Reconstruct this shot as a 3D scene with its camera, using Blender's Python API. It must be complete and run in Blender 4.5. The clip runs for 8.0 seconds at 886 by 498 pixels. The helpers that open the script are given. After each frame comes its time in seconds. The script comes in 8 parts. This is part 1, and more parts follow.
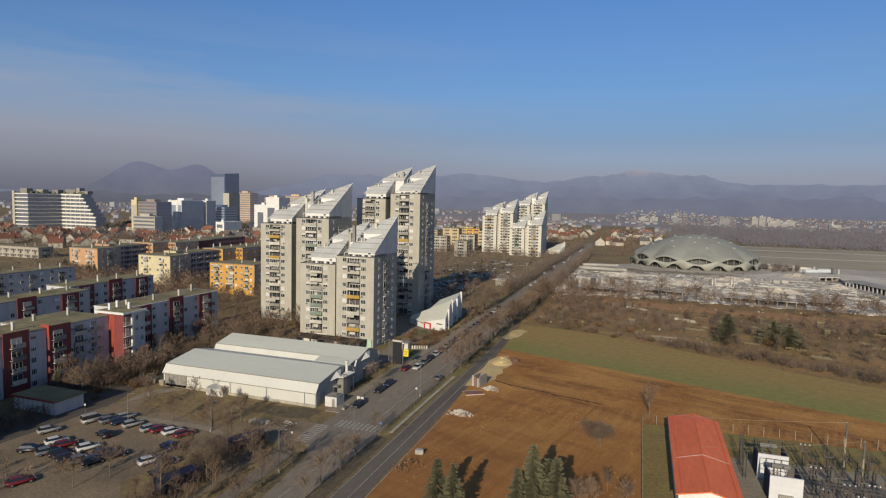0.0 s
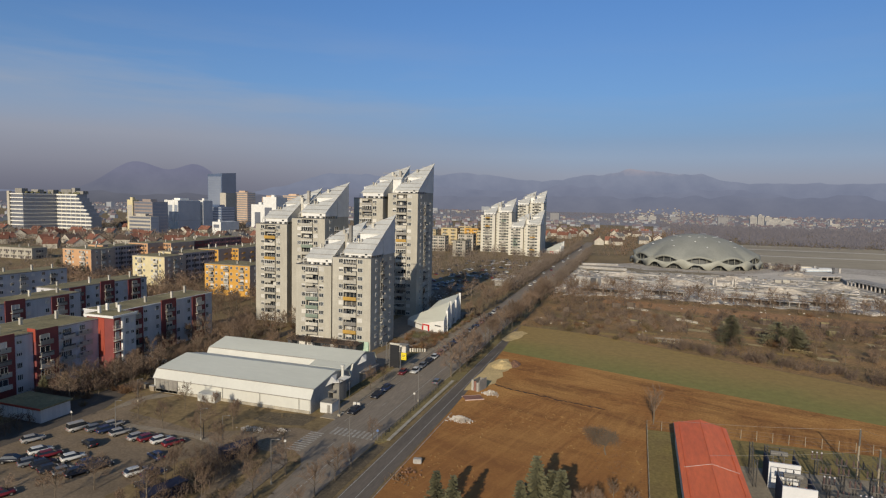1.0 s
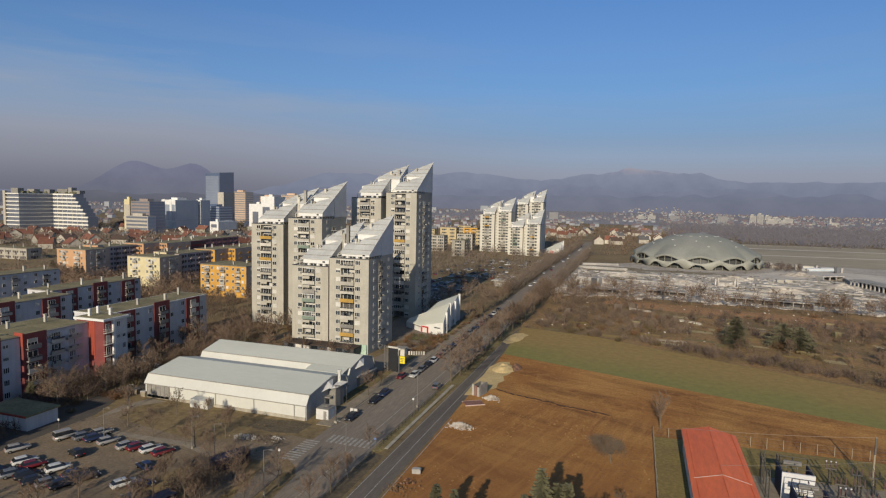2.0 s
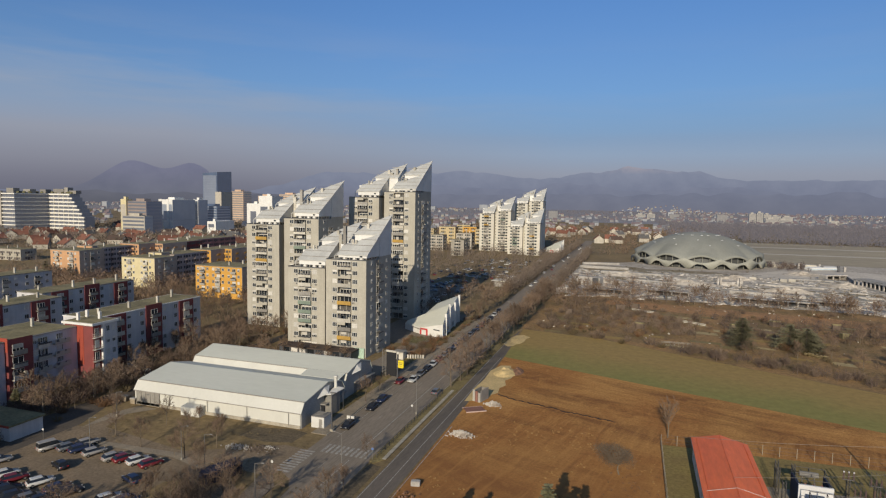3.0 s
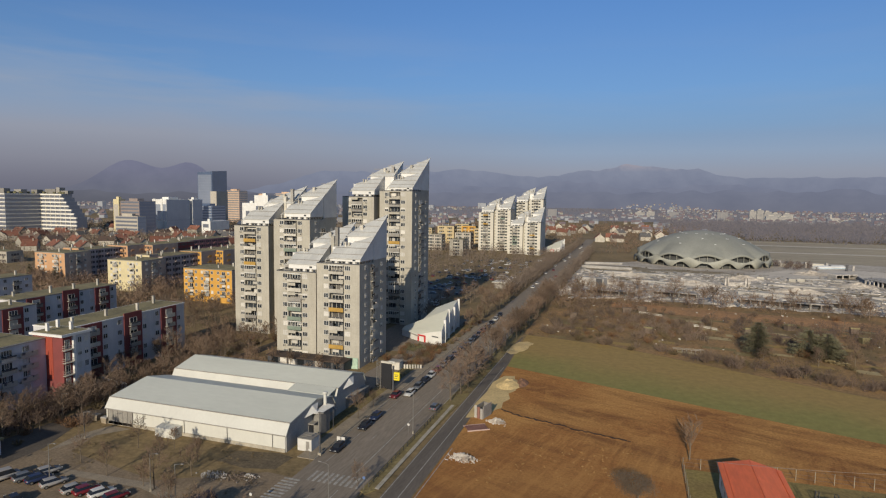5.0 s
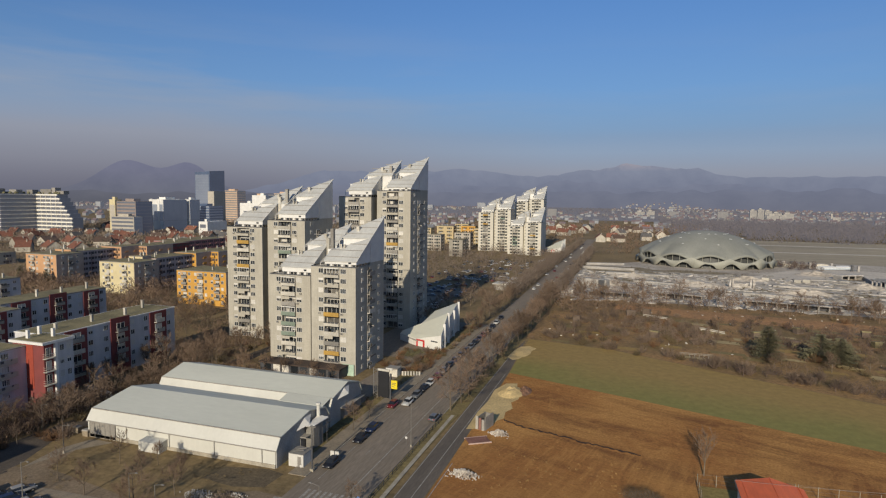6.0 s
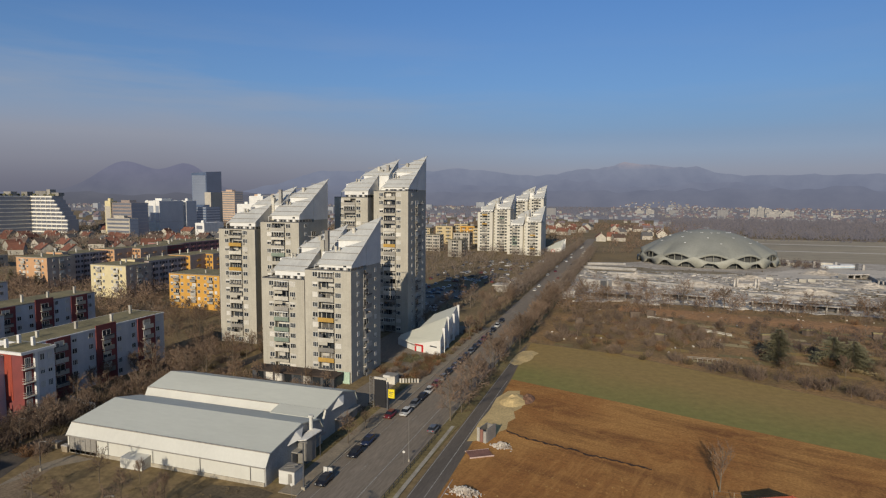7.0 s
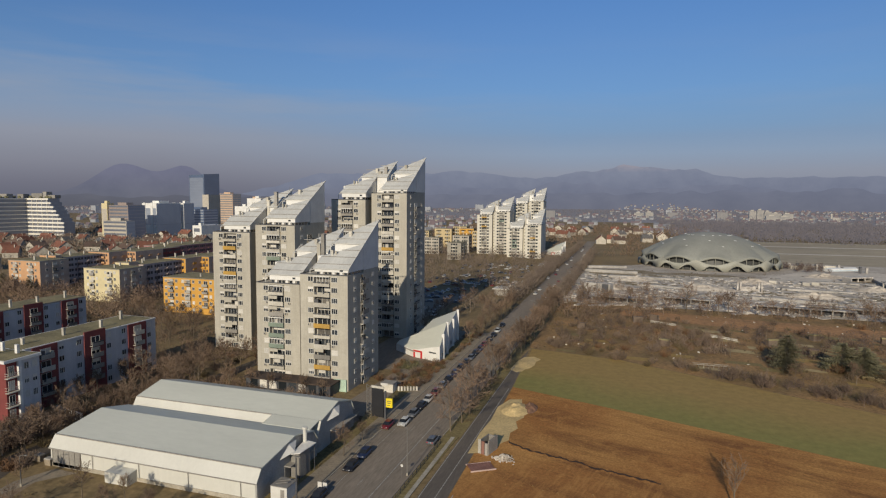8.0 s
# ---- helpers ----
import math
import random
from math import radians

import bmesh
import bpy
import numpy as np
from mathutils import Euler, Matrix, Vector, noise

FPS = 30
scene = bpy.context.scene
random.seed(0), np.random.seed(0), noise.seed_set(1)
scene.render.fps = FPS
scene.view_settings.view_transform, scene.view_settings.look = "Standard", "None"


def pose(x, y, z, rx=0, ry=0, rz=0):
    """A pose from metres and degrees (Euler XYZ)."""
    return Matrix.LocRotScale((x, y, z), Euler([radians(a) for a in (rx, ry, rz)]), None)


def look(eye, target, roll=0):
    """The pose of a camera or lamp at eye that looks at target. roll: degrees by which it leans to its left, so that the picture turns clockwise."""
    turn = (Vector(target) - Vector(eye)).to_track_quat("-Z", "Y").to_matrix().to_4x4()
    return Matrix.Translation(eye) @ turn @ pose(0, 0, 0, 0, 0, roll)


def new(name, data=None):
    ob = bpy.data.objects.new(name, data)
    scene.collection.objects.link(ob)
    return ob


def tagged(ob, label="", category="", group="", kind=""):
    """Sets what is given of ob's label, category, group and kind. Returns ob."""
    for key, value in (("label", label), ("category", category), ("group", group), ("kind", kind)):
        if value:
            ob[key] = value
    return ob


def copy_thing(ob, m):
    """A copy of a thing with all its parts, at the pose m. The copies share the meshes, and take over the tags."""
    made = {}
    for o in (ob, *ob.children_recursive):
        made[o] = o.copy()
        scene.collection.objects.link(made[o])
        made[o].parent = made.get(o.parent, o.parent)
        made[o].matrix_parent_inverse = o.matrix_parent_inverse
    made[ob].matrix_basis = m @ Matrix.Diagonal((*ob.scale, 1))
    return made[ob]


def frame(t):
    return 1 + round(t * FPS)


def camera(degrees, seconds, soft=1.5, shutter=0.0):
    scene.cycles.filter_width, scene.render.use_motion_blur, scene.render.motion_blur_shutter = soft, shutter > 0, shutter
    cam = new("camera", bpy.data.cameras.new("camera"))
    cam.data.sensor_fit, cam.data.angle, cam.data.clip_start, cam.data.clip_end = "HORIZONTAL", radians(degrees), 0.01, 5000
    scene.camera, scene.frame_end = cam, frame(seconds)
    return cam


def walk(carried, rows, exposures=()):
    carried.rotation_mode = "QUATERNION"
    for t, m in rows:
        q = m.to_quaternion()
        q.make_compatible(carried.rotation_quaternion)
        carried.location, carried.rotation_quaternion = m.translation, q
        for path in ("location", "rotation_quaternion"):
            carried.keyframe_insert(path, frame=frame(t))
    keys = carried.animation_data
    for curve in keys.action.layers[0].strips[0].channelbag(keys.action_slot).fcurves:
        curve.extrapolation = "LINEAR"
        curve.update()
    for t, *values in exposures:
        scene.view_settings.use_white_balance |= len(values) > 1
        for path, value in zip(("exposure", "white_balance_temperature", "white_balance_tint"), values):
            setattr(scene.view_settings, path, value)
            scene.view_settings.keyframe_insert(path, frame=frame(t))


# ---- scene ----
cam = camera(73.2, 8.0, soft=1.21)
PATH = [
    (0, (2.896, 5.936, 49.266), (2.26, 7.826, 49.108), 1.3),
    (0.5, (2.204, 7.962, 49.294), (1.57, 9.853, 49.134), 1.3),
    (1, (1.492, 9.926, 49.345), (0.862, 11.817, 49.185), 1.2),
    (1.5, (0.745, 11.849, 49.408), (0.117, 13.742, 49.247), 1.2),
    (3, (-1.637, 18.413, 49.644), (-2.26, 20.306, 49.478), 1.0),
    (3.5, (-2.554, 20.99, 49.713), (-3.175, 22.884, 49.546), 1.0),
    (4, (-3.446, 23.755, 49.775), (-4.066, 25.649, 49.607), 0.9),
    (4.5, (-4.342, 26.565, 49.816), (-4.961, 28.46, 49.646), 0.8),
    (6, (-7.372, 35.795, 50.054), (-7.988, 37.69, 49.882), 0.7),
    (6.5, (-8.345, 38.929, 50.1), (-8.959, 40.825, 49.927), 0.5),
    (7, (-9.306, 41.998, 50.151), (-9.919, 43.894, 49.978), 0.4),
    (7.5, (-10.189, 44.531, 50.155), (-10.8, 46.428, 49.988), 0.5),
    (8, (-10.9, 46.428, 50.129), (-11.51, 48.326, 49.964), 0.4),
]
walk(cam, [(t, look(eye, target, roll)) for t, eye, target, roll in PATH], [(0, 0.0), (4.5, -0.01), (6, -0.05), (8, -0.12)])

# ---- light ----
SUN_ELEV, SUN_SIDE = 21.5, -1.5      # degrees above the horizon; shadows fall along +y, turned this far towards +x
d = Vector((math.sin(radians(SUN_SIDE)) * math.cos(radians(SUN_ELEV)), math.cos(radians(SUN_SIDE)) * math.cos(radians(SUN_ELEV)), -math.sin(radians(SUN_ELEV))))
sun_data = bpy.data.lights.new("sun", "SUN")
sun_data.energy, sun_data.angle, sun_data.color = 4.5, radians(0.6), (1.0, 0.89, 0.72)
sun = new("sun", sun_data)
sun.matrix_world = Matrix.Translation((0, -200, 300)) @ d.to_track_quat("-Z", "Y").to_matrix().to_4x4()

world = bpy.data.worlds.new("world")
scene.world = world
world.use_nodes = True
wt = world.node_tree
wt.nodes.clear()


def node(tree, kind, **inputs):
    n = tree.nodes.new(kind)
    for k, v in inputs.items():
        n.inputs[k].default_value = v
    return n


def ramp(tree, fac, stops):
    n = tree.nodes.new("ShaderNodeValToRGB")
    while len(n.color_ramp.elements) < len(stops):
        n.color_ramp.elements.new(0.5)
    for e, (p, c) in zip(n.color_ramp.elements, stops):
        e.position, e.color = p, (*c, 1.0)
    tree.links.new(fac, n.inputs["Fac"])
    return n


def mixed(tree, fac, a, b, blend="MIX"):
    n = tree.nodes.new("ShaderNodeMix")
    n.data_type, n.blend_type = "RGBA", blend
    for sock, v in ((n.inputs[0], fac), (n.inputs[6], a), (n.inputs[7], b)):
        if isinstance(v, (int, float)):
            sock.default_value = v
        elif isinstance(v, tuple):
            sock.default_value = (*v, 1.0)
        else:
            tree.links.new(v, sock)
    return n.outputs[2]


sky = wt.nodes.new("ShaderNodeTexSky")
sky.sky_type, sky.sun_disc = "NISHITA", False
sky.sun_elevation, sky.sun_rotation = radians(SUN_ELEV), radians(180 + SUN_SIDE)
sky.air_density, sky.dust_density, sky.ozone_density, sky.altitude = 1.0, 0.6, 2.0, 300
coord = wt.nodes.new("ShaderNodeTexCoord")
split = wt.nodes.new("ShaderNodeSeparateXYZ")
wt.links.new(coord.outputs["Generated"], split.inputs[0])
SKY_GAIN = 0.090


def lit(r, g, b):
    """A sky colour, given as it leaves the background."""
    return (r / SKY_GAIN, g / SKY_GAIN, b / SKY_GAIN)


def blend(stops):
    """A colour by the height over the horizon, in values that may pass 1."""
    n = ramp(wt, split.outputs["Z"], [(z, tuple(v * 0.1 for v in lit(*c))) for z, c in stops])
    return mixed(wt, 1.0, n.outputs["Color"], (10.0, 10.0, 10.0), "MULTIPLY")


# winter smog: a veil that thickens towards the horizon all round, and thin streaks of high cloud
veil = ramp(wt, split.outputs["Z"], [(0.0, (1.0, 1.0, 1.0)), (0.1, (0.92, 0.92, 0.92)), (0.17, (0.5, 0.5, 0.5)), (0.3, (0.12, 0.12, 0.12)), (0.45, (0.0, 0.0, 0.0))])
haze = blend([(0.0, (0.235, 0.245, 0.31)), (0.045, (0.29, 0.31, 0.385)), (0.075, (0.275, 0.345, 0.465)), (0.11, (0.21, 0.318, 0.485)), (0.17, (0.16, 0.265, 0.435)), (0.3, (0.12, 0.195, 0.355))])
stretch = wt.nodes.new("ShaderNodeMapping")
stretch.inputs["Scale"].default_value = (1.3, 1.3, 11.0)
wt.links.new(coord.outputs["Generated"], stretch.inputs["Vector"])
wisps = node(wt, "ShaderNodeTexNoise", Scale=1.6, Detail=5.0, Roughness=0.55)
wt.links.new(stretch.outputs["Vector"], wisps.inputs["Vector"])
west = node(wt, "ShaderNodeMapRange")
west.inputs["From Min"].default_value, west.inputs["From Max"].default_value = -0.12, -0.68
wt.links.new(split.outputs["X"], west.inputs["Value"])
wisp = ramp(wt, wisps.outputs["Fac"], [(0.47, (0.0, 0.0, 0.0)), (0.68, (0.46, 0.46, 0.46))])
low = ramp(wt, split.outputs["Z"], [(0.0, (0, 0, 0)), (0.06, (0.2, 0.2, 0.2)), (0.15, (0.9, 0.9, 0.9)), (0.28, (0.0, 0.0, 0.0))])
cloud = mixed(wt, 1.0, wisp.outputs["Color"], low.outputs["Color"], "MULTIPLY")
cloud = mixed(wt, 1.0, cloud, ramp(wt, west.outputs[0], [(0.0, (0.25, 0.25, 0.25)), (1.0, (1, 1, 1))]).outputs["Color"], "MULTIPLY")
overhead = ramp(wt, split.outputs["Z"], [(0.3, (0.40, 0.595, 0.845)), (0.75, (0.68, 0.73, 0.80))])
tinted = mixed(wt, 1.0, sky.outputs["Color"], overhead.outputs["Color"], "MULTIPLY")
tinted = mixed(wt, 1.0, tinted, (1.45, 1.45, 1.45), "MULTIPLY")
col = mixed(wt, veil.outputs["Color"], tinted, haze)
col = mixed(wt, cloud, col, lit(0.40, 0.41, 0.445))
# a low bank of thin grey smog in the north-west, darkest at its foot, with a ragged upper edge
edge = node(wt, "ShaderNodeMath")
edge.operation = "MULTIPLY_ADD"
edge.inputs[1].default_value = -0.07
wt.links.new(wisps.outputs["Fac"], edge.inputs[0])
wt.links.new(split.outputs["Z"], edge.inputs[2])
height = ramp(wt, edge.outputs[0], [(0.0, (1, 1, 1)), (0.065, (0.95, 0.95, 0.95)), (0.1, (0.55, 0.55, 0.55)), (0.15, (0.0, 0.0, 0.0))])
bank = mixed(wt, 1.0, height.outputs["Color"], west.outputs[0], "MULTIPLY")
smog = blend([(0.0, (0.145, 0.15, 0.195)), (0.02, (0.18, 0.183, 0.232)), (0.05, (0.242, 0.25, 0.305)), (0.09, (0.298, 0.32, 0.388)), (0.13, (0.295, 0.345, 0.445))])
col = mixed(wt, bank, col, smog)
bg = node(wt, "ShaderNodeBackground", Strength=SKY_GAIN)
wt.links.new(col, bg.inputs["Color"])
out = wt.nodes.new("ShaderNodeOutputWorld")
wt.links.new(bg.outputs[0], out.inputs["Surface"])


# ---- materials ----
def material(name, a, b=None, rough=0.8, metal=0.0, scale=0.4, fine=5.0, grain=0.25, bump=0.0, vary=0.0, spec=0.3, place="Object", stretched=None, streak=0.0):
    """Two colours mixed by a coarse noise, grained by a fine one; vary: how far single pieces differ in brightness."""
    m = bpy.data.materials.new(name)
    m.use_nodes = True
    t = m.node_tree
    p = t.nodes["Principled BSDF"]
    p.inputs["Roughness"].default_value, p.inputs["Metallic"].default_value, p.inputs["Specular IOR Level"].default_value = rough, metal, spec
    b = b or tuple(c * 0.82 for c in a)
    if place == "World":
        vec = t.nodes.new("ShaderNodeNewGeometry").outputs["Position"]
    else:
        vec = t.nodes.new("ShaderNodeTexCoord").outputs["Object"]
    if stretched:
        mp = t.nodes.new("ShaderNodeMapping")
        mp.inputs["Scale"].default_value = stretched
        t.links.new(vec, mp.inputs["Vector"])
        vec = mp.outputs["Vector"]
    n1 = node(t, "ShaderNodeTexNoise", Scale=scale, Detail=4.0, Roughness=0.6)
    n2 = node(t, "ShaderNodeTexNoise", Scale=fine, Detail=3.0, Roughness=0.7)
    t.links.new(vec, n1.inputs["Vector"])
    t.links.new(vec, n2.inputs["Vector"])
    r1 = ramp(t, n1.outputs["Fac"], [(0.35, (0, 0, 0)), (0.65, (1, 1, 1))])
    r2 = ramp(t, n2.outputs["Fac"], [(0.3, (1 - grain,) * 3), (0.7, (1 + grain * 0.5,) * 3)])
    c = mixed(t, r1.outputs["Color"], a, b)
    c = mixed(t, 1.0, c, r2.outputs["Color"], "MULTIPLY")
    if streak:      # rain streaks running down
        down = t.nodes.new("ShaderNodeMapping")
        down.inputs["Scale"].default_value = (1.0, 1.0, 0.05)
        t.links.new(vec, down.inputs["Vector"])
        n4 = node(t, "ShaderNodeTexNoise", Scale=1.3, Detail=4.0, Roughness=0.65)
        t.links.new(down.outputs["Vector"], n4.inputs["Vector"])
        r4 = ramp(t, n4.outputs["Fac"], [(0.35, (1 - streak,) * 3), (0.62, (1.0, 1.0, 1.0))])
        c = mixed(t, 1.0, c, r4.outputs["Color"], "MULTIPLY")
    if vary:
        info = t.nodes.new("ShaderNodeObjectInfo")
        r3 = ramp(t, info.outputs["Random"], [(0.0, (1 - vary,) * 3), (1.0, (1 + vary,) * 3)])
        c = mixed(t, 1.0, c, r3.outputs["Color"], "MULTIPLY")
    t.links.new(c, p.inputs["Base Color"])
    if bump:
        bn = node(t, "ShaderNodeBump", Strength=0.6, Distance=bump)
        t.links.new(n2.outputs["Fac"], bn.inputs["Height"])
        t.links.new(bn.outputs["Normal"], p.inputs["Normal"])
    return m


def glass(name, tint, rough=0.12, vary=0.5):
    m = material(name, tint, rough=rough, spec=0.6, grain=0.1, vary=vary)
    return m


CONCRETE = material("warm_grey_concrete", (0.445, 0.41, 0.33), (0.385, 0.353, 0.285), rough=0.9, scale=0.18, fine=2.2, grain=0.1, bump=0.02, streak=0.1)
WHITE_WALL = material("white_cladding", (0.72, 0.70, 0.64), (0.62, 0.60, 0.55), rough=0.6, scale=0.2, fine=3.0, grain=0.1)
PALE_PANEL = material("pale_parapet", (0.51, 0.475, 0.395), (0.41, 0.378, 0.312), rough=0.7, vary=0.28)
GREY_PANEL = material("grey_parapet", (0.30, 0.28, 0.24), (0.24, 0.22, 0.19), rough=0.7, vary=0.25)
YELLOW_PANEL = material("yellow_parapet", (0.47, 0.28, 0.06), (0.37, 0.225, 0.055), rough=0.7)
GREEN_PANEL = material("green_parapet", (0.215, 0.26, 0.2), rough=0.7)
ZINC = material("pale_zinc_roof", (0.52, 0.51, 0.46), (0.44, 0.43, 0.39), rough=0.55, metal=0.0, scale=0.25, fine=1.6, grain=0.12, stretched=(1.0, 0.25, 1.0))
HALL_ROOF = material("grey_sheet_roof", (0.565, 0.56, 0.465), (0.525, 0.52, 0.43), rough=0.5, scale=0.12, fine=1.2, grain=0.05, stretched=(0.3, 1.0, 1.0))
HALL_WALL = material("cream_hall_wall", (0.555, 0.54, 0.47), (0.51, 0.495, 0.43), rough=0.7, scale=0.15, fine=2.5, grain=0.035, streak=0.03)
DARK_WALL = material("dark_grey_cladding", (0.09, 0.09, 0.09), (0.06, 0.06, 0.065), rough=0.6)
GLASS = glass("dark_window_glass", (0.035, 0.04, 0.045))
BLIND = material("white_roller_blind", (0.60, 0.565, 0.49), (0.50, 0.465, 0.40), rough=0.6, vary=0.2)
CURTAIN = material("curtained_glass", (0.24, 0.215, 0.18), (0.10, 0.095, 0.085), rough=0.4, scale=0.8, vary=0.4)
FRAME = material("white_window_frame", (0.60, 0.58, 0.52), rough=0.5, grain=0.06)
TAR_ROOF = material("mossy_flat_roof", (0.28, 0.235, 0.12), (0.17, 0.145, 0.075), rough=0.95, scale=0.15, fine=1.5, grain=0.3)
GREY_WALL = material("grey_blue_render", (0.59, 0.57, 0.55), (0.49, 0.475, 0.46), rough=0.85, scale=0.2, grain=0.1, streak=0.1)
RED_WALL = material("brick_red_render", (0.215, 0.056, 0.05), (0.17, 0.048, 0.045), rough=0.8, scale=0.3, grain=0.12)
VERMILION = material("lit_red_and_fascia", (0.33, 0.062, 0.036), (0.28, 0.055, 0.033), rough=0.7)
ORANGE_WALL = material("orange_render", (0.58, 0.31, 0.06), (0.50, 0.27, 0.06), rough=0.85, scale=0.3, grain=0.12)
PEACH_WALL = material("peach_render", (0.54, 0.31, 0.16), (0.47, 0.27, 0.14), rough=0.85, scale=0.3, grain=0.12)
CREAM_WALL = material("cream_render", (0.62, 0.53, 0.31), (0.54, 0.46, 0.27), rough=0.85, scale=0.3, grain=0.12)
ASPHALT = material("worn_asphalt", (0.25, 0.205, 0.152), (0.20, 0.163, 0.12), rough=0.9, scale=0.12, fine=2.5, grain=0.25, place="World", stretched=(1.0, 0.12, 1.0))
DARK_ASPHALT = material("fresh_asphalt", (0.165, 0.135, 0.105), (0.12, 0.1, 0.078), rough=0.85, scale=0.2, fine=3.0, grain=0.2, place="World", stretched=(1.0, 0.15, 1.0))
PAVING = material("pale_paving", (0.30, 0.245, 0.17), (0.23, 0.19, 0.135), rough=0.9, scale=0.4, fine=3.0, place="World")
PAINT = material("road_paint", (0.42, 0.395, 0.34), (0.25, 0.225, 0.185), rough=0.8, scale=1.2, fine=6.0, grain=0.4, place="World")
GRAVEL = material("trodden_gravel", (0.27, 0.20, 0.125), (0.17, 0.127, 0.08), rough=0.95, scale=0.08, fine=1.8, grain=0.35, place="World")
BARK = material("winter_bark", (0.17, 0.13, 0.09), (0.12, 0.095, 0.065), rough=0.95, vary=0.25)
TWIG = material("bare_twigs", (0.22, 0.148, 0.096), (0.16, 0.11, 0.076), rough=0.95, vary=0.3)
NEEDLE = material("conifer_needles", (0.175, 0.158, 0.08), (0.105, 0.1, 0.054), rough=0.9, vary=0.25)
TERRACE = material("off_white_balconies", (0.78, 0.74, 0.64), (0.70, 0.66, 0.57), rough=0.7, scale=0.15, fine=0.6, grain=0.25)
CLEAN_WHITE = material("clean_white_render", (0.60, 0.59, 0.57), (0.55, 0.54, 0.52), rough=0.7, scale=0.3, fine=1.0, grain=0.06)
METAL = material("galvanised_steel", (0.21, 0.195, 0.17), rough=0.6, metal=0.15)
RUBBER = material("tyre_rubber", (0.02, 0.02, 0.02), rough=0.9)
TILE = material("clay_roof_tiles", (0.23, 0.094, 0.057), (0.165, 0.073, 0.05), rough=0.9, scale=0.6, fine=4.0, grain=0.3, vary=0.35)


# ---- mesh helpers ----
def box(bm, x0, x1, y0, y1, z0, z1, mat=0):
    v = [bm.verts.new((x, y, z)) for x in (x0, x1) for y in (y0, y1) for z in (z0, z1)]
    for ids in ((0, 1, 3, 2), (4, 6, 7, 5), (0, 4, 5, 1), (2, 3, 7, 6), (0, 2, 6, 4), (1, 5, 7, 3)):
        bm.faces.new([v[i] for i in ids]).material_index = mat
    return v


def prism(bm, pts, lo, hi, top=0, side=0):
    """A solid over the plan polygon pts (counter-clockwise); lo and hi give the heights of its bottom and top at (x, y)."""
    a = [bm.verts.new((x, y, lo(x, y) if callable(lo) else lo)) for x, y in pts]
    b = [bm.verts.new((x, y, hi(x, y) if callable(hi) else hi)) for x, y in pts]
    bm.faces.new(b).material_index = top
    bm.faces.new(a[::-1]).material_index = side
    for i in range(len(pts)):
        j = (i + 1) % len(pts)
        bm.faces.new([a[i], a[j], b[j], b[i]]).material_index = side


def extrude_x(bm, profile, x0, x1, mats=None):
    """A solid with the (y, z) profile, counter-clockwise seen from +x, drawn from x0 to x1; mats: an index for each side."""
    a = [bm.verts.new((x0, y, z)) for y, z in profile]
    b = [bm.verts.new((x1, y, z)) for y, z in profile]
    bm.faces.new(b), bm.faces.new(a[::-1])
    for i in range(len(profile)):
        j = (i + 1) % len(profile)
        bm.faces.new([a[i], a[j], b[j], b[i]]).material_index = mats[i] if mats else 0


def tube(bm, p, q, r0, r1, sides=6, mat=0):
    p, q = Vector(p), Vector(q)
    w = (q - p).normalized()
    u = w.cross(Vector((0.31, 0.17, 0.93)) if abs(w.z) < 0.9 else Vector((1, 0, 0))).normalized()
    v = w.cross(u)
    ring = [[bm.verts.new(c + (u * math.cos(a) + v * math.sin(a)) * r) for a in [2 * math.pi * k / sides for k in range(sides)]] for c, r in ((p, r0), (q, r1))]
    for k in range(sides):
        bm.faces.new([ring[0][k], ring[0][(k + 1) % sides], ring[1][(k + 1) % sides], ring[1][k]]).material_index = mat
    bm.faces.new(ring[0][::-1]).material_index = mat
    bm.faces.new(ring[1]).material_index = mat


def mesh_of(name, bm, mats):
    me = bpy.data.meshes.new(name)
    bm.to_mesh(me)
    bm.free()
    for m in mats if isinstance(mats, (list, tuple)) else [mats]:
        me.materials.append(m)
    return me


def part(name, bm, mats, parent, label=""):
    me = bm if isinstance(bm, bpy.types.Mesh) else mesh_of(name, bm, mats)
    ob = new(name, me)
    ob.parent = parent
    return tagged(ob, label)


def piece(name, me, parent, x, y, z, turn=0.0):
    ob = new(name, me)
    ob.parent = parent
    ob.matrix_basis = pose(x, y, z, 0, 0, turn)
    return ob


def thing(name, label, category, at=(0, 0, 0), turn=0.0, group="", kind=""):
    ob = new(name)
    ob.matrix_basis = pose(*at, 0, 0, turn)
    return tagged(ob, label, category, group, kind)


def solo(name, bm, mats, label, category="", kind="", at=None, group=""):
    ob = new(name, mesh_of(name, bm, mats))
    if at:
        ob.matrix_basis = pose(*at)
    return tagged(ob, label, category, group, kind)


# ---- ground ----
def sheet(name, pts, z, mat, label, thick=0.0, kind="structure"):
    bm = bmesh.new()
    if thick:
        prism(bm, pts, z - thick, z)
    else:
        bm.faces.new([bm.verts.new((x, y, z)) for x, y in pts])
        bmesh.ops.recalc_face_normals(bm, faces=bm.faces)
        for f in bm.faces:
            if f.normal.z < 0:
                f.normal_flip()
    return solo(name, bm, mat, label, kind=kind)


EARTH = material("winter_ground", (0.25, 0.175, 0.08), (0.18, 0.13, 0.062), rough=0.95, scale=0.03, fine=0.7, grain=0.4, place="World")


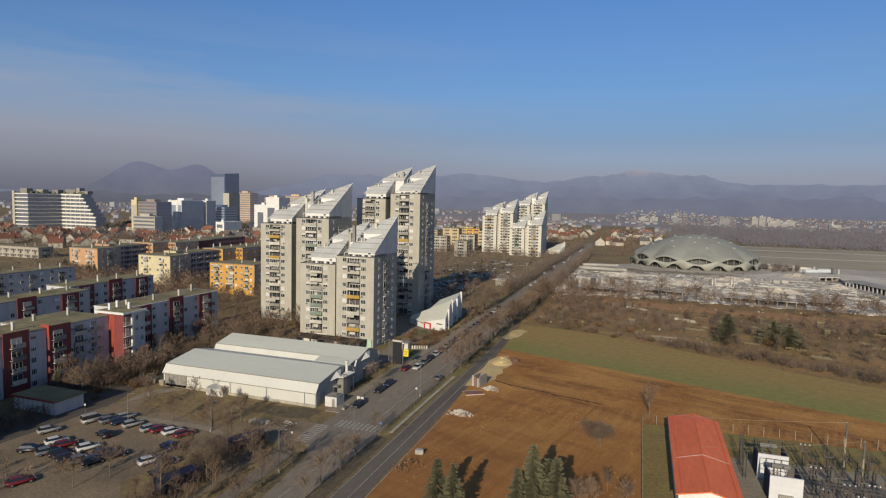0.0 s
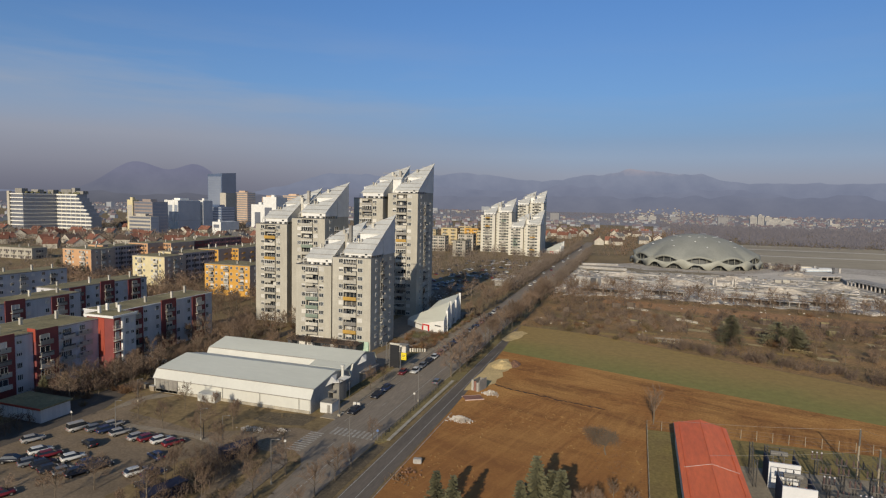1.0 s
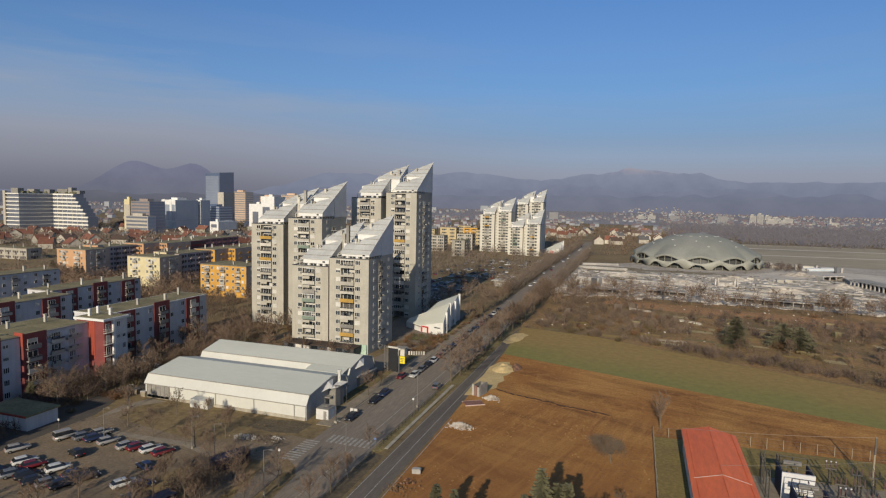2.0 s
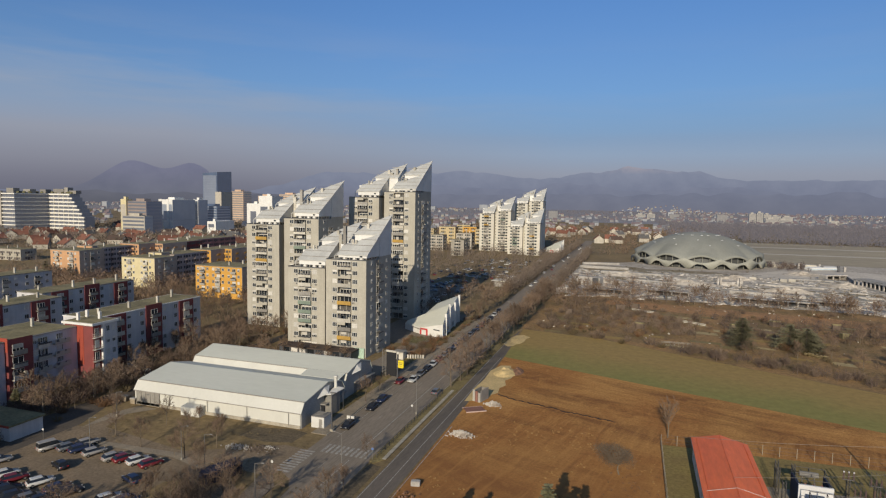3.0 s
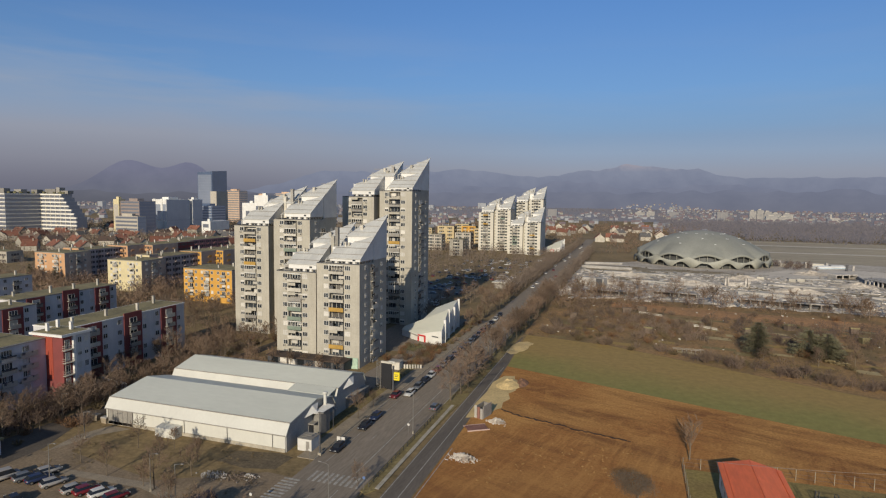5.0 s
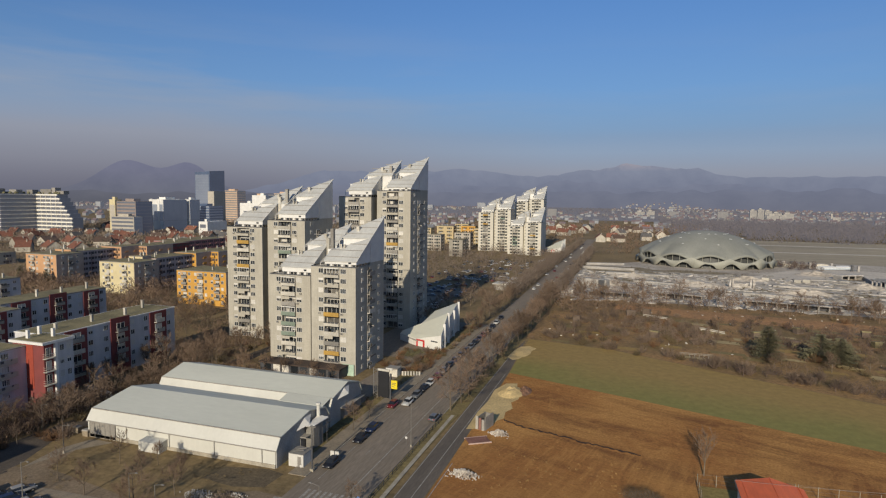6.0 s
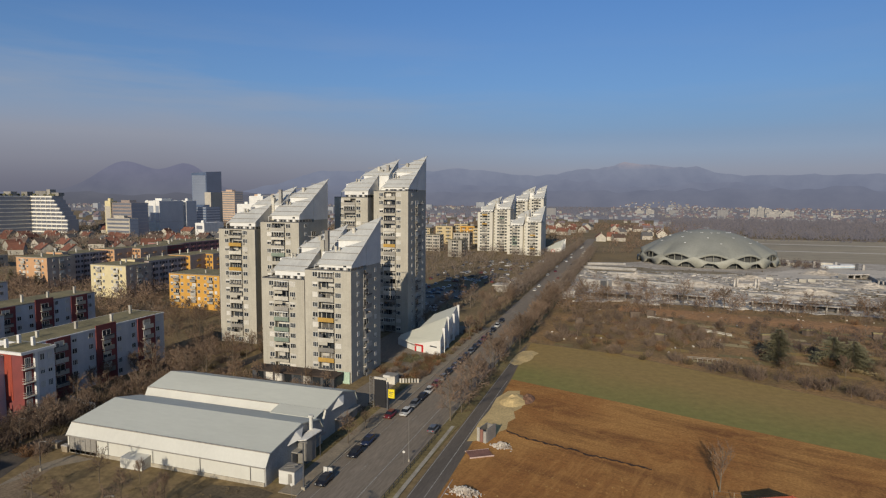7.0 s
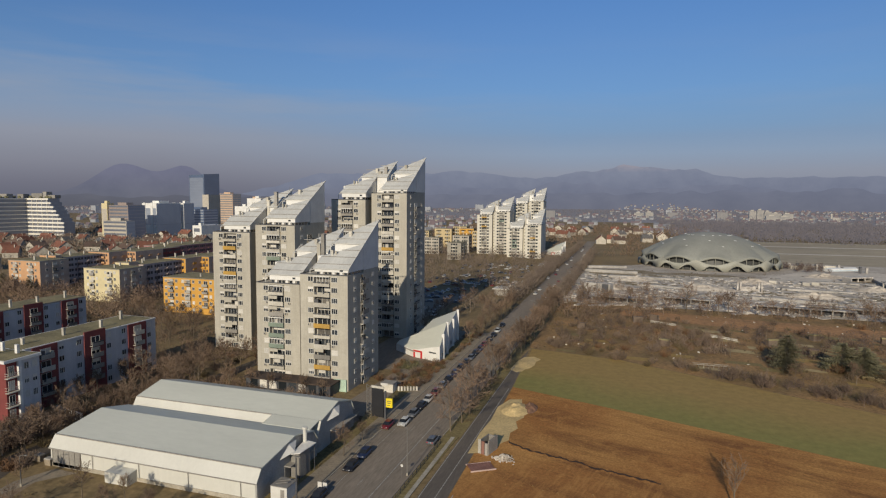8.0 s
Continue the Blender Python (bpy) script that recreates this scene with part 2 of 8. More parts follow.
def furrowed(name, tan, red, dark, along=-18.8, bump=0.1):
    """Ploughed earth: broad patches of two browns, long furrow streaks along the field's edge and crumbly grain."""
    m = bpy.data.materials.new(name)
    m.use_nodes = True
    t = m.node_tree
    p = t.nodes["Principled BSDF"]
    p.inputs["Roughness"].default_value, p.inputs["Specular IOR Level"].default_value = 0.95, 0.1
    pos = t.nodes.new("ShaderNodeNewGeometry").outputs["Position"]
    turn = t.nodes.new("ShaderNodeMapping")
    turn.inputs["Rotation"].default_value = (0, 0, radians(-along))
    t.links.new(pos, turn.inputs["Vector"])
    long_ = t.nodes.new("ShaderNodeMapping")
    long_.inputs["Scale"].default_value = (0.06, 1.0, 1.0)
    t.links.new(turn.outputs["Vector"], long_.inputs["Vector"])
    broad = node(t, "ShaderNodeTexNoise", Scale=0.028, Detail=5.0, Roughness=0.6, Distortion=0.6)
    streak = node(t, "ShaderNodeTexNoise", Scale=0.75, Detail=5.0, Roughness=0.65)
    blotch = node(t, "ShaderNodeTexNoise", Scale=0.2, Detail=6.0, Roughness=0.72, Distortion=1.2)
    crumb = node(t, "ShaderNodeTexNoise", Scale=1.9, Detail=4.0, Roughness=0.75)
    for n, v in ((broad, pos), (streak, long_.outputs["Vector"]), (blotch, pos), (crumb, pos)):
        t.links.new(v, n.inputs["Vector"])
    c = mixed(t, ramp(t, broad.outputs["Fac"], [(0.42, (0, 0, 0)), (0.58, (1, 1, 1))]).outputs["Color"], tan, red)
    c = mixed(t, ramp(t, streak.outputs["Fac"], [(0.45, (0, 0, 0)), (0.72, (0.5, 0.5, 0.5))]).outputs["Color"], c, dark)
    band = t.nodes.new("ShaderNodeMapping")
    band.inputs["Scale"].default_value = (0.16, 1.0, 1.0)
    t.links.new(turn.outputs["Vector"], band.inputs["Vector"])
    wide = node(t, "ShaderNodeTexNoise", Scale=0.13, Detail=5.0, Roughness=0.6, Distortion=0.5)
    t.links.new(band.outputs["Vector"], wide.inputs["Vector"])
    c = mixed(t, ramp(t, wide.outputs["Fac"], [(0.5, (0, 0, 0)), (0.66, (0.85, 0.85, 0.85))]).outputs["Color"], c, dark)
    c = mixed(t, ramp(t, blotch.outputs["Fac"], [(0.48, (0, 0, 0)), (0.7, (0.65, 0.65, 0.65))]).outputs["Color"], c, tuple(1.12 * v for v in tan))
    c = mixed(t, 1.0, c, ramp(t, crumb.outputs["Fac"], [(0.3, (0.6, 0.6, 0.6)), (0.7, (1.22, 1.22, 1.22))]).outputs["Color"], "MULTIPLY")
    steep = t.nodes.new("ShaderNodeMapping")      # straw-coloured tracks of the harrow, up to the trench
    steep.inputs["Rotation"].default_value = (0, 0, radians(-76))
    t.links.new(pos, steep.inputs["Vector"])
    thin = t.nodes.new("ShaderNodeMapping")
    thin.inputs["Scale"].default_value = (0.1, 1.0, 1.0)
    t.links.new(steep.outputs["Vector"], thin.inputs["Vector"])
    tracks = node(t, "ShaderNodeTexNoise", Scale=0.6, Detail=6.0, Roughness=0.7, Distortion=0.3)
    t.links.new(thin.outputs["Vector"], tracks.inputs["Vector"])
    sy = t.nodes.new("ShaderNodeSeparateXYZ")
    t.links.new(pos, sy.inputs[0])
    near = node(t, "ShaderNodeMapRange")
    near.inputs["From Min"].default_value, near.inputs["From Max"].default_value = 162, 150
    t.links.new(sy.outputs["Y"], near.inputs["Value"])
    lines = mixed(t, 1.0, ramp(t, tracks.outputs["Fac"], [(0.5, (0, 0, 0)), (0.66, (0.7, 0.7, 0.7))]).outputs["Color"], near.outputs[0], "MULTIPLY")
    c = mixed(t, lines, c, tuple(1.1 * v for v in tan))
    ruts = mixed(t, 1.0, ramp(t, tracks.outputs["Fac"], [(0.32, (0.7, 0.7, 0.7)), (0.45, (0, 0, 0))]).outputs["Color"], near.outputs[0], "MULTIPLY")
    c = mixed(t, ruts, c, dark)
    sp = t.nodes.new("ShaderNodeSeparateXYZ")      # redder, wetter soil towards the spruces
    t.links.new(pos, sp.inputs[0])
    wet = node(t, "ShaderNodeMapRange")
    wet.inputs["From Min"].default_value, wet.inputs["From Max"].default_value = 165, 112
    wet.inputs["To Max"].default_value = 0.66
    t.links.new(sp.outputs["Y"], wet.inputs["Value"])
    c = mixed(t, wet.outputs[0], c, mixed(t, 0.5, red, dark))
    t.links.new(c, p.inputs["Base Color"])
    bn = node(t, "ShaderNodeBump", Strength=0.7, Distance=bump)
    t.links.new(crumb.outputs["Fac"], bn.inputs["Height"])
    t.links.new(bn.outputs["Normal"], p.inputs["Normal"])
    return m


PLOUGHED = furrowed("ploughed_earth", (0.475, 0.245, 0.078), (0.35, 0.158, 0.05), (0.195, 0.088, 0.034))


def sown(name, green, brown):
    """A strip of winter crop: green where it has come up, thinning out to brown stubble away from the ploughed edge."""
    m = material(name, green, rough=0.95, place="World")
    t = m.node_tree
    p = t.nodes["Principled BSDF"]
    pos = t.nodes.new("ShaderNodeNewGeometry").outputs["Position"]
    sp = t.nodes.new("ShaderNodeSeparateXYZ")
    t.links.new(pos, sp.inputs[0])
    across = node(t, "ShaderNodeMath")
    across.operation = "MULTIPLY_ADD"
    across.inputs[1].default_value = 0.331
    t.links.new(sp.outputs["X"], across.inputs[0])
    t.links.new(sp.outputs["Y"], across.inputs[2])
    uneven = node(t, "ShaderNodeTexNoise", Scale=0.035, Detail=4.0, Roughness=0.6)
    t.links.new(pos, uneven.inputs["Vector"])
    shift = node(t, "ShaderNodeMath")
    shift.operation = "MULTIPLY_ADD"
    shift.inputs[1].default_value = 26.0
    t.links.new(uneven.outputs["Fac"], shift.inputs[0])
    t.links.new(across.outputs[0], shift.inputs[2])
    mr = node(t, "ShaderNodeMapRange")
    mr.inputs["From Min"].default_value, mr.inputs["From Max"].default_value = 205, 226
    t.links.new(shift.outputs[0], mr.inputs["Value"])
    grain = node(t, "ShaderNodeTexNoise", Scale=0.45, Detail=5.0, Roughness=0.7)
    t.links.new(pos, grain.inputs["Vector"])
    c = mixed(t, mr.outputs[0], green, brown)
    c = mixed(t, 1.0, c, ramp(t, grain.outputs["Fac"], [(0.3, (0.82, 0.82, 0.82)), (0.7, (1.12, 1.12, 1.12))]).outputs["Color"], "MULTIPLY")
    t.links.new(c, p.inputs["Base Color"])
    return m


SPROUTS = sown("winter_crop", (0.222, 0.195, 0.056), (0.298, 0.2, 0.066))
GARDEN = material("garden_soil_and_grass", (0.35, 0.205, 0.085), (0.18, 0.125, 0.055), rough=0.95, scale=0.05, fine=0.8, grain=0.45, place="World")
VERGE = material("dry_verge_grass", (0.25, 0.195, 0.08), (0.17, 0.13, 0.055), rough=0.95, scale=0.2, fine=1.5, grain=0.4, place="World")
RUBBLE = material("pale_rubble_ground", (0.54, 0.475, 0.385), (0.35, 0.30, 0.24), rough=0.95, scale=0.04, fine=0.5, grain=0.4, place="World")

bm = bmesh.new()
R = [(-4800, -600), (4800, -600), (4800, 4800), (-4800, 4800)]
bm.faces.new([bm.verts.new((x, y, 0)) for x, y in R])
solo("ground", bm, EARTH, "brown winter ground with patches of dry grass", kind="structure")

sheet("road", [(-52.5, -200), (-48.2, -200), (-48.2, 260), (-50, 420), (-56, 800), (-66, 800), (-63.5, 420), (-62, 260), (-62, 109), (-58.6, 106.6), (-56.6, 103.5), (-54.6, 86), (-53.6, 60)], 0.03, ASPHALT, "worn grey asphalt street with a broken centre line")
sheet("cycle_road", [(-44.6, -200), (-38.4, -200), (-39.6, 142), (-41.0, 205), (-43.4, 243), (-44.4, 226)], 0.04, DARK_ASPHALT, "fresh dark asphalt lane with white edge lines")
sheet("side_road", [(-62, 106), (-62, 118.5), (-84, 120), (-112, 121.6), (-112, 111.4), (-84, 108)], 0.02, GRAVEL, "pale gravel side road by the hall")
sheet("parking_lot", [(-64, 60), (-64, 100), (-84, 112), (-116, 112), (-118, 60)], 0.015, GRAVEL, "trodden gravel car park")
sheet("ploughed_field", [(-38.3, 40), (160, 40), (160, 135), (58, 168), (-8, 190.7), (-40.7, 201.6), (-39.5, 142)], 0.02, PLOUGHED, "reddish brown ploughed field")
sheet("crop_field", [(-40.7, 201.6), (-8, 190.7), (58, 168), (160, 135), (160, 161), (68.5, 199), (32, 216), (-13.8, 239.6), (-42.6, 244.8)], 0.025, SPROUTS, "green strip of winter crop")
sheet("garden_ground", [(-44, 246), (-13.8, 240), (32, 216.4), (68.5, 199.4), (160, 161.4), (260, 130), (260, 330), (-44, 345)], 0.02, GARDEN, "allotment gardens with soil and dry grass")
sheet("rubble_ground", [(-46, 346), (260, 331), (420, 420), (420, 600), (150, 605), (104, 600), (84, 610), (10, 600), (-6, 540), (-26, 520), (-44, 512)], 0.03, RUBBLE, "pale construction ground strewn with rubble")


# ---- windows, shared by the buildings ----
def grid_frame(bm, xs, zs, holes, y0, y1):
    """A flat frame over the grid xs by zs, without the cells in holes, as one solid from y0 back to y1."""
    front = [[bm.verts.new((x, y0, z)) for x in xs] for z in zs]
    back = [[bm.verts.new((x, y1, z)) for x in xs] for z in zs]
    solid = lambda i, j: 0 <= i < len(xs) - 1 and 0 <= j < len(zs) - 1 and (i, j) not in holes
    for j in range(len(zs) - 1):
        for i in range(len(xs) - 1):
            if not solid(i, j):
                continue
            bm.faces.new([front[j][i], front[j][i + 1], front[j + 1][i + 1], front[j + 1][i]])
            for (di, dj), (p, q) in (((0, -1), ((i + 1, j), (i, j))), ((0, 1), ((i, j + 1), (i + 1, j + 1))), ((-1, 0), ((i, j), (i, j + 1))), ((1, 0), ((i + 1, j + 1), (i + 1, j)))):
                if not solid(i + di, j + dj):
                    bm.faces.new([front[p[1]][p[0]], front[q[1]][q[0]], back[q[1]][q[0]], back[p[1]][p[0]]])


def frame_mesh(w, h, leaves):
    """A window frame in a wall facing -y, its middle bottom at the origin, proud of the wall."""
    bm = bmesh.new()
    f = 0.09
    xs, holes = [-w / 2, -w / 2 + f], []
    for k in range(leaves):
        x = -w / 2 + w * (k + 1) / leaves
        holes.append((len(xs) - 1, 1))
        xs += [x - f / 2, x + f / 2] if k < leaves - 1 else [w / 2 - f, w / 2]
    grid_frame(bm, xs, [0, f, h - f, h], holes, -0.08, 0.0)
    return mesh_of("window", bm, FRAME)


def pane_mesh(w, h, mat):
    bm = bmesh.new()
    box(bm, -w / 2 + 0.08, w / 2 - 0.08, -0.03, 0.0, 0.08, h - 0.08)
    return mesh_of("pane", bm, mat)


def blind_mesh(w, h, drop):
    bm = bmesh.new()
    box(bm, -w / 2 + 0.09, w / 2 - 0.09, -0.055, -0.035, h - 0.08 - (h - 0.16) * drop, h - 0.08)
    return mesh_of("roller_blind", bm, BLIND)


bm = bmesh.new()
box(bm, -0.38, 0.38, -0.3, 0.0, 0.0, 0.52)
box(bm, -0.22, 0.16, -0.33, -0.303, 0.07, 0.45, 1)
AIRCON = mesh_of("air_conditioner", bm, [PALE_PANEL, DARK_WALL])
WIN = {}


PLAIN = {}


def far_window(parent, x, y, z, turn, w, h):
    """A window of a building too far off to show its panes."""
    key = (round(w, 1), round(h, 1))
    if key not in PLAIN:
        bm = bmesh.new()
        box(bm, -w / 2, w / 2, -0.06, 0.0, 0, h)
        PLAIN[key] = mesh_of("window", bm, GLASS)
    return piece("window", PLAIN[key], parent, x, y, z, turn)


FAR = [False]


def window(parent, x, y, z, turn, w, h, rng, name="window"):
    if FAR[0]:
        return far_window(parent, x, y, z, turn, w, h)
    key = (round(w, 2), round(h, 2))
    if key not in WIN:
        WIN[key] = ([frame_mesh(w, h, 2), frame_mesh(w, h, 3)], pane_mesh(w, h, GLASS), [blind_mesh(w, h, 0.45), blind_mesh(w, h, 1.0)])
    frames, pane, blinds = WIN[key]
    ob = piece(name, rng.choice(frames), parent, x, y, z, turn)
    k = rng.random()
    if k < 0.76:
        piece("pane", pane, ob, 0, 0, 0)
    if k > 0.56:
        piece("roller_blind", blinds[1 if k > 0.76 else 0], ob, 0, 0, 0)
    if name == "window" and turn == 0 and w > 1.55 and rng.random() < 0.3:
        piece("air_conditioner", AIRCON, ob, rng.choice((-0.5, 0.5)), 0, -0.62)
    return ob


def tray_mesh(w, mat, extra=0):
    """Balcony tray: slab and parapet as one solid, before a wall facing -y, its middle at the floor; extra: what stands on it."""
    bm = bmesh.new()
    if extra == 1:      # flower boxes along the parapet
        for k in range(4):
            x = -w / 2 + w * (k + 0.5) / 4
            box(bm, x - w * 0.1, x + w * 0.1, -1.12, -0.905, 0.72, 1.06, 1)
    if extra == 2:      # washing hung over the rail
        for k, (s, e) in enumerate(((-0.42, -0.25), (-0.2, -0.02), (0.12, 0.2), (0.26, 0.4))):
            box(bm, w * s, w * e, -0.955, -0.905, 0.45 + 0.1 * k, 1.05, 2 if k % 2 else 1)
    if extra == 3:      # furniture, a cupboard and a half-drawn side screen
        box(bm, -w * 0.46, -w * 0.2, -0.78, -0.1, 0, 1.9, 1)
        box(bm, w * 0.3, w * 0.48, -0.78, -0.2, 0, 1.5, 2)
        box(bm, 0.0, w * 0.2, -0.5, -0.1, 0, 0.9, 1)
    if extra == 4:      # sun blind let down over half of the opening
        box(bm, -w * 0.5, w * 0.1, -0.86, -0.82, 1.7, 2.6, 2)
    prof = [(-0.9, -0.18), (0.3, -0.18), (0.3, 0.0), (-0.8, 0.0), (-0.8, 1.0), (-0.9, 1.0)]
    extrude_x(bm, prof, -w / 2, w / 2)
    return mesh_of("balcony", bm, [mat, DARK_WALL, CONCRETE])


def glazing_mesh(w):
    bm = bmesh.new()
    n, xs, holes = 5, [], []
    for k in range(n + 1):
        c = -w / 2 + 0.07 + (w - 0.14) * k / n
        xs += [c - 0.06, c + 0.06]
        if k < n:
            holes.append((2 * k + 1, 1))
    grid_frame(bm, xs, [1.0, 1.06, 2.3, 2.6], holes, -0.88, -0.8)
    return mesh_of("glazing_frame", bm, FRAME)


BALC = {}


def balcony(parent, x, y, z, turn, w, rng, paint_=None):
    key = round(w, 1)
    if key not in BALC:
        BALC[key] = ([tray_mesh(w, m, e) for m, e in ((PALE_PANEL, 0), (GREY_PANEL, 1), (PALE_PANEL, 3), (CONCRETE, 2), (PALE_PANEL, 4), (PALE_PANEL, 1), (GREY_PANEL, 4), (CONCRETE, 1))], [tray_mesh(w, m) for m in (YELLOW_PANEL, GREEN_PANEL)], glazing_mesh(w))
    plain, bright, frame_ = BALC[key]
    ob = piece("balcony", rng.choice(plain) if paint_ is None else bright[paint_], parent, x, y, z, turn)
    if rng.random() < 0.35 and turn == 0 and not FAR[0]:
        piece("glazing_frame", frame_, ob, 0, 0, 0)
    return ob


DOOR = {}


def dark_door(parent, x, y, z, w, rng):
    """The glazed back of a balcony recess: frame with doors, dark panes, now and then a blind."""
    if w not in DOOR:
        DOOR[w] = ([frame_mesh(w, 2.35, n) for n in (4, 2, 3, 5, 3)], [pane_mesh(w, 2.35, m) for m in (GLASS, GLASS, CURTAIN)], [blind_mesh(w * 0.5, 2.35, 0.6), blind_mesh(w * 0.32, 2.35, 1.0), blind_mesh(w * 0.9, 2.35, 0.35)])
    ob = piece("balcony_door", rng.choice(DOOR[w][0]), parent, x, y, z)
    piece("pane", rng.choice(DOOR[w][1]), ob, 0, 0, 0)
    k = rng.randrange(6)
    if k < 3:
        piece("roller_blind", DOOR[w][2][k], ob, 0 if k == 2 else rng.choice((-0.22, 0.22)) * w, 0, 0)


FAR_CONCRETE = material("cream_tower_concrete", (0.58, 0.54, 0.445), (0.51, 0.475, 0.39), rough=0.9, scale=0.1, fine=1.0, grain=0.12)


# ---- the stepped tower blocks with sail-shaped roofs ----
SLOPE = 0.63


def bent_frame(tower, x, y, z0, z1, run):
    """White square-section frame that carries the free edge of a sail over the roof terrace."""
    bm = bmesh.new()
    tube(bm, (x, y, z0), (x, y, z1), 0.13, 0.13, 4)
    tube(bm, (x, y, z1), (x + 0.9, y + run, z1 + run * SLOPE), 0.13, 0.13, 4)
    tube(bm, (x, y, z1), (x + 1.6, y, z1 + 0.25), 0.1, 0.1, 4)
    part("terrace_frame", bm, FRAME, tower, "white bent frame over the terrace")


def sail(tower, pts, y0, e, foot, wall, label):
    """One lean-to roof over the plan polygon pts: gable walls, an overhanging sheet and snow rails across it."""
    plane = lambda x, y: e + (y - y0) * SLOPE
    bm = bmesh.new()
    prism(bm, pts, foot, lambda x, y: plane(x, y) - 0.16)
    part("gable_wall", bm, wall, tower)
    cx, cy = sum(p[0] for p in pts) / len(pts), sum(p[1] for p in pts) / len(pts)
    wide = [(x + (0.28 if x > cx else -0.28), y + (0.18 if y > cy else -0.32)) for x, y in pts]
    bm = bmesh.new()
    prism(bm, wide, lambda x, y: plane(x, y) - 0.155, lambda x, y: plane(x, y) + 0.06)
    roof = part("roof", bm, ZINC, tower, label)
    (xl, yl), (xr, yr) = wide[0], wide[2]
    for k in range(3):
        y = wide[1][1] + (yr - wide[1][1]) * (0.16 + 0.27 * k)
        left = xl if y < wide[-1][1] else xl + (xr - xl) * (y - wide[-1][1]) / (yr - wide[-1][1])
        bm = bmesh.new()
        v = box(bm, left + 0.15, xr - 0.1, y, y + 0.13, 0.061, 0.17)
        for p in v:
            p.co.z += plane(0, p.co.y)
        part("snow_rail", bm, GREY_PANEL, roof)
    bm = bmesh.new()
    v = box(bm, xr - 0.1, xr + 0.06, wide[1][1], yr + 0.1, -0.22, 0.12)
    for p in v:
        p.co.z += plane(0, p.co.y)
    part("verge_board", bm, FRAME, roof)
    return plane


def finger(tower, x0, x1, y0, top, e, shift, side, painted, rng):
    """One slab of a tower: two side piers, a recessed strip of balconies in the front, a glazed attic and two sails, the rear one moved by shift."""
    w = x1 - x0
    n = max(2, round(top / 2.84))
    h = top / n
    y1, ym, tip = y0 + 14.0, y0 + 9.7, y0 + 19.4
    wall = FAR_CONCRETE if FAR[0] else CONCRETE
    bl, br = x0 + w * 0.30, x0 + w * 0.64
    for bx in ((x0, bl, y0, y1, 0, top), (br, x1, y0, y1, 0, top), (bl, br, y0 + 1.3, y1, 0, top), (bl, br, y0, y0 + 1.297, top - 0.35, top)):
        bm = bmesh.new()
        box(bm, *bx)
        part("wall", bm, wall, tower)
    for k in range(n):
        z = k * h
        if z > 1.5:
            balcony(tower, (bl + br) / 2, y0 + 0.3, z, 0, br - bl, rng, painted.get(k))
        dark_door(tower, (bl + br) / 2, y0 + 1.3, z + 0.1, round((br - bl) * 0.92, 1), rng)
        window(tower, x0 + w * 0.225, y0, z + 0.95, 0, 1.6, 1.4, rng)
        window(tower, x0 + w * 0.725, y0, z + 0.95, 0, 1.8, 1.4, rng)
        if side and not FAR[0]:
            window(tower, x1, y0 + 4.2, z + 1.0, 90, 1.3, 1.3, rng)
            if (k + 1) * h < top:
                balcony(tower, x1, y0 + 9.2, z, 90, 3.8, rng)
                window(tower, x1, y0 + 9.2, z + 0.2, 90, 3.0, 2.2, rng)
                window(tower, x1 + shift - 0.06 if shift else x1, y0 + 15.5, z + 1.0, 90, 1.3, 1.3, rng)
    # rear mass down to the ground, under the rear sail
    bm = bmesh.new()
    box(bm, x0 + w * 0.4, x1 + shift - 0.06, y1 if shift else ym, tip - 0.1, 0, top + 0.6)
    part("wall", bm, wall, tower)
    # attic: a row of small windows between white piers, under a white fascia
    mid = top + min(1.0, (e - top) * 0.5)
    bm = bmesh.new()
    box(bm, x0 + w * 0.33, x1 - 0.35, y0 + 0.75, y0 + 9.0, top, mid)
    part("attic_wall", bm, GREY_PANEL, tower, "dark recessed band under the eaves")
    for k in range(8):
        if k in (1, 4, 6):
            bm = bmesh.new()
            xx = x0 + w * (0.335 + 0.082 * k)
            box(bm, xx, xx + w * 0.05, y0 + 0.5, y0 + 0.747, top, mid)
            part("attic_pier", bm, WHITE_WALL, tower)
        else:
            far_window(tower, x0 + w * (0.36 + 0.082 * k), y0 + 0.75, top + 0.15, 0, 0.8, 0.7)
    for k in range(4):
        far_window(tower, x1 - 0.35, y0 + 1.8 + 1.9 * k, top + 0.15, 90, 1.1, 0.7)
    bm = bmesh.new()      # dark parapet round the roof terrace
    box(bm, x0 + 0.02, x1 - 0.02, y0 + 0.02, y0 + 0.14, top, top + 0.3)
    box(bm, x0 + 0.02, x0 + 0.14, y0 + 0.143, y0 + 9.0, top, top + 0.3)
    part("terrace_parapet", bm, DARK_WALL, tower, "dark low parapet of the roof terrace")
    label = "pale sheet-metal lean-to roof"
    plane = sail(tower, [(x0 + w * 0.30, y0 + 0.35), (x1, y0 + 0.35), (x1, ym - 0.2), (x0 + w * 0.56, y0 + 5.9), (x0 + w * 0.30, y0 + 4.1)], y0, e, mid, WHITE_WALL, label)
    far_window(tower, x0 + w * 0.86, y0 + 0.35, mid + (e - mid) * 0.25, 0, 0.9, 0.5)
    sail(tower, [(x0 + w * 0.37 + shift * 0.6, ym + 0.1), (x1 + shift, ym + 0.1), (x1 + shift, tip), (x0 + w * 0.56 + shift * 0.8, y0 + 13.9)], y0, e, top + 0.6, WHITE_WALL, label)
    bent_frame(tower, x0 + w * 0.19, y0 + 0.6, top, e - 0.55, 4.2)
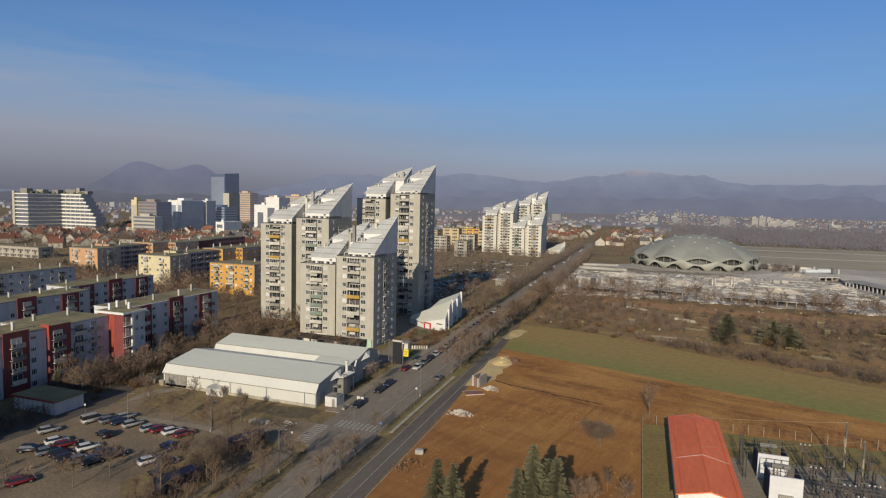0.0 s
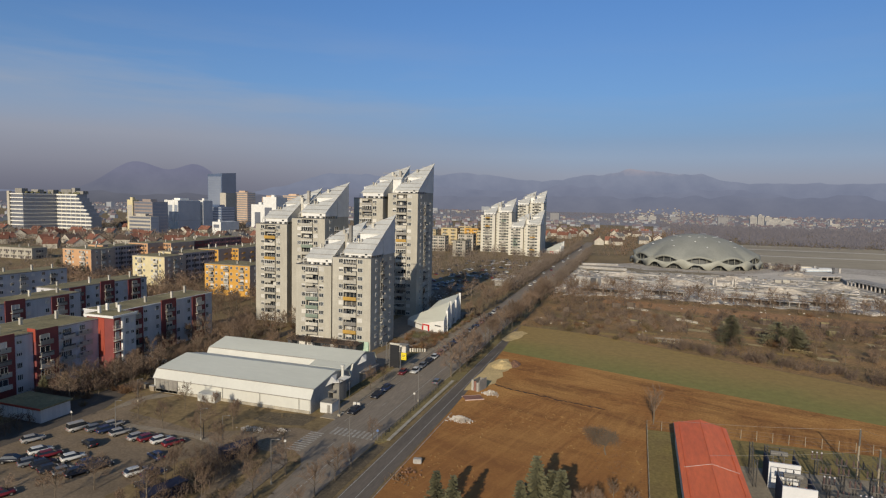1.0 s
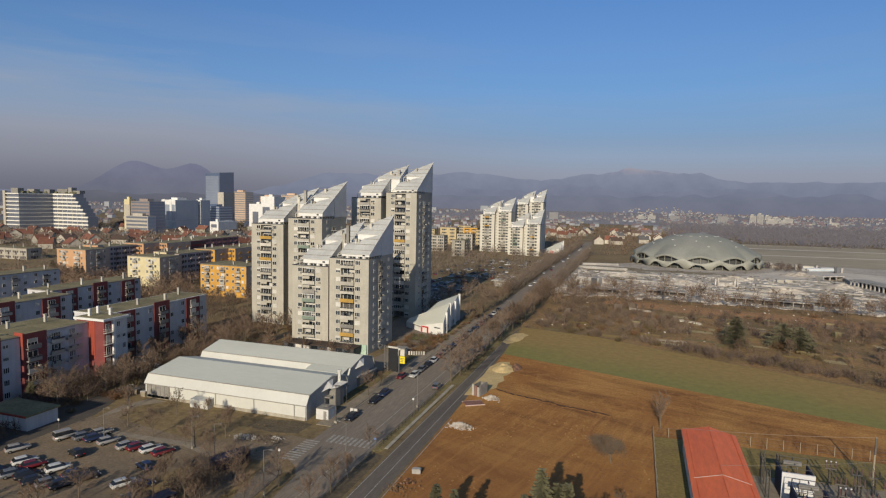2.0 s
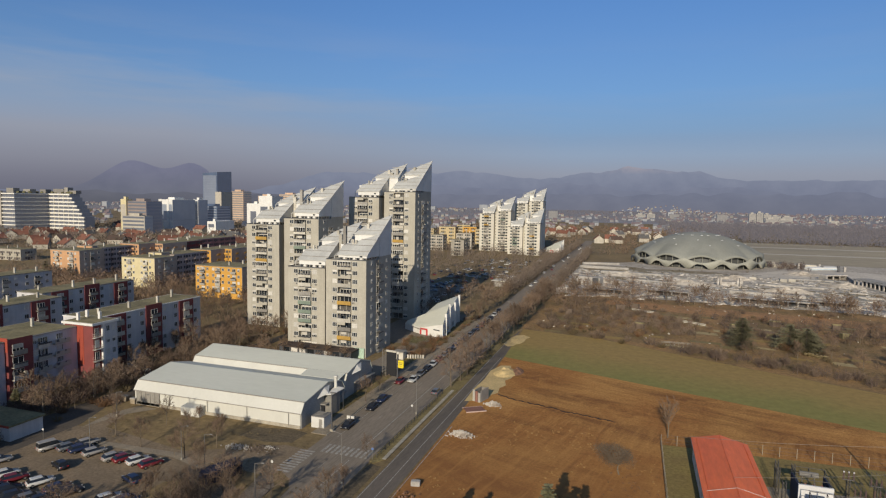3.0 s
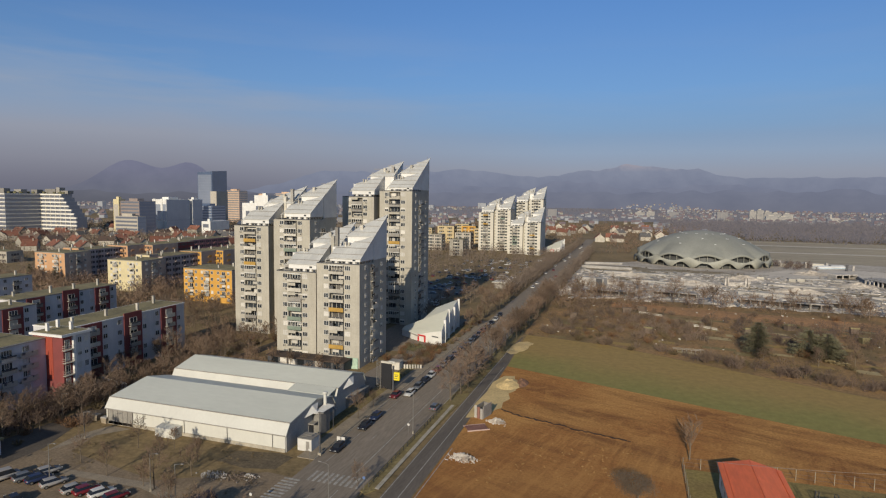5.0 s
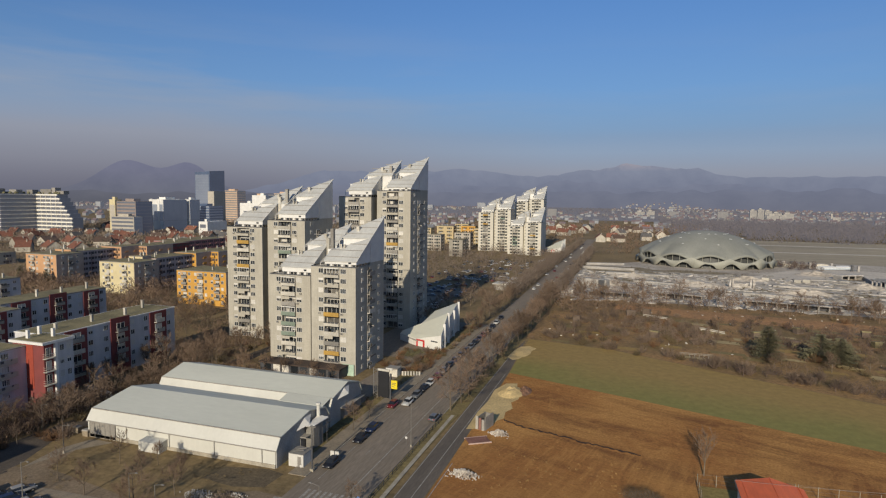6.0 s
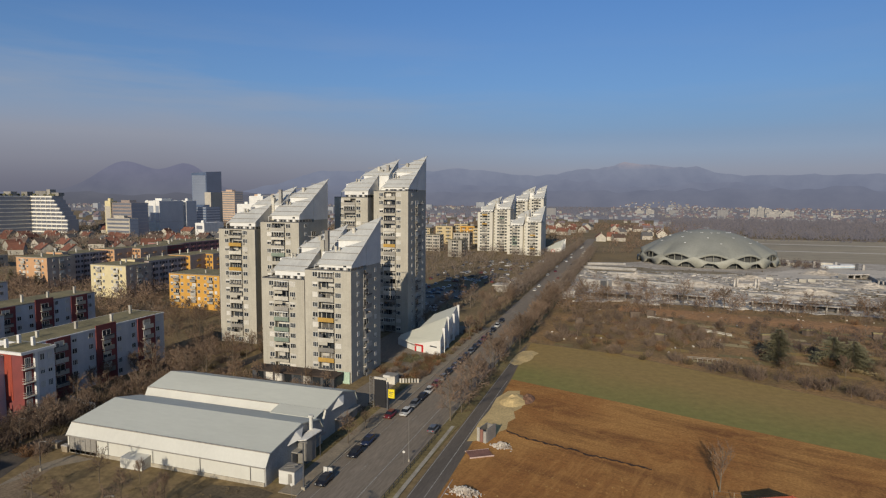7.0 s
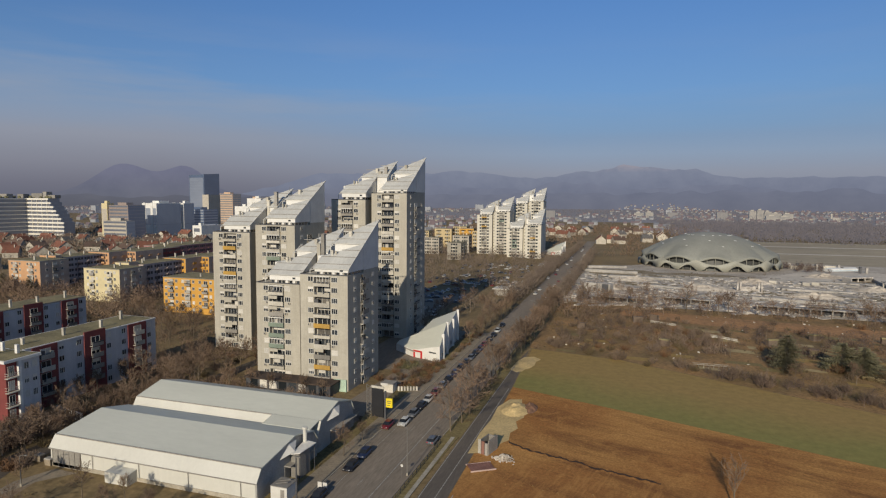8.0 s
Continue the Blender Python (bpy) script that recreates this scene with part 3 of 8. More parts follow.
    bent_frame(tower, x0 + w * 0.26 + shift * 0.6, ym + 0.4, top, e + 5.2, 3.6)
    # terrace house behind the front sail, with its stair lights
    bm = bmesh.new()
    box(bm, x0 + w * 0.08, x0 + w * 0.52, y0 + 7.6, y0 + 12.5, top, e + 2.6)
    house = part("roof_house", bm, WHITE_WALL, tower, "white stair house on the roof terrace")
    for k in range(3):
        far_window(house, x0 + w * (0.14 + 0.14 * k), y0 + 7.6, e + 0.9, 0, 0.9, 1.0)
    for fx, fy, hh, r in ((0.50, 5.0, 1.5, 0.24), (0.57, 5.2, 1.2, 0.24), (0.12, 9.6, 2.6, 0.5), (0.62, 12.6, 1.5, 0.42)):
        if shift and fx < 0.2:
            continue
        bm = bmesh.new()
        x, y = x0 + w * fx + (shift if fy > 12 else 0.0), y0 + fy
        z = plane(x, y) - 0.3
        box(bm, x - r, x + r, y - r, y + r, top + 1 if fx < 0.2 else z, z + hh)
        box(bm, x - r - 0.1, x + r + 0.1, y - r - 0.1, y + r + 0.1, z + hh, z + hh + 0.12)
        part("chimney", bm, PALE_PANEL if r < 0.45 else GREY_PANEL, tower)
    bm = bmesh.new()
    tube(bm, (x1 - 0.5 + shift, tip - 1.0, plane(0, tip - 1.0)), (x1 - 0.5 + shift, tip - 1.0, plane(0, tip - 1.0) + 1.3), 0.05, 0.04, 5)
    part("aerial", bm, METAL, tower)


def tower(label, at, fingers, seed, drop=0.0):
    t = thing("residential_tower", label, "tower block", at=at, group="stepped tower blocks")
    rng = random.Random(seed)
    for x0, x1, y0, top, e, shift, side, painted in fingers:
        finger(t, x0, x1, y0, top - drop, e - drop, shift, side, painted, rng)
    # stair core in the slot between the two slabs, with a tall pale chimney
    x0, x1, y = fingers[1][1] + 0.003, fingers[0][0] - 0.003, max(f[2] for f in fingers) + 4.0
    top = fingers[1][3] + 1.5 - drop
    bm = bmesh.new()
    box(bm, x0, x1, y, y + 9, 0, top)
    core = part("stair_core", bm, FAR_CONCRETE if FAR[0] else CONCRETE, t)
    for k in range(int(top // 2.84)):
        far_window(core, (x0 + x1) / 2, y, 2.84 * k + 1.2, 0, 1.0, 1.2)
    bm = bmesh.new()
    box(bm, x0 + 0.2, x0 + 1.3, y + 5, y + 6.1, top, top + 9.0)
    box(bm, x0 + 0.1, x0 + 1.4, y + 4.9, y + 6.2, top + 9.0, top + 9.2)
    part("chimney", bm, PALE_PANEL, t)
    return t


# fingers: x0, x1, front, top of the concrete, eaves, shift of the rear sail, windows in the side, storeys with a yellow (0) or green (1) balcony
TALL = "grey concrete tower block, white sail-shaped metal roofs"
FINGERS_A = [(-13.6, 0.3, -0.3, 30.3, 32.0, 0.0, True, {6: 0, 2: 0}), (-30.2, -16.4, 4.0, 26.7, 29.2, 3.4, False, {5: 1, 4: 1, 3: 1})]
FINGERS_B = [(-11.5, 3.1, -5.5, 41.5, 43.9, 0.0, True, {11: 1}), (-27.8, -13.4, -6.0, 38.9, 41.3, 4.0, False, {12: 0, 9: 0})]
FINGERS_C = [(-13.6, 0.0, 0.0, 52.2, 53.7, 0.0, True, {11: 0}), (-28.7, -15.1, -2.0, 49.8, 52.4, 4.2, False, {})]
tower_a = tower("low " + TALL, (-81, 184, 0), FINGERS_A, 1)
tower_b = tower("mid-height " + TALL, (-117, 218, 0), FINGERS_B, 2)
tower_c = tower("tallest " + TALL, (-88, 244, 0), FINGERS_C, 3)
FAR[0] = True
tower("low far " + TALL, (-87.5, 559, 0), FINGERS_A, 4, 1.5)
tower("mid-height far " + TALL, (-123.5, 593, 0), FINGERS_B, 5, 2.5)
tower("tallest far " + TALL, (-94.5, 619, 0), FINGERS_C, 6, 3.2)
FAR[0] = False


# ---- warehouse: two halls side by side ----
def hall(x0, x1, y0, yr, y1, zw, zf, zr, label):
    t = thing("warehouse_hall", label, "warehouse", at=(0, 0, 0), group="warehouse halls")
    bm = bmesh.new()
    extrude_x(bm, [(y0 + 0.25, 0), (y1 - 0.25, 0), (y1 - 0.25, zw), (y1 - 1.6, zf - 0.25), (yr, zr - 0.25), (y0 + 1.6, zf - 0.25), (y0 + 0.25, zw)], x0 + 0.3, x1 - 0.3)
    part("wall", bm, HALL_WALL, t)
    bm = bmesh.new()
    extrude_x(bm, [(y0, zw - 0.1), (y0 + 0.2, zw - 0.1), (y0 + 1.6, zf - 0.2), (yr, zr - 0.2), (y1 - 1.6, zf - 0.2), (y1 - 0.2, zw), (y1, zw), (y1 - 1.5, zf), (yr, zr), (y0 + 1.5, zf)], x0, x1, [0, 0, 0, 0, 0, 0, 1, 0, 0, 1])
    part("roof", bm, [HALL_ROOF, HALL_WALL], t, "grey sheet-metal roof with folded white eaves")
    return t


hall_1 = hall(-114, -68.6, 126.8, 138.7, 147.0, 3.4, 5.5, 7.1, "long low warehouse hall with a grey sheet roof")
hall_2 = hall(-115, -68.9, 147.2, 156.0, 163.5, 3.6, 6.2, 7.9, "long low warehouse hall with a grey sheet roof")


# ---- apartment slabs ----
def slab(label, x0, x1, y0, y1, h, wall, accent, seed, storeys=5, lift=(), group="apartment slabs", rim=None, flank=None):
    """A flat-roofed apartment house; windows on its -y face (e) and +x face (x); accent: red stair bays on the +x face."""
    t = thing("apartment_house", label, "apartment house", at=(x1, y0, 0), group=group)
    rng = random.Random(seed)
    w, dpt, sh = x1 - x0, y1 - y0, h / storeys
    bm = bmesh.new()
    box(bm, -w, 0, 0, dpt, 0, h)
    part("wall", bm, wall, t)
    # dull panel over the +x side, painting it as the shaded wall
    if flank:
        bm = bmesh.new()
        box(bm, 0.003, 0.12, 0.01, dpt, 0, h - 0.01)
        part("flank", bm, flank, t, "side wall with its shade painted in dull grey-brown")
    bm = bmesh.new()
    box(bm, -w - 0.15, 0.15, -0.15, dpt + 0.15, h, h + 0.25)
    box(bm, -w + 0.3, -0.3, 0.3, dpt - 0.3, h + 0.25, h + 0.31, 1)
    part("roof", bm, [rim or GREY_PANEL, TAR_ROOF], t, "flat roof with a mossy covering")
    n = max(1, int(dpt // 12.5))
    for b in range(0 if FAR[0] else n):
        yc = dpt * (b + 0.5) / n
        if accent:
            bm = bmesh.new()
            box(bm, 0.003, 0.3, yc - 3.2, yc + 3.2, 0, h + (0.9 if b % 3 == 1 else 0.1))
            part("stair_bay", bm, accent, t, "brick-red projecting bay")
        for k in range(storeys):
            z = k * sh
            for dy in (-4.6, 4.4):
                window(t, 0.12 if flank else 0, yc + dy, z + 1.0, 90, 1.4, 1.4, rng)
            if k:
                balcony(t, 0.3 if accent else 0.12 if flank else 0.0, yc, z, 90, 3.4, rng)
                window(t, 0.3 if accent else 0.12 if flank else 0.0, yc, z + 0.2, 90, 2.6, 2.1, rng)
    if FAR[0]:      # far off: a row of windows and a row of balconies for each storey
        for face, run, turn, ox, oy in (("glazing", w, 0, -w / 2, 0.0), ("side", dpt, 90, 0.0, dpt / 2)):
            bw, bb = bmesh.new(), bmesh.new()
            n = max(1, int(run // 6.5))
            for b in range(n):
                c = -run / 2 + run * (b + 0.5) / n
                for dx in (-2.1, 2.1):
                    box(bw, c + dx - 0.65, c + dx + 0.65, -0.06, 0.02, 1.0, 2.4)
                box(bw, c - 1.0, c + 1.0, -0.06, 0.02, 0.3, 2.4)
                extrude_x(bb, [(-1.1, -0.15), (0.02, -0.15), (0.02, 0.0), (-1.0, 0.0), (-1.0, 1.0), (-1.1, 1.0)], c - 1.3, c + 1.3)
            wm, bmm = mesh_of("glazing", bw, DULL_GLASS if rim else GLASS), mesh_of("balcony_band", bb, wall if rim else PALE_PANEL)
            for k in range(storeys):
                tagged(piece("glazing", wm, t, ox, oy, k * sh, turn), kind="stuff")
                if k:
                    tagged(piece("balcony_band", bmm, t, ox, oy, k * sh, turn), kind="stuff")
    m = max(1, int(w // 9))
    for b in range(0 if FAR[0] else m):
        xc = -w + w * (b + 0.5) / m
        for k in range(storeys):
            z = k * sh
            for dx in (-3.0, 2.6):
                window(t, xc + dx, 0, z + 1.0, 0, 1.3, 1.4, rng)
            if k and w > 14:
                balcony(t, xc, 0, z, 0, 2.8, rng)
                window(t, xc, 0, z + 0.2, 0, 2.0, 2.1, rng)
    for k in range(max(2, int(dpt // 9))):
        bm = bmesh.new()
        x, y, hh = -w * rng.uniform(0.25, 0.75), dpt * (k + 0.5) / max(2, int(dpt // 9)), rng.uniform(1.6, 2.7)
        box(bm, x - 0.34, x + 0.34, y - 0.3, y + 0.3, h + 0.31, h + hh)
        box(bm, x - 0.42, x + 0.42, y - 0.38, y + 0.38, h + hh, h + hh + 0.13)
        part("chimney", bm, PALE_PANEL, t)
    return t


DULL_GLASS = material("dull_far_windows", (0.09, 0.075, 0.07), rough=0.5)
FLANK = material("side_shade_render", (0.48, 0.375, 0.29), (0.39, 0.305, 0.24), rough=0.9, scale=0.2, grain=0.15)
RG = "grey-blue rendered apartment slab with brick-red bays"
slab(RG, -152, -139.7, 84, 115.3, 14.8, GREY_WALL, RED_WALL, 11)
near_slab = slab(RG, -156, -140.0, 115.35, 134.2, 14.8, GREY_WALL, None, 21)
rng = random.Random(31)
bm = bmesh.new()
prism(bm, [(0.003, 0.1), (1.2, 0.1), (1.2, 6.1), (0.003, 6.1)], 0, 15.6, 1, 0)
part("stair_bay", bm, [RED_WALL, TAR_ROOF], near_slab, "brick-red stair bay rising over the roof")
# sunlit top of the red bay, painted on as a brighter patch
bm = bmesh.new()
box(bm, -1.6, 1.18, 0.02, 0.097, 12.6, 15.9)
part("panel", bm, VERMILION, near_slab, "sunlit part of the stair bay, painted vermilion")
for k in range(1, 5):
    balcony(near_slab, 1.2, 2.4, 2.96 * k, 90, 3.4, rng)
    window(near_slab, 1.2, 2.4, 2.96 * k + 0.2, 90, 2.6, 2.1, rng)
    balcony(near_slab, 0.0, 14.2, 2.96 * k, 90, 4.2, rng)
    for dy in (7.6, 9.4, 14.2):
        window(near_slab, 0.0, dy, 2.96 * k + 1.0, 90, 1.3, 1.4, rng)
# the vermilion strip paints sunlight on part of the red side wall
end_slab = thing("apartment_house", "grey apartment slab end, red side wall, broad white roof edge", "apartment house", at=(-134.2, 134.3, 0), group="apartment slabs")
for nm, bx, m, l in (("wall", (-10, 0.0, 2.9, 7.2, 0, 15.6), GREY_WALL, ""), ("stair_bay", (-10, -0.3, 0.0, 2.897, 0, 15.6), RED_WALL, "brick-red stair bay"),
                     ("pilaster", (-0.297, 0.3, 2.35, 3.0, 0, 15.597), WHITE_WALL, "white pilaster beside the stair bay"), ("panel", (-6.0, -3.6, -0.06, -0.003, 5.0, 15.59), VERMILION, "sunlit part of the stair bay, painted vermilion")):
    bm = bmesh.new()
    box(bm, *bx)
    part(nm, bm, m, end_slab, l)
bm = bmesh.new()
prism(bm, [(-10.2, -0.8), (0.45, -0.8), (0.45, 7.35), (-10.2, 7.35)], 15.6, 16.2, 0, 0)
prism(bm, [(-9.8, -0.4), (0.05, -0.4), (0.05, 6.95), (-9.8, 6.95)], 16.2, 16.26, 1, 1)
part("roof", bm, [WHITE_WALL, TAR_ROOF], end_slab, "mossy flat roof with a broad white edge")
for k in range(5):
    z = 3.1 * k
    for dy in (4.2, 6.0):
        window(end_slab, 0.0, dy, z + 1.0, 90, 1.1, 1.5, rng)
    if k:      # narrow railed balconies with two rails and thin bars
        bm = bmesh.new()
        box(bm, -0.29, 0.75, -0.35, 2.2, z - 0.12, z)
        for zz in (0.5, 1.0):
            box(bm, 0.68, 0.74, -0.35, 2.2, z + zz, z + zz + 0.06)
            box(bm, -0.29, 0.74, -0.35, -0.29, z + zz, z + zz + 0.06)
        for q in range(6):
            box(bm, 0.68, 0.74, -0.33 + 0.42 * q, -0.28 + 0.42 * q, z, z + 1.03)
        part("balcony", bm, PALE_PANEL, end_slab, "pale railed balcony")
        window(end_slab, -0.3, 1.1, z + 0.2, 90, 1.3, 2.1, rng)
for x, y in ((-7, 1.5), (-3.5, 5.0), (-8.5, 5.5)):
    bm = bmesh.new()
    box(bm, x - 0.35, x + 0.35, y - 0.3, y + 0.3, 16.26, 18.2)
    part("chimney", bm, WHITE_WALL, end_slab)
# slab added out of view on the left, only to cast shade
FAR[0] = True
slab("unseen grey-blue slab added to shade the hut and lane", -142, -117, 62, 76, 17.0, GREY_WALL, None, 23, 6)
FAR[0] = False
slab(RG, -156, -144, 143.5, 185, 14.8, GREY_WALL, RED_WALL, 12, rim=WHITE_WALL)
slab(RG, -196, -184, 120, 166, 14.8, GREY_WALL, RED_WALL, 13)
slab(RG, -207.5, -195.5, 168, 207, 14.8, GREY_WALL, RED_WALL, 14)
slab(RG, -262, -250, 160, 215, 14.8, GREY_WALL, None, 15)
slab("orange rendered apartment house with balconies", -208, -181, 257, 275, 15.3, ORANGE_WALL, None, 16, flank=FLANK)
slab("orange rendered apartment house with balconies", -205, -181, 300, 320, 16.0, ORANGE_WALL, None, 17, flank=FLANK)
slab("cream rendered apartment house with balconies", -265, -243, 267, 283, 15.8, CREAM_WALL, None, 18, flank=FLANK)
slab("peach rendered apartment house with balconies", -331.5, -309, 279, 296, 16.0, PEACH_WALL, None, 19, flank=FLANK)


# ---- plants ----
def raw_mesh(name, verts, faces, mat):
    me = bpy.data.meshes.new(name)
    me.from_pydata(verts, [], faces)
    me.materials.append(mat)
    me.update()
    return me


def limb(verts, faces, p, q, r0, r1, sides):
    w = (q - p).normalized()
    u = w.cross(Vector((0.3, 0.2, 0.93)) if abs(w.z) < 0.9 else Vector((1, 0, 0))).normalized()
    v = w.cross(u)
    n = len(verts)
    for c, r in ((p, r0), (q, r1)):
        for k in range(sides):
            a = 2 * math.pi * k / sides
            verts.append(c + (u * math.cos(a) + v * math.sin(a)) * r)
    for k in range(sides):
        j = (k + 1) % sides
        faces.append((n + k, n + j, n + sides + j, n + sides + k))


def spread_dir(rng, axis, angle):
    w = axis.normalized()
    u = w.cross(Vector((rng.uniform(-1, 1), rng.uniform(-1, 1), rng.uniform(-1, 1)))).normalized()
    return (w * math.cos(angle) + u * math.sin(angle)).normalized()


def bare_tree(seed, h, trunk_share=0.28, spread=0.75, lift=0.25, twig=0.029, limbs=11):
    """Trunk with its limbs, and the crown of branches and twigs, for a leafless tree h metres high."""
    rng = random.Random(seed)
    tv, tf, cv, cf = [], [], [], []
    r = h * 0.016
    top = Vector((rng.uniform(-0.04, 0.04) * h, rng.uniform(-0.04, 0.04) * h, h * 0.8))
    mid = top * 0.45
    limb(tv, tf, Vector((0, 0, -0.15)), mid, r, r * 0.7, 6)
    limb(tv, tf, mid, top, r * 0.7, r * 0.2, 5)
    for k in range(limbs):
        s = trunk_share + (0.95 - trunk_share) * (k + rng.random()) / limbs
        p = mid * (s / 0.45) if s < 0.45 else mid.lerp(top, (s - 0.45) / 0.55)
        a = k * 2.4 + rng.uniform(-0.4, 0.4)
        L = h * 0.46 * (1.1 - 0.75 * s) * rng.uniform(0.8, 1.2)
        dirn = Vector((math.cos(a) * spread, math.sin(a) * spread, 0.55 + lift)).normalized()
        q = p + dirn * L
        limb(tv, tf, p, q, r * 0.38, r * 0.14, 4)
        for j in range(8):
            s2 = 0.25 + 0.75 * (j + rng.random()) / 8
            p2 = p.lerp(q, s2)
            d2 = spread_dir(rng, dirn, rng.uniform(0.5, 0.95))
            d2.z += lift
            q2 = p2 + d2.normalized() * L * rng.uniform(0.32, 0.5)
            limb(cv, cf, p2, q2, 0.034, 0.016, 3)
            for i in range(6):
                p3 = p2.lerp(q2, 0.2 + 0.8 * (i + rng.random()) / 6)
                d3 = spread_dir(rng, d2, rng.uniform(0.4, 0.9))
                d3.z += lift * 0.6
                q3 = p3 + d3.normalized() * L * rng.uniform(0.14, 0.26)
                n = len(cv)
                side = d3.cross(Vector((rng.uniform(-1, 1), rng.uniform(-1, 1), rng.uniform(-1, 1)))).normalized() * twig
                cv += [p3 - side, p3 + side, q3]
                cf.append((n, n + 1, n + 2))
                for e in range(4):
                    p4 = p3.lerp(q3, 0.3 + 0.2 * e)
                    d4 = spread_dir(rng, d3, rng.uniform(0.4, 0.8))
                    q4 = p4 + d4 * L * 0.12
                    n = len(cv)
                    side = d4.cross(Vector((0.4, rng.uniform(-1, 1), 0.5))).normalized() * twig * 0.7
                    cv += [p4 - side, p4 + side, q4]
                    cf.append((n, n + 1, n + 2))
    return raw_mesh("trunk", tv, tf, BARK), raw_mesh("crown", cv, cf, TWIG)


def shrub_mesh(seed, h, w, mat):
    """A leafless shrub: many stems from one foot, each with twigs."""
    rng = random.Random(seed)
    v, f = [], []
    for k in range(46):
        a, s = rng.uniform(0, 6.28), rng.random() ** 0.5
        q = Vector((math.cos(a) * s * w, math.sin(a) * s * w, h * rng.uniform(0.55, 1.0) * (1.1 - 0.5 * s)))
        p = Vector((q.x * 0.25, q.y * 0.25, -0.05))
        limb(v, f, p, q, 0.035, 0.012, 3)
        for i in range(16):
            p3 = p.lerp(q, 0.2 + 0.8 * rng.random())
            d3 = spread_dir(rng, q - p, rng.uniform(0.4, 1.2))
            q3 = p3 + d3 * rng.uniform(0.25, 0.6) * h * 0.4
            n = len(v)
            side = d3.cross(Vector((rng.uniform(-1, 1), rng.uniform(-1, 1), 0.4))).normalized() * 0.035
            v += [p3 - side, p3 + side, q3]
            f.append((n, n + 1, n + 2))
    return raw_mesh("crown", v, f, mat)


def conifer(seed, h, w, round_=1.0, bare=0.07, needles=NEEDLE):
    """Trunk and crown of a spruce: whorls of drooping boughs hung with needle sprays."""
    rng = random.Random(seed)
    tv, tf, v, f = [], [], [], []
    limb(tv, tf, Vector((0, 0, -0.15)), Vector((0, 0, h * 0.97)), h * 0.017, 0.02, 6)
    whorls = int(h * 2.6)
    for k in range(whorls):
        z = h * (bare + (0.99 - bare) * k / whorls)
        L = w * (1 - 0.95 * (z / h) ** round_) * rng.uniform(0.75, 1.15) + 0.12
        for j in range(11):
            a = rng.uniform(0, 6.28)
            d1 = Vector((math.cos(a), math.sin(a), 0))
            base, tip = Vector((0, 0, z)), Vector((0, 0, z)) + d1 * L + Vector((0, 0, L * rng.uniform(-0.38, 0.05)))
            across = Vector((-d1.y, d1.x, 0))
            for i in range(9):
                s = 0.12 + 0.88 * (i + rng.random()) / 9
                p = base.lerp(tip, s) + Vector((0, 0, -0.1 * L * math.sin(s * 3.1)))
                for sgn in (-1, 1):
                    n = len(v)
                    reach = L * 0.26 * (1.15 - s) + 0.16
                    q = p + across * sgn * reach + d1 * reach * 0.8 + Vector((0, 0, rng.uniform(-0.4, 0.05) * reach))
                    v += [p - d1 * 0.14, p + d1 * 0.16 + Vector((0, 0, 0.05)), q]
                    f.append((n, n + 1, n + 2))
    return raw_mesh("trunk", tv, tf, BARK), raw_mesh("crown", v, f, needles)


def plant(name, meshes, label, category, x, y, rng, size=1.0, group="", parts=("trunk", "crown")):
    t = thing(name, label, category, at=(x, y, 0), group=group)
    t.matrix_basis = pose(x, y, 0, 0, 0, rng.uniform(0, 360)) @ Matrix.Diagonal((size, size, size * rng.uniform(0.92, 1.1), 1))
    for pn, me in zip(parts, meshes):
        ob = new(pn, me)
        ob.parent = t
    return t


BARE = [bare_tree(100 + k, h, ts, sp, lf) for k, (h, ts, sp, lf) in enumerate(((9, 0.28, 0.7, 0.3), (10, 0.25, 0.85, 0.15), (8, 0.3, 0.6, 0.45), (11, 0.22, 0.9, 0.2), (7, 0.25, 0.8, 0.35)))]
OLIVE = material("olive_twigs", (0.165, 0.122, 0.062), (0.12, 0.09, 0.048), rough=0.95, vary=0.3)
RUSTY = material("rusty_twigs", (0.215, 0.115, 0.055), (0.15, 0.09, 0.05), rough=0.95, vary=0.25)
MID_TWIG = material("grey_brown_shrub_twigs", (0.20, 0.142, 0.098), (0.13, 0.095, 0.07), rough=0.95, vary=0.3)
SHRUB = [shrub_mesh(200, 2.4, 1.7, MID_TWIG), shrub_mesh(201, 3.2, 2.2, MID_TWIG), shrub_mesh(202, 1.8, 1.6, OLIVE), shrub_mesh(203, 2.2, 1.8, RUSTY)]
PINE = material("olive_pine_needles", (0.21, 0.19, 0.105), (0.145, 0.135, 0.078), rough=0.9, vary=0.2)
SPRUCE = [conifer(300, 11.0, 3.9), conifer(301, 9.0, 3.0), conifer(302, 7.5, 3.6), conifer(303, 9.5, 4.6, 3.2, 0.18, PINE), conifer(304, 8.0, 5.2, 3.4, 0.14, PINE)]
rng = random.Random(77)


def trees(spots, size=1.0, group="leafless trees", jitter=0.0):
    for x, y in spots:
        k = rng.randrange(5)
        plant("tree", BARE[k], "leafless winter tree with brown twigs", "tree", x + rng.uniform(-jitter, jitter), y + rng.uniform(-jitter, jitter), rng, size * rng.uniform(0.8, 1.2), group)


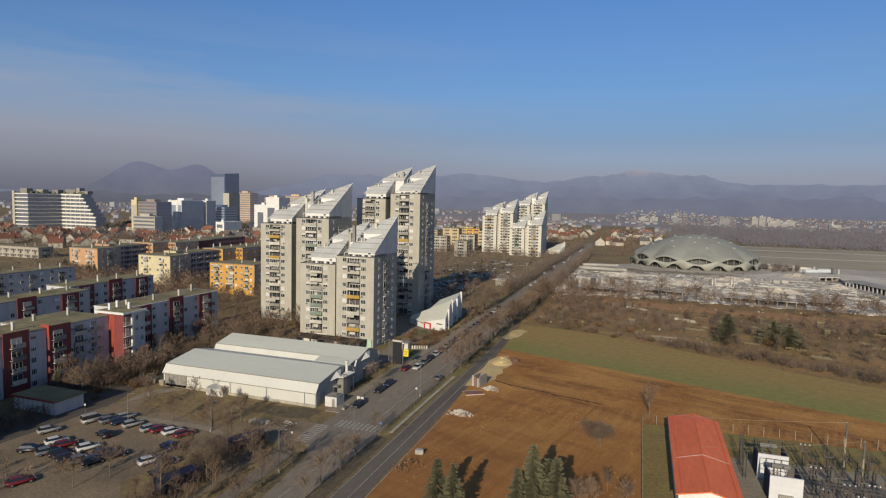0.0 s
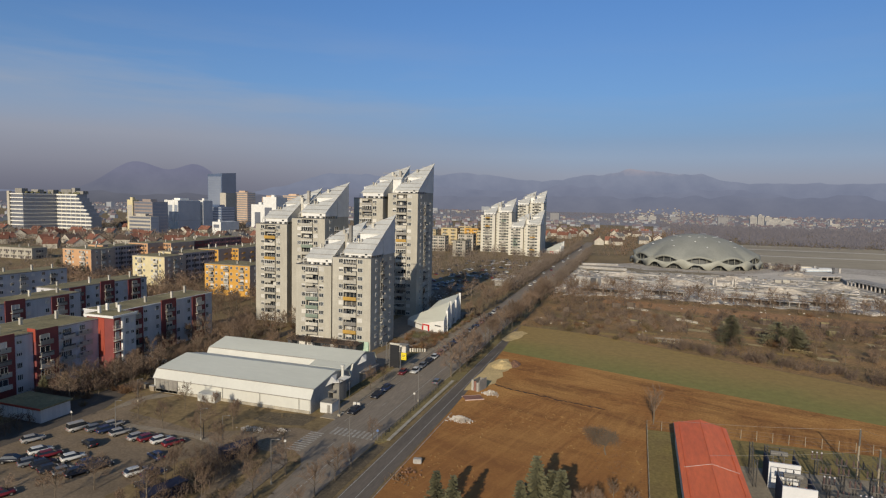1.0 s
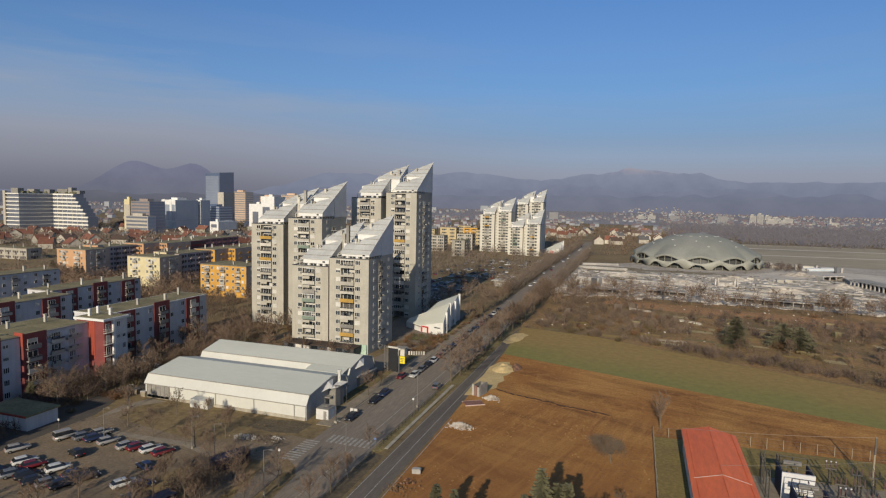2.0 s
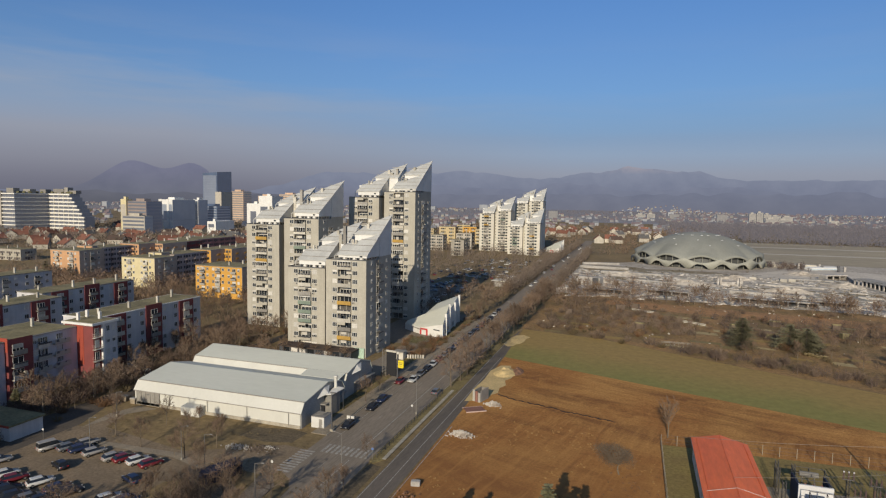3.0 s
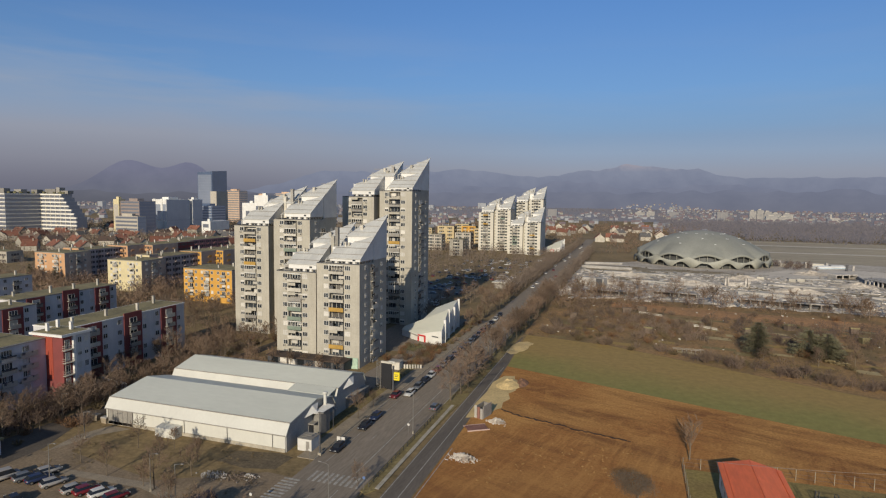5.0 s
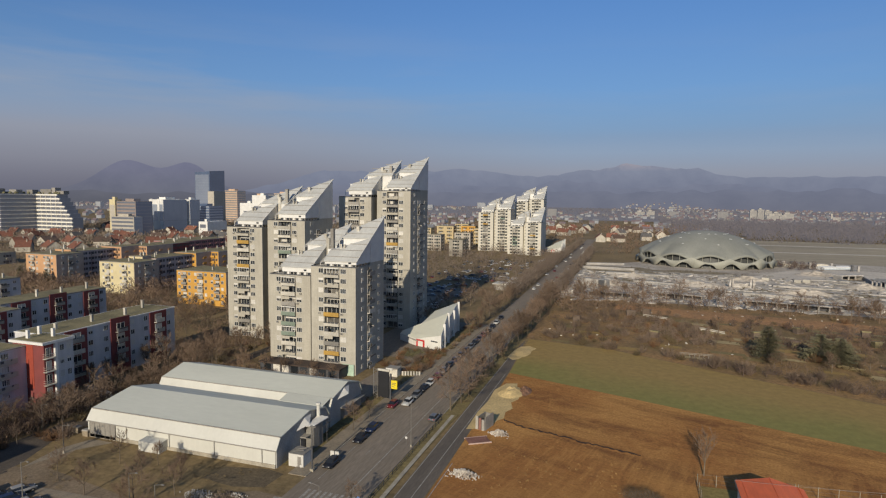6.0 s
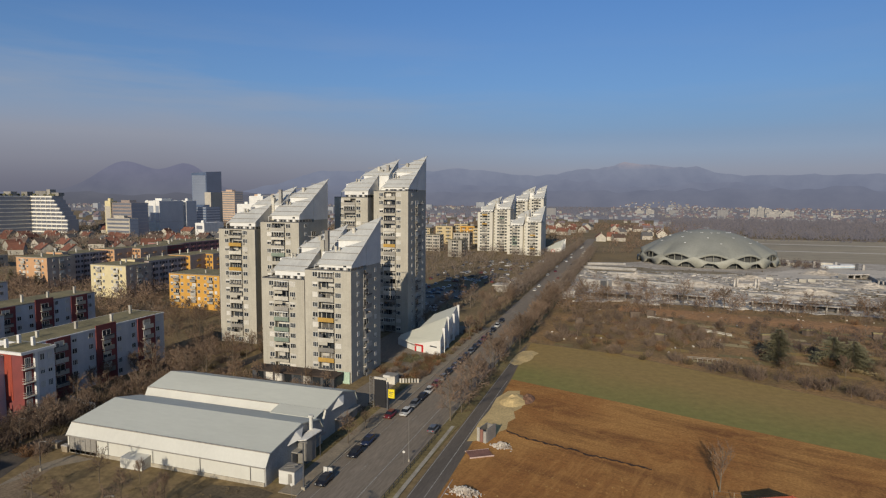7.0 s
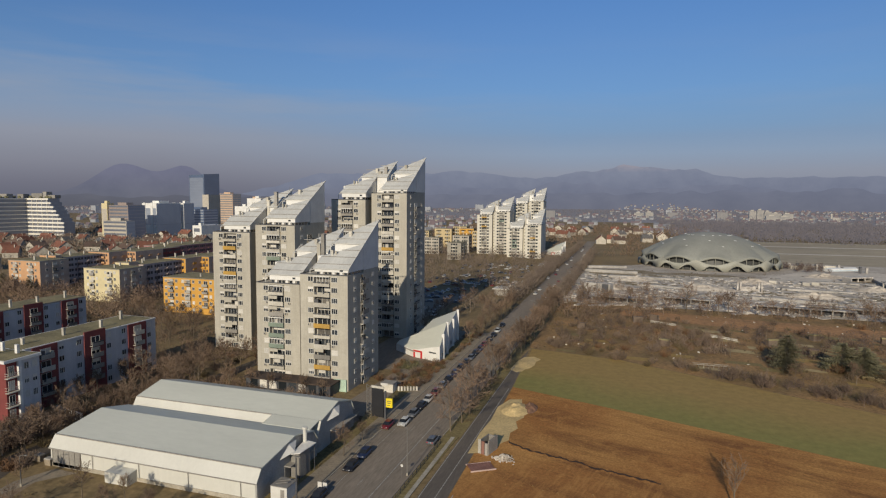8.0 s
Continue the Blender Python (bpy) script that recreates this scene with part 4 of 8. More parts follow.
def woods(spots, label, size=1.0, mats=None, seed=1):
    """Trees too many to count, as one mesh: a stem and a loose crown of twigs each."""
    r = random.Random(seed)
    v, f = [], []
    for x, y in spots:
        h = size * r.uniform(7, 12)
        limb(v, f, Vector((x, y, 0)), Vector((x + r.uniform(-0.5, 0.5), y, h * 0.6)), 0.11, 0.05, 3)
        for k in range(90 if size > 0.7 else 170):
            a, s, e = r.uniform(0, 6.28), r.random() ** 0.6, r.random()
            c = Vector((x + math.cos(a) * s * h * 0.36, y + math.sin(a) * s * h * 0.36, h * (0.18 + 0.8 * e * (1.05 - 0.5 * s))))
            dd = Vector((math.cos(a) * 0.7, math.sin(a) * 0.7, r.uniform(0.1, 1.1))) * h * 0.085
            w = dd.cross(Vector((r.uniform(-1, 1), r.uniform(-1, 1), 0.3))).normalized() * (0.12 if size > 0.7 else 0.1 * size + 0.01)
            n = len(v)
            v += [c - dd - w, c - dd + w, c + dd]
            f.append((n, n + 1, n + 2))
    return tagged(new("woods", raw_mesh("woods", v, f, mats or TWIG)), label, kind="stuff")


def thicket(n, x0, x1, y0, y1, label, size, mat, seed, avoid=(), blade=0.05):
    """Low tangled undergrowth as one mesh of upright twigs."""
    r = random.Random(seed)
    v, f = [], []
    for k in range(n):
        x, y = r.uniform(x0, x1), r.uniform(y0, y1)
        if any(a <= x <= b and c <= y <= e for a, b, c, e in avoid) or noise.noise(Vector((x * 0.06, y * 0.06, seed))) < -0.08:
            continue
        h = size * r.uniform(0.5, 1.4)
        for j in range(26):
            a, s = r.uniform(0, 6.28), r.random()
            p = Vector((x + math.cos(a) * s * h * 0.8, y + math.sin(a) * s * h * 0.8, h * 0.7 * r.random() * (1 - 0.5 * s)))
            dd = Vector((math.cos(a) * 0.4 + r.uniform(-0.3, 0.3), math.sin(a) * 0.4, 1)) * h * r.uniform(0.15, 0.35)
            w = Vector((r.uniform(-1, 1), r.uniform(-1, 1), 0)).normalized() * blade
            n0 = len(v)
            v += [p - w, p + w, p + dd]
            f.append((n0, n0 + 1, n0 + 2))
    return tagged(new("undergrowth", raw_mesh("undergrowth", v, f, mat)), label, kind="stuff")


def scatter(n, x0, x1, y0, y1, gap=3.0, avoid=()):
    out = []
    tries = 0
    while len(out) < n and tries < n * 40:
        tries += 1
        p = (rng.uniform(x0, x1), rng.uniform(y0, y1))
        if any(a <= p[0] <= b and c <= p[1] <= e for a, b, c, e in avoid):
            continue
        if all((p[0] - a) ** 2 + (p[1] - b) ** 2 > gap * gap for a, b in out):
            out.append(p)
    return out


def shrubs(spots, kinds=(0, 1, 2, 3), size=1.0, group="leafless shrubs"):
    words = {0: "leafless brown winter shrub", 1: "tall leafless brown shrub", 2: "dry olive-brown shrub without leaves", 3: "rust-coloured shrub in winter twigs"}
    for x, y in spots:
        k = rng.choice(kinds)
        t = plant("shrub", (SHRUB[k],), words[k], "shrub", x, y, rng, size * rng.uniform(0.7, 1.25), group, parts=("crown",))


# street trees
trees([(-64.0, y) for y in range(244, 330, 8)], 1.0, "street trees", 0.8)
trees([(-47.0, y) for y in range(166, 330, 6)], 1.0, "street trees", 0.7)
trees([(-44.5, y) for y in range(236, 330, 8)], 1.0, "street trees", 1.2)
trees([(-63.6, 148), (-63.4, 156), (-49.3, 104), (-49.3, 119)], 0.6, "street trees")
# round the car park and before the hall
trees([(-102.6, 111), (-84, 107.2), (-81.5, 107), (-74.8, 103.1), (-110.9, 119.1), (-93, 108), (-88, 115), (-97, 119), (-79, 113)], 0.7, "car park trees")
trees([(-70.5, 93), (-73.5, 88), (-77, 95), (-66.5, 99), (-67, 88), (-72, 84), (-69.5, 80), (-83.5, 83), (-86, 78), (-90, 79)], 0.7, "car park trees")
DARK_TWIG = material("dark_brown_twigs", (0.13, 0.09, 0.07), (0.10, 0.072, 0.058), rough=0.95)
# thicket between the slabs, the hall and the towers
KEEP_OUT = [(-154, -135, 82, 149), (-159, -145, 149, 186), (-116, -67, 125, 165), (-113, -79, 182, 206), (-147, -111, 208, 236), (-116, -86, 240, 266), (-197, -183, 118, 168), (-211, -197, 166, 209),
            (-263, -249, 158, 217), (-210, -180, 255, 277), (-207, -180, 298, 322), (-267, -242, 265, 285), (-333, -307, 277, 298), (-346, -308, 294, 436), (-270, -242, 282, 402), (-218, -193, 298, 402), (-92, -66, 212, 252)]
trees(scatter(34, -143, -118, 150, 212, 4.2, KEEP_OUT), 0.85, "trees between the houses")
trees(scatter(20, -134, -122, 112, 150, 4.0, KEEP_OUT), 0.75, "trees between the houses")
trees(scatter(16, -118, -84, 167, 182, 4.0, KEEP_OUT), 0.6, "trees between the houses")
trees(scatter(34, -182, -152, 110, 250, 5.0, KEEP_OUT), 0.85, "trees between the houses")
trees(scatter(30, -215, -160, 210, 300, 5.5, KEEP_OUT), 0.9, "trees between the houses")
woods(scatter(90, -330, -212, 110, 330, 6.0, KEEP_OUT) + scatter(46, -330, -215, 228, 262, 3.6, KEEP_OUT) + scatter(26, -345, -300, 235, 300, 4.0, KEEP_OUT), "leafless brown trees among the apartment slabs", 1.0, seed=4)
woods(scatter(12, -282, -273, 254, 280, 2.6) + scatter(12, -242, -233, 258, 284, 2.6) + scatter(10, -180, -172, 250, 276, 2.8) + scatter(10, -322, -312, 266, 276, 2.4), "brown leafless trees beside the rendered houses", 1.0, DARK_TWIG, seed=6)
for x, y, s in ((-328, 273, 1.3), (-326, 275, 1.0), (-311.5, 275, 1.2)):
    plant("spruce", SPRUCE[2], "dark evergreen before the peach house", "spruce tree", x, y, rng, s, "spruces")
shrubs(scatter(46, -136, -118, 112, 215, 2.2, KEEP_OUT), (0, 1, 2, 3), 1.0)
# behind the towers along the street
trees(scatter(13, -92, -70, 256, 330, 6.0, KEEP_OUT), 0.9, "trees beside the street")
FAR_TWIG = material("grey_brown_twigs", (0.20, 0.152, 0.112), (0.15, 0.115, 0.088), rough=0.95)
woods(scatter(100, -175, -70, 300, 470, 4.8, [(-142, -84, 286, 366)]), "leafless brown trees behind the towers", 0.9, FAR_TWIG)
woods(scatter(150, -230, -70, 470, 600, 5.0), "leafless brown trees round the far towers", 1.0, FAR_TWIG, seed=2)
woods([(-65.0 + rng.uniform(-1.5, 1), 330 + 3.5 * k) for k in range(110)] + [(-47.2 + rng.uniform(-1.5, 2.5), 330 + 2.6 * k) for k in range(110)] + [(-68.5 + rng.uniform(-3, 1), 330 + 3 * k) for k in range(70)], "leafless brown trees lining the far street", 0.9, FAR_TWIG, seed=3)
shrubs(scatter(22, -78, -66, 192, 217, 1.9), (0, 2, 3, 3), 0.9)
shrubs(scatter(34, -69, -64, 190, 262, 1.7, [(-70, -66, 218, 252)]), (2, 3, 3, 0), 0.75)
thicket(2000, -150, -117, 100, 240, "brown leafless undergrowth between the houses", 3.0, TWIG, 91, KEEP_OUT + [(-126, -117, 60, 150)], 0.07)
thicket(500, -118, -66, 165, 184, "brown leafless undergrowth behind the hall", 1.8, TWIG, 92, KEEP_OUT)
thicket(1800, -250, -152, 100, 300, "brown leafless undergrowth among the slabs", 2.6, TWIG, 93, KEEP_OUT, 0.08)
thicket(260, -108, -66, 74, 125, "dry weeds round the car park", 0.7, OLIVE, 94, [(-118, -74, 60, 107), (-66.5, -60, 60, 130)])
thicket(420, -70, -62.6, 130, 262, "dry weeds on the street verge", 0.7, OLIVE, 95, [(-65.7, -62, 100, 262), (-76, -66, 184, 192)])
thicket(420, -48, -44.8, 166, 330, "dry weeds under the street trees", 0.8, OLIVE, 96)
OPEN = [(-42, 4, 200, 244), (4, 22, 200, 232), (22, 40, 200, 223), (40, 60, 200, 213), (60, 80, 200, 204), (-16, 110, 304, 326)]
thicket(1000, -42, 150, 200, 336, "brown brambles over the allotments", 2.3, TWIG, 97, OPEN, 0.09)
thicket(1100, -42, 150, 200, 336, "olive-brown weeds over the allotments", 1.1, OLIVE, 98, OPEN, 0.09)
# dark scrub between the street and the car park, and along the lane
woods(scatter(46, -73, -65.8, 72, 106, 1.7), "brown leafless scrub along the pavement", 0.32, MID_TWIG, seed=21)
woods(scatter(34, -330, -180, 240, 255, 4.0), "leafless trees before the coloured houses", 0.62, FAR_TWIG, seed=24)
woods(scatter(24, -132.5, -125, 129, 143, 2.2), "leafless brown trees before the red slab end", 0.64, MID_TWIG, seed=27)
woods(scatter(44, -135.5, -126.5, 109, 134, 1.9), "dark leafless scrub before the slabs", 0.42, DARK_TWIG, seed=23)
woods(scatter(40, -124, -118.6, 66, 101, 1.8), "brown leafless hedge along the lane", 0.3, TWIG, seed=22)
woods(scatter(34, -140, -121, 66, 99, 2.6), "leafless shrubs before the slab", 0.45, TWIG, seed=23)
woods(scatter(26, -112, -96, 66, 80, 3.0), "low leafless scrub in the car park", 0.25, MID_TWIG, seed=24)
trees([(-47.5, 105.9), (-48.3, 94.2), (-47.9, 88.5), (-57.0, 99), (-57.2, 90), (-56.8, 83), (-63.6, 97), (-64.2, 86), (-63.0, 79), (-47.6, 100), (-65.7, 88.6), (-82, 118), (-90, 121)], 0.66, "verge trees")
thicket(240, -64.5, -55.0, 60, 104, "dry weeds on the verges of the street", 0.7, OLIVE, 120, [(-61.8, -58.2, 40, 106)])
trees([(-68, 76), (-71, 98), (-67.5, 104), (-72.5, 78), (-66.8, 92), (-75.2, 92)], 0.6, "car park trees")
# overgrown allotments: bushes along the crop's edge and loose thickets behind
belt = [(10 + 2.3 * k + rng.uniform(-1, 1), 227.5 - 0.93 * k + rng.uniform(0, 7)) for k in range(48)]
woods(belt, "dark leafless bushes along the crop's edge", 0.36, DARK_TWIG, seed=25)
woods(scatter(40, -8, 20, 254, 286, 2.6), "grey-brown thicket in the allotments", 0.38, MID_TWIG, seed=26)
woods(scatter(28, -34, 0, 258, 318, 3.6), "grey-brown trees in the allotments", 0.52, MID_TWIG, seed=27)
woods(scatter(50, 30, 110, 255, 300, 4.2), "grey-brown trees in the allotments", 0.5, DARK_TWIG, seed=28)
# allotment gardens
edge = [(-36 + 10.4 * k, 246.5 - 4.2 * k) for k in range(20)]
shrubs([(x + rng.uniform(-2, 2), y + 3 + rng.uniform(-2, 4)) for x, y in edge for _ in range(3)], (0, 0, 1, 2), 1.25, "allotment shrubs")
shrubs(scatter(42, -26, 14, 247, 298, 2.4) + scatter(62, -40, 120, 225, 326, 4.0, [(-40, 20, 200, 246)]), (0, 0, 1, 2, 3), 1.1, "allotment shrubs")
trees(scatter(44, -40, 110, 226, 300, 5.0, [(-40, 20, 200, 244)]), 0.6, "fruit trees")
trees([(-34 + 9.5 * k + rng.uniform(-3, 3), 338 - 0.6 * k + rng.uniform(-5, 5)) for k in range(18)], 1.05, "trees before the building site")
woods(scatter(110, -40, 230, 322, 358, 3.4) + scatter(40, -44, 0, 300, 395, 4.0), "leafless brown trees before the building site", 0.85, seed=5)
for x, y, k, s in ((33.6, 244.6, 3, 1.12), (49.2, 248.9, 4, 1.15), (53.6, 246.0, 4, 1.05), (56.2, 250.0, 4, 0.85), (38.5, 268, 2, 0.6)):
    plant("spruce", SPRUCE[k], "broad olive-green conifer in the allotments", "spruce tree", x, y, rng, s, "spruces")
# foreground trees in the field
for x, y, k, s in ((-26.5, 93.0, 1, 0.98), (-23.2, 91.0, 0, 0.8), (-11.8, 96.5, 0, 1.14), (-8.0, 95.5, 0, 0.98), (-13.8, 94.0, 1, 0.98), (-9.6, 98.4, 2, 1.2)):
    plant("spruce", SPRUCE[k], "green spruce tree on the field's edge", "spruce tree", x, y, rng, s, "spruces")
plant("tree", bare_tree(120, 9.0, 0.16, 0.62, 0.55, 0.022, 10), "upright leafless tree standing in the field", "tree", 5.9, 150.4, rng, 1.0, "field trees")
trees([(-1.0, 109.6), (-5.0, 99.0), (-3.2, 100.5), (-6.6, 101), (2.2, 104)], 0.62, "field trees")
r = random.Random(12)
GREY_TWIG = material("grey_twigs", (0.165, 0.12, 0.08), (0.125, 0.092, 0.062), rough=0.95)
tv, tf, v, f = [], [], [], []
knee, fork = Vector((-0.25, 0, 1.0)), Vector((-0.1, 0, 1.9))
limb(tv, tf, Vector((0.1, 0, -0.1)), knee, 0.17, 0.14, 6)
limb(tv, tf, knee, fork, 0.14, 0.1, 6)
for k in range(24):      # limbs fan out into sprays of fine twigs, further to one side
    a, out = 2.4 * k, 0.25 + 0.75 * r.random() ** 0.6
    tip = Vector((-0.9 + math.cos(a) * 2.9 * out, math.sin(a) * 2.4 * out, 3.3 + r.uniform(-0.8, 1.3) * (1.1 - 0.5 * out)))
    limb(tv, tf, fork, tip, 0.05, 0.02, 4)
    for j in range(320):
        u = Vector((r.gauss(0, 0.6), r.gauss(0, 0.52), r.gauss(0, 0.4)))
        p = tip + u
        q = p + (u.normalized() * 0.6 + Vector((r.uniform(-0.6, 0.6), r.uniform(-0.6, 0.6), r.uniform(-0.1, 0.8)))) * 0.36
        w = Vector((r.uniform(-1, 1), r.uniform(-1, 1), r.uniform(-1, 1))).normalized() * 0.026
        n = len(v)
        v += [p - w, p + w, q]
        f.append((n, n + 1, n + 2))
low_tree = plant("broad_tree", (raw_mesh("trunk", tv, tf, BARK), raw_mesh("crown", v, f, GREY_TWIG)), "low broad-crowned leafless tree in the field", "tree", -3.2, 128.6, rng, 1.0, "field trees")
low_tree.matrix_basis = pose(-3.4, 128.8, 0)
STRAW = material("dry_straw_tufts", (0.42, 0.27, 0.10), (0.33, 0.19, 0.07), rough=0.95)
thicket(520, -36, 3.6, 88, 150, "tufts of dry straw on the ploughed field", 0.3, STRAW, 57, blade=0.035)
thicket(34, -77, -71.5, 206.5, 214.5, "dark evergreen hedge before the shop", 1.5, NEEDLE, 59, blade=0.12)
thicket(150, -12, 3.6, 96, 134, "dry weeds under the field trees", 0.55, RUSTY, 58, blade=0.04)
# evergreen clump by the grey slabs
for x, y, s in ((-133.5, 113, 0.75), (-131.5, 117, 0.6), (-134.5, 119.5, 0.65)):
    plant("spruce", SPRUCE[2], "dark evergreen beside the grey slab", "spruce tree", x, y, rng, s, "spruces")


# ---- vehicles ----
def paint(name, c):
    return material(name, c, tuple(v * 0.85 for v in c), rough=0.3, spec=0.5, grain=0.05, scale=0.6)


CAR_GLASS = glass("car_glass", (0.02, 0.022, 0.025), 0.08, 0.2)
PAINTS = {"white": paint("white_car_paint", (0.55, 0.54, 0.5)), "silver": paint("silver_car_paint", (0.30, 0.285, 0.26)), "black": paint("black_car_paint", (0.018, 0.018, 0.022)),
          "dark blue": paint("dark_blue_car_paint", (0.02, 0.03, 0.07)), "red": paint("red_car_paint", (0.15, 0.016, 0.02)), "grey": paint("grey_car_paint", (0.13, 0.135, 0.14))}
LAMP = material("car_lamp", (0.4, 0.4, 0.38), rough=0.3)
TAIL = material("tail_lamp", (0.4, 0.02, 0.02), rough=0.3)


def tapered(bm, x, y0, y1, z0, xt, y0t, y1t, z1, mat=0):
    """A frustum: the rectangle +-x, y0..y1 at z0 narrowing to +-xt, y0t..y1t at z1."""
    a = [bm.verts.new(p) for p in ((-x, y0, z0), (x, y0, z0), (x, y1, z0), (-x, y1, z0))]
    b = [bm.verts.new(p) for p in ((-xt, y0t, z1), (xt, y0t, z1), (xt, y1t, z1), (-xt, y1t, z1))]
    bm.faces.new(a[::-1]).material_index = mat
    bm.faces.new(b).material_index = mat
    for i in range(4):
        j = (i + 1) % 4
        bm.faces.new([a[i], a[j], b[j], b[i]]).material_index = mat


CAR_MESH = {}


def car_meshes(colour, van=False):
    key = (colour, van)
    if key in CAR_MESH:
        return CAR_MESH[key]
    m = PAINTS[colour]
    L, W = (2.25, 0.93) if van else (2.08, 0.86)
    bm = bmesh.new()
    if van:
        extrude_x(bm, [(-L, 0.3), (L, 0.3), (L + 0.02, 0.62), (L - 0.1, 0.9), (L - 0.7, 1.05), (-L + 0.3, 1.05), (-L, 0.82)], -W, W)
    else:
        extrude_x(bm, [(-L, 0.42), (-L + 0.12, 0.27), (L - 0.12, 0.27), (L, 0.42), (L - 0.02, 0.6), (L - 0.28, 0.74), (L - 1.05, 0.9), (-L + 0.22, 0.96), (-L, 0.8)], -W, W)
    bmesh.ops.bevel(bm, geom=[e for e in bm.edges], offset=0.07, segments=2, affect="EDGES")
    body = mesh_of("body", bm, m)
    for f in body.polygons:
        f.use_smooth = True
    bm = bmesh.new()
    if van:
        tapered(bm, W - 0.06, -L + 0.08, L - 0.7, 1.03, W - 0.16, -L + 0.2, L - 1.35, 1.82)
    else:
        tapered(bm, W - 0.07, -L + 0.18, L - 0.98, 0.9, W - 0.25, -L + 0.62, L - 1.72, 1.38)
    glasshouse = mesh_of("glazing", bm, CAR_GLASS)
    bm = bmesh.new()
    if van:
        tapered(bm, W - 0.14, -L + 0.16, L - 1.3, 1.80, W - 0.24, -L + 0.3, L - 1.45, 1.92)
    else:
        tapered(bm, W - 0.22, -L + 0.56, L - 1.66, 1.345, W - 0.3, -L + 0.75, L - 1.85, 1.44)
    bmesh.ops.bevel(bm, geom=[e for e in bm.edges], offset=0.03, segments=1, affect="EDGES")
    roof = mesh_of("roof", bm, m)
    bm = bmesh.new()
    tube(bm, (-0.1, 0, 0), (0.1, 0, 0), 0.32, 0.32, 10)
    tube(bm, (-0.11, 0, 0), (0.11, 0, 0), 0.18, 0.18, 8, 1)
    wheel = mesh_of("wheel", bm, [RUBBER, METAL])
    bm = bmesh.new()
    box(bm, -0.15, 0.15, -0.05, 0.04, -0.07, 0.07)
    lamp = mesh_of("headlight", bm, LAMP)
    tail = lamp.copy()
    tail.materials[0] = TAIL
    CAR_MESH[key] = (body, glasshouse, roof, wheel, lamp, tail, L, W)
    return CAR_MESH[key]


def car(colour, x, y, heading, where, van=False, group="parked cars", near=True):
    """heading: degrees, 0 facing +y, turned to the left."""
    body, glasshouse, roof, wheel, lamp, tail, L, W = car_meshes(colour, van)
    t = thing("van" if van else "car", f"{colour} {'delivery van' if van else 'passenger car'} parked {where}", "van" if van else "car", at=(x, y, 0.03), turn=heading, group=group)
    for nm, me in (("body", body), ("glazing", glasshouse), ("roof", roof)):
        part(nm, me, None, t)
    if not near:
        t.location.z = -0.27
        return t
    for sx in (-1, 1):
        for sy in (-1, 1):
            piece("wheel", wheel, t, sx * (W - 0.08), sy * (L - 0.75), 0.32)
        piece("headlight", lamp, t, sx * (W - 0.3), L - 0.02, 0.66)
        piece("tail_light", tail, t, sx * (W - 0.3), -L + 0.03, 0.75)
    return t


LOT = "in the gravel car park"
for c, x, y, hd in (("grey", -105.0, 102.4, -20), ("dark blue", -102.3, 102.6, -20), ("silver", -98.6, 102.4, -22), ("silver", -93.4, 102.0, -20), ("red", -91.1, 102.3, -20), ("white", -88.0, 102.4, -22),
                    ("red", -84.8, 102.2, -22), ("black", -99.4, 96.0, 70), ("silver", -111.5, 93.6, -25), ("black", -106.0, 85.6, -60), ("grey", -102.0, 86.0, -28), ("white", -105.0, 90.2, -25), ("red", -102.0, 89.6, -25),
                    ("white", -96.8, 90.2, -25), ("black", -99.3, 86.4, -25), ("black", -96.2, 85.4, -25), ("grey", -93.2, 85.6, -25), ("black", -90.7, 86.0, -25), ("dark blue", -92.0, 89.6, -25), ("black", -89.3, 89.4, -25),
                    ("dark blue", -83.2, 96.2, 70), ("white", -81.4, 89.8, -25), ("dark blue", -78.2, 90.4, -25), ("black", -76.2, 86.2, 70), ("red", -95.2, 75.8, -25), ("silver", -103.4, 105.2, -20)):
    car(c, x, y, hd, LOT)
car("silver", -108.4, 101.2, -20, LOT, van=True)
KERB = "along the kerb"
for c, x, y, hd in (("black", -59.9, 131.6, 180), ("black", -59.8, 143.6, 180), ("dark blue", -59.9, 149.6, 180), ("red", -61.4, 164.6, 180), ("white", -58.6, 167.2, 180), ("grey", -58.6, 173.0, 180), ("black", -58.6, 178.4, 180),
                    ("white", -58.6, 183.6, 180), ("red", -58.6, 189.2, 180), ("grey", -58.7, 195, 180), ("black", -58.8, 201, 180), ("dark blue", -58.8, 207, 180), ("black", -58.8, 213, 180), ("black", -58.8, 219, 180), ("grey", -58.8, 225, 180), ("black", -58.9, 231, 180), ("dark blue", -58.9, 237, 180),
                    ("red", -59.0, 243, 180), ("black", -59.0, 250, 180), ("black", -59.2, 258, 180), ("white", -59.4, 266, 180), ("black", -59.8, 276, 180)):
    car(c, x, y, hd, KERB, group="cars along the street")
car("grey", -49.3, 159.9, 0, "beside the median fence", group="cars along the street")
rng = random.Random(5)
for k, (x, y) in enumerate(scatter(58, -134, -92, 288, 366, 4.4) + scatter(34, -130, -78, 372, 430, 5.0) + scatter(16, -135, -84, 440, 500, 6.0)):
    car(rng.choice(("white", "silver", "black", "grey", "dark blue", "red", "white")), x, y, rng.choice((0, 90, 180)), "among the trees behind the towers", group="cars behind the towers", near=False)
for k, (x, y) in enumerate(scatter(40, -118, -74, 384, 520, 5.0, [(-72, -40, 300, 600)])):
    car(rng.choice(("white", "silver", "white", "grey", "black")), x, y, rng.choice((0, 90)), "in the far car park", group="cars behind the towers", near=False)
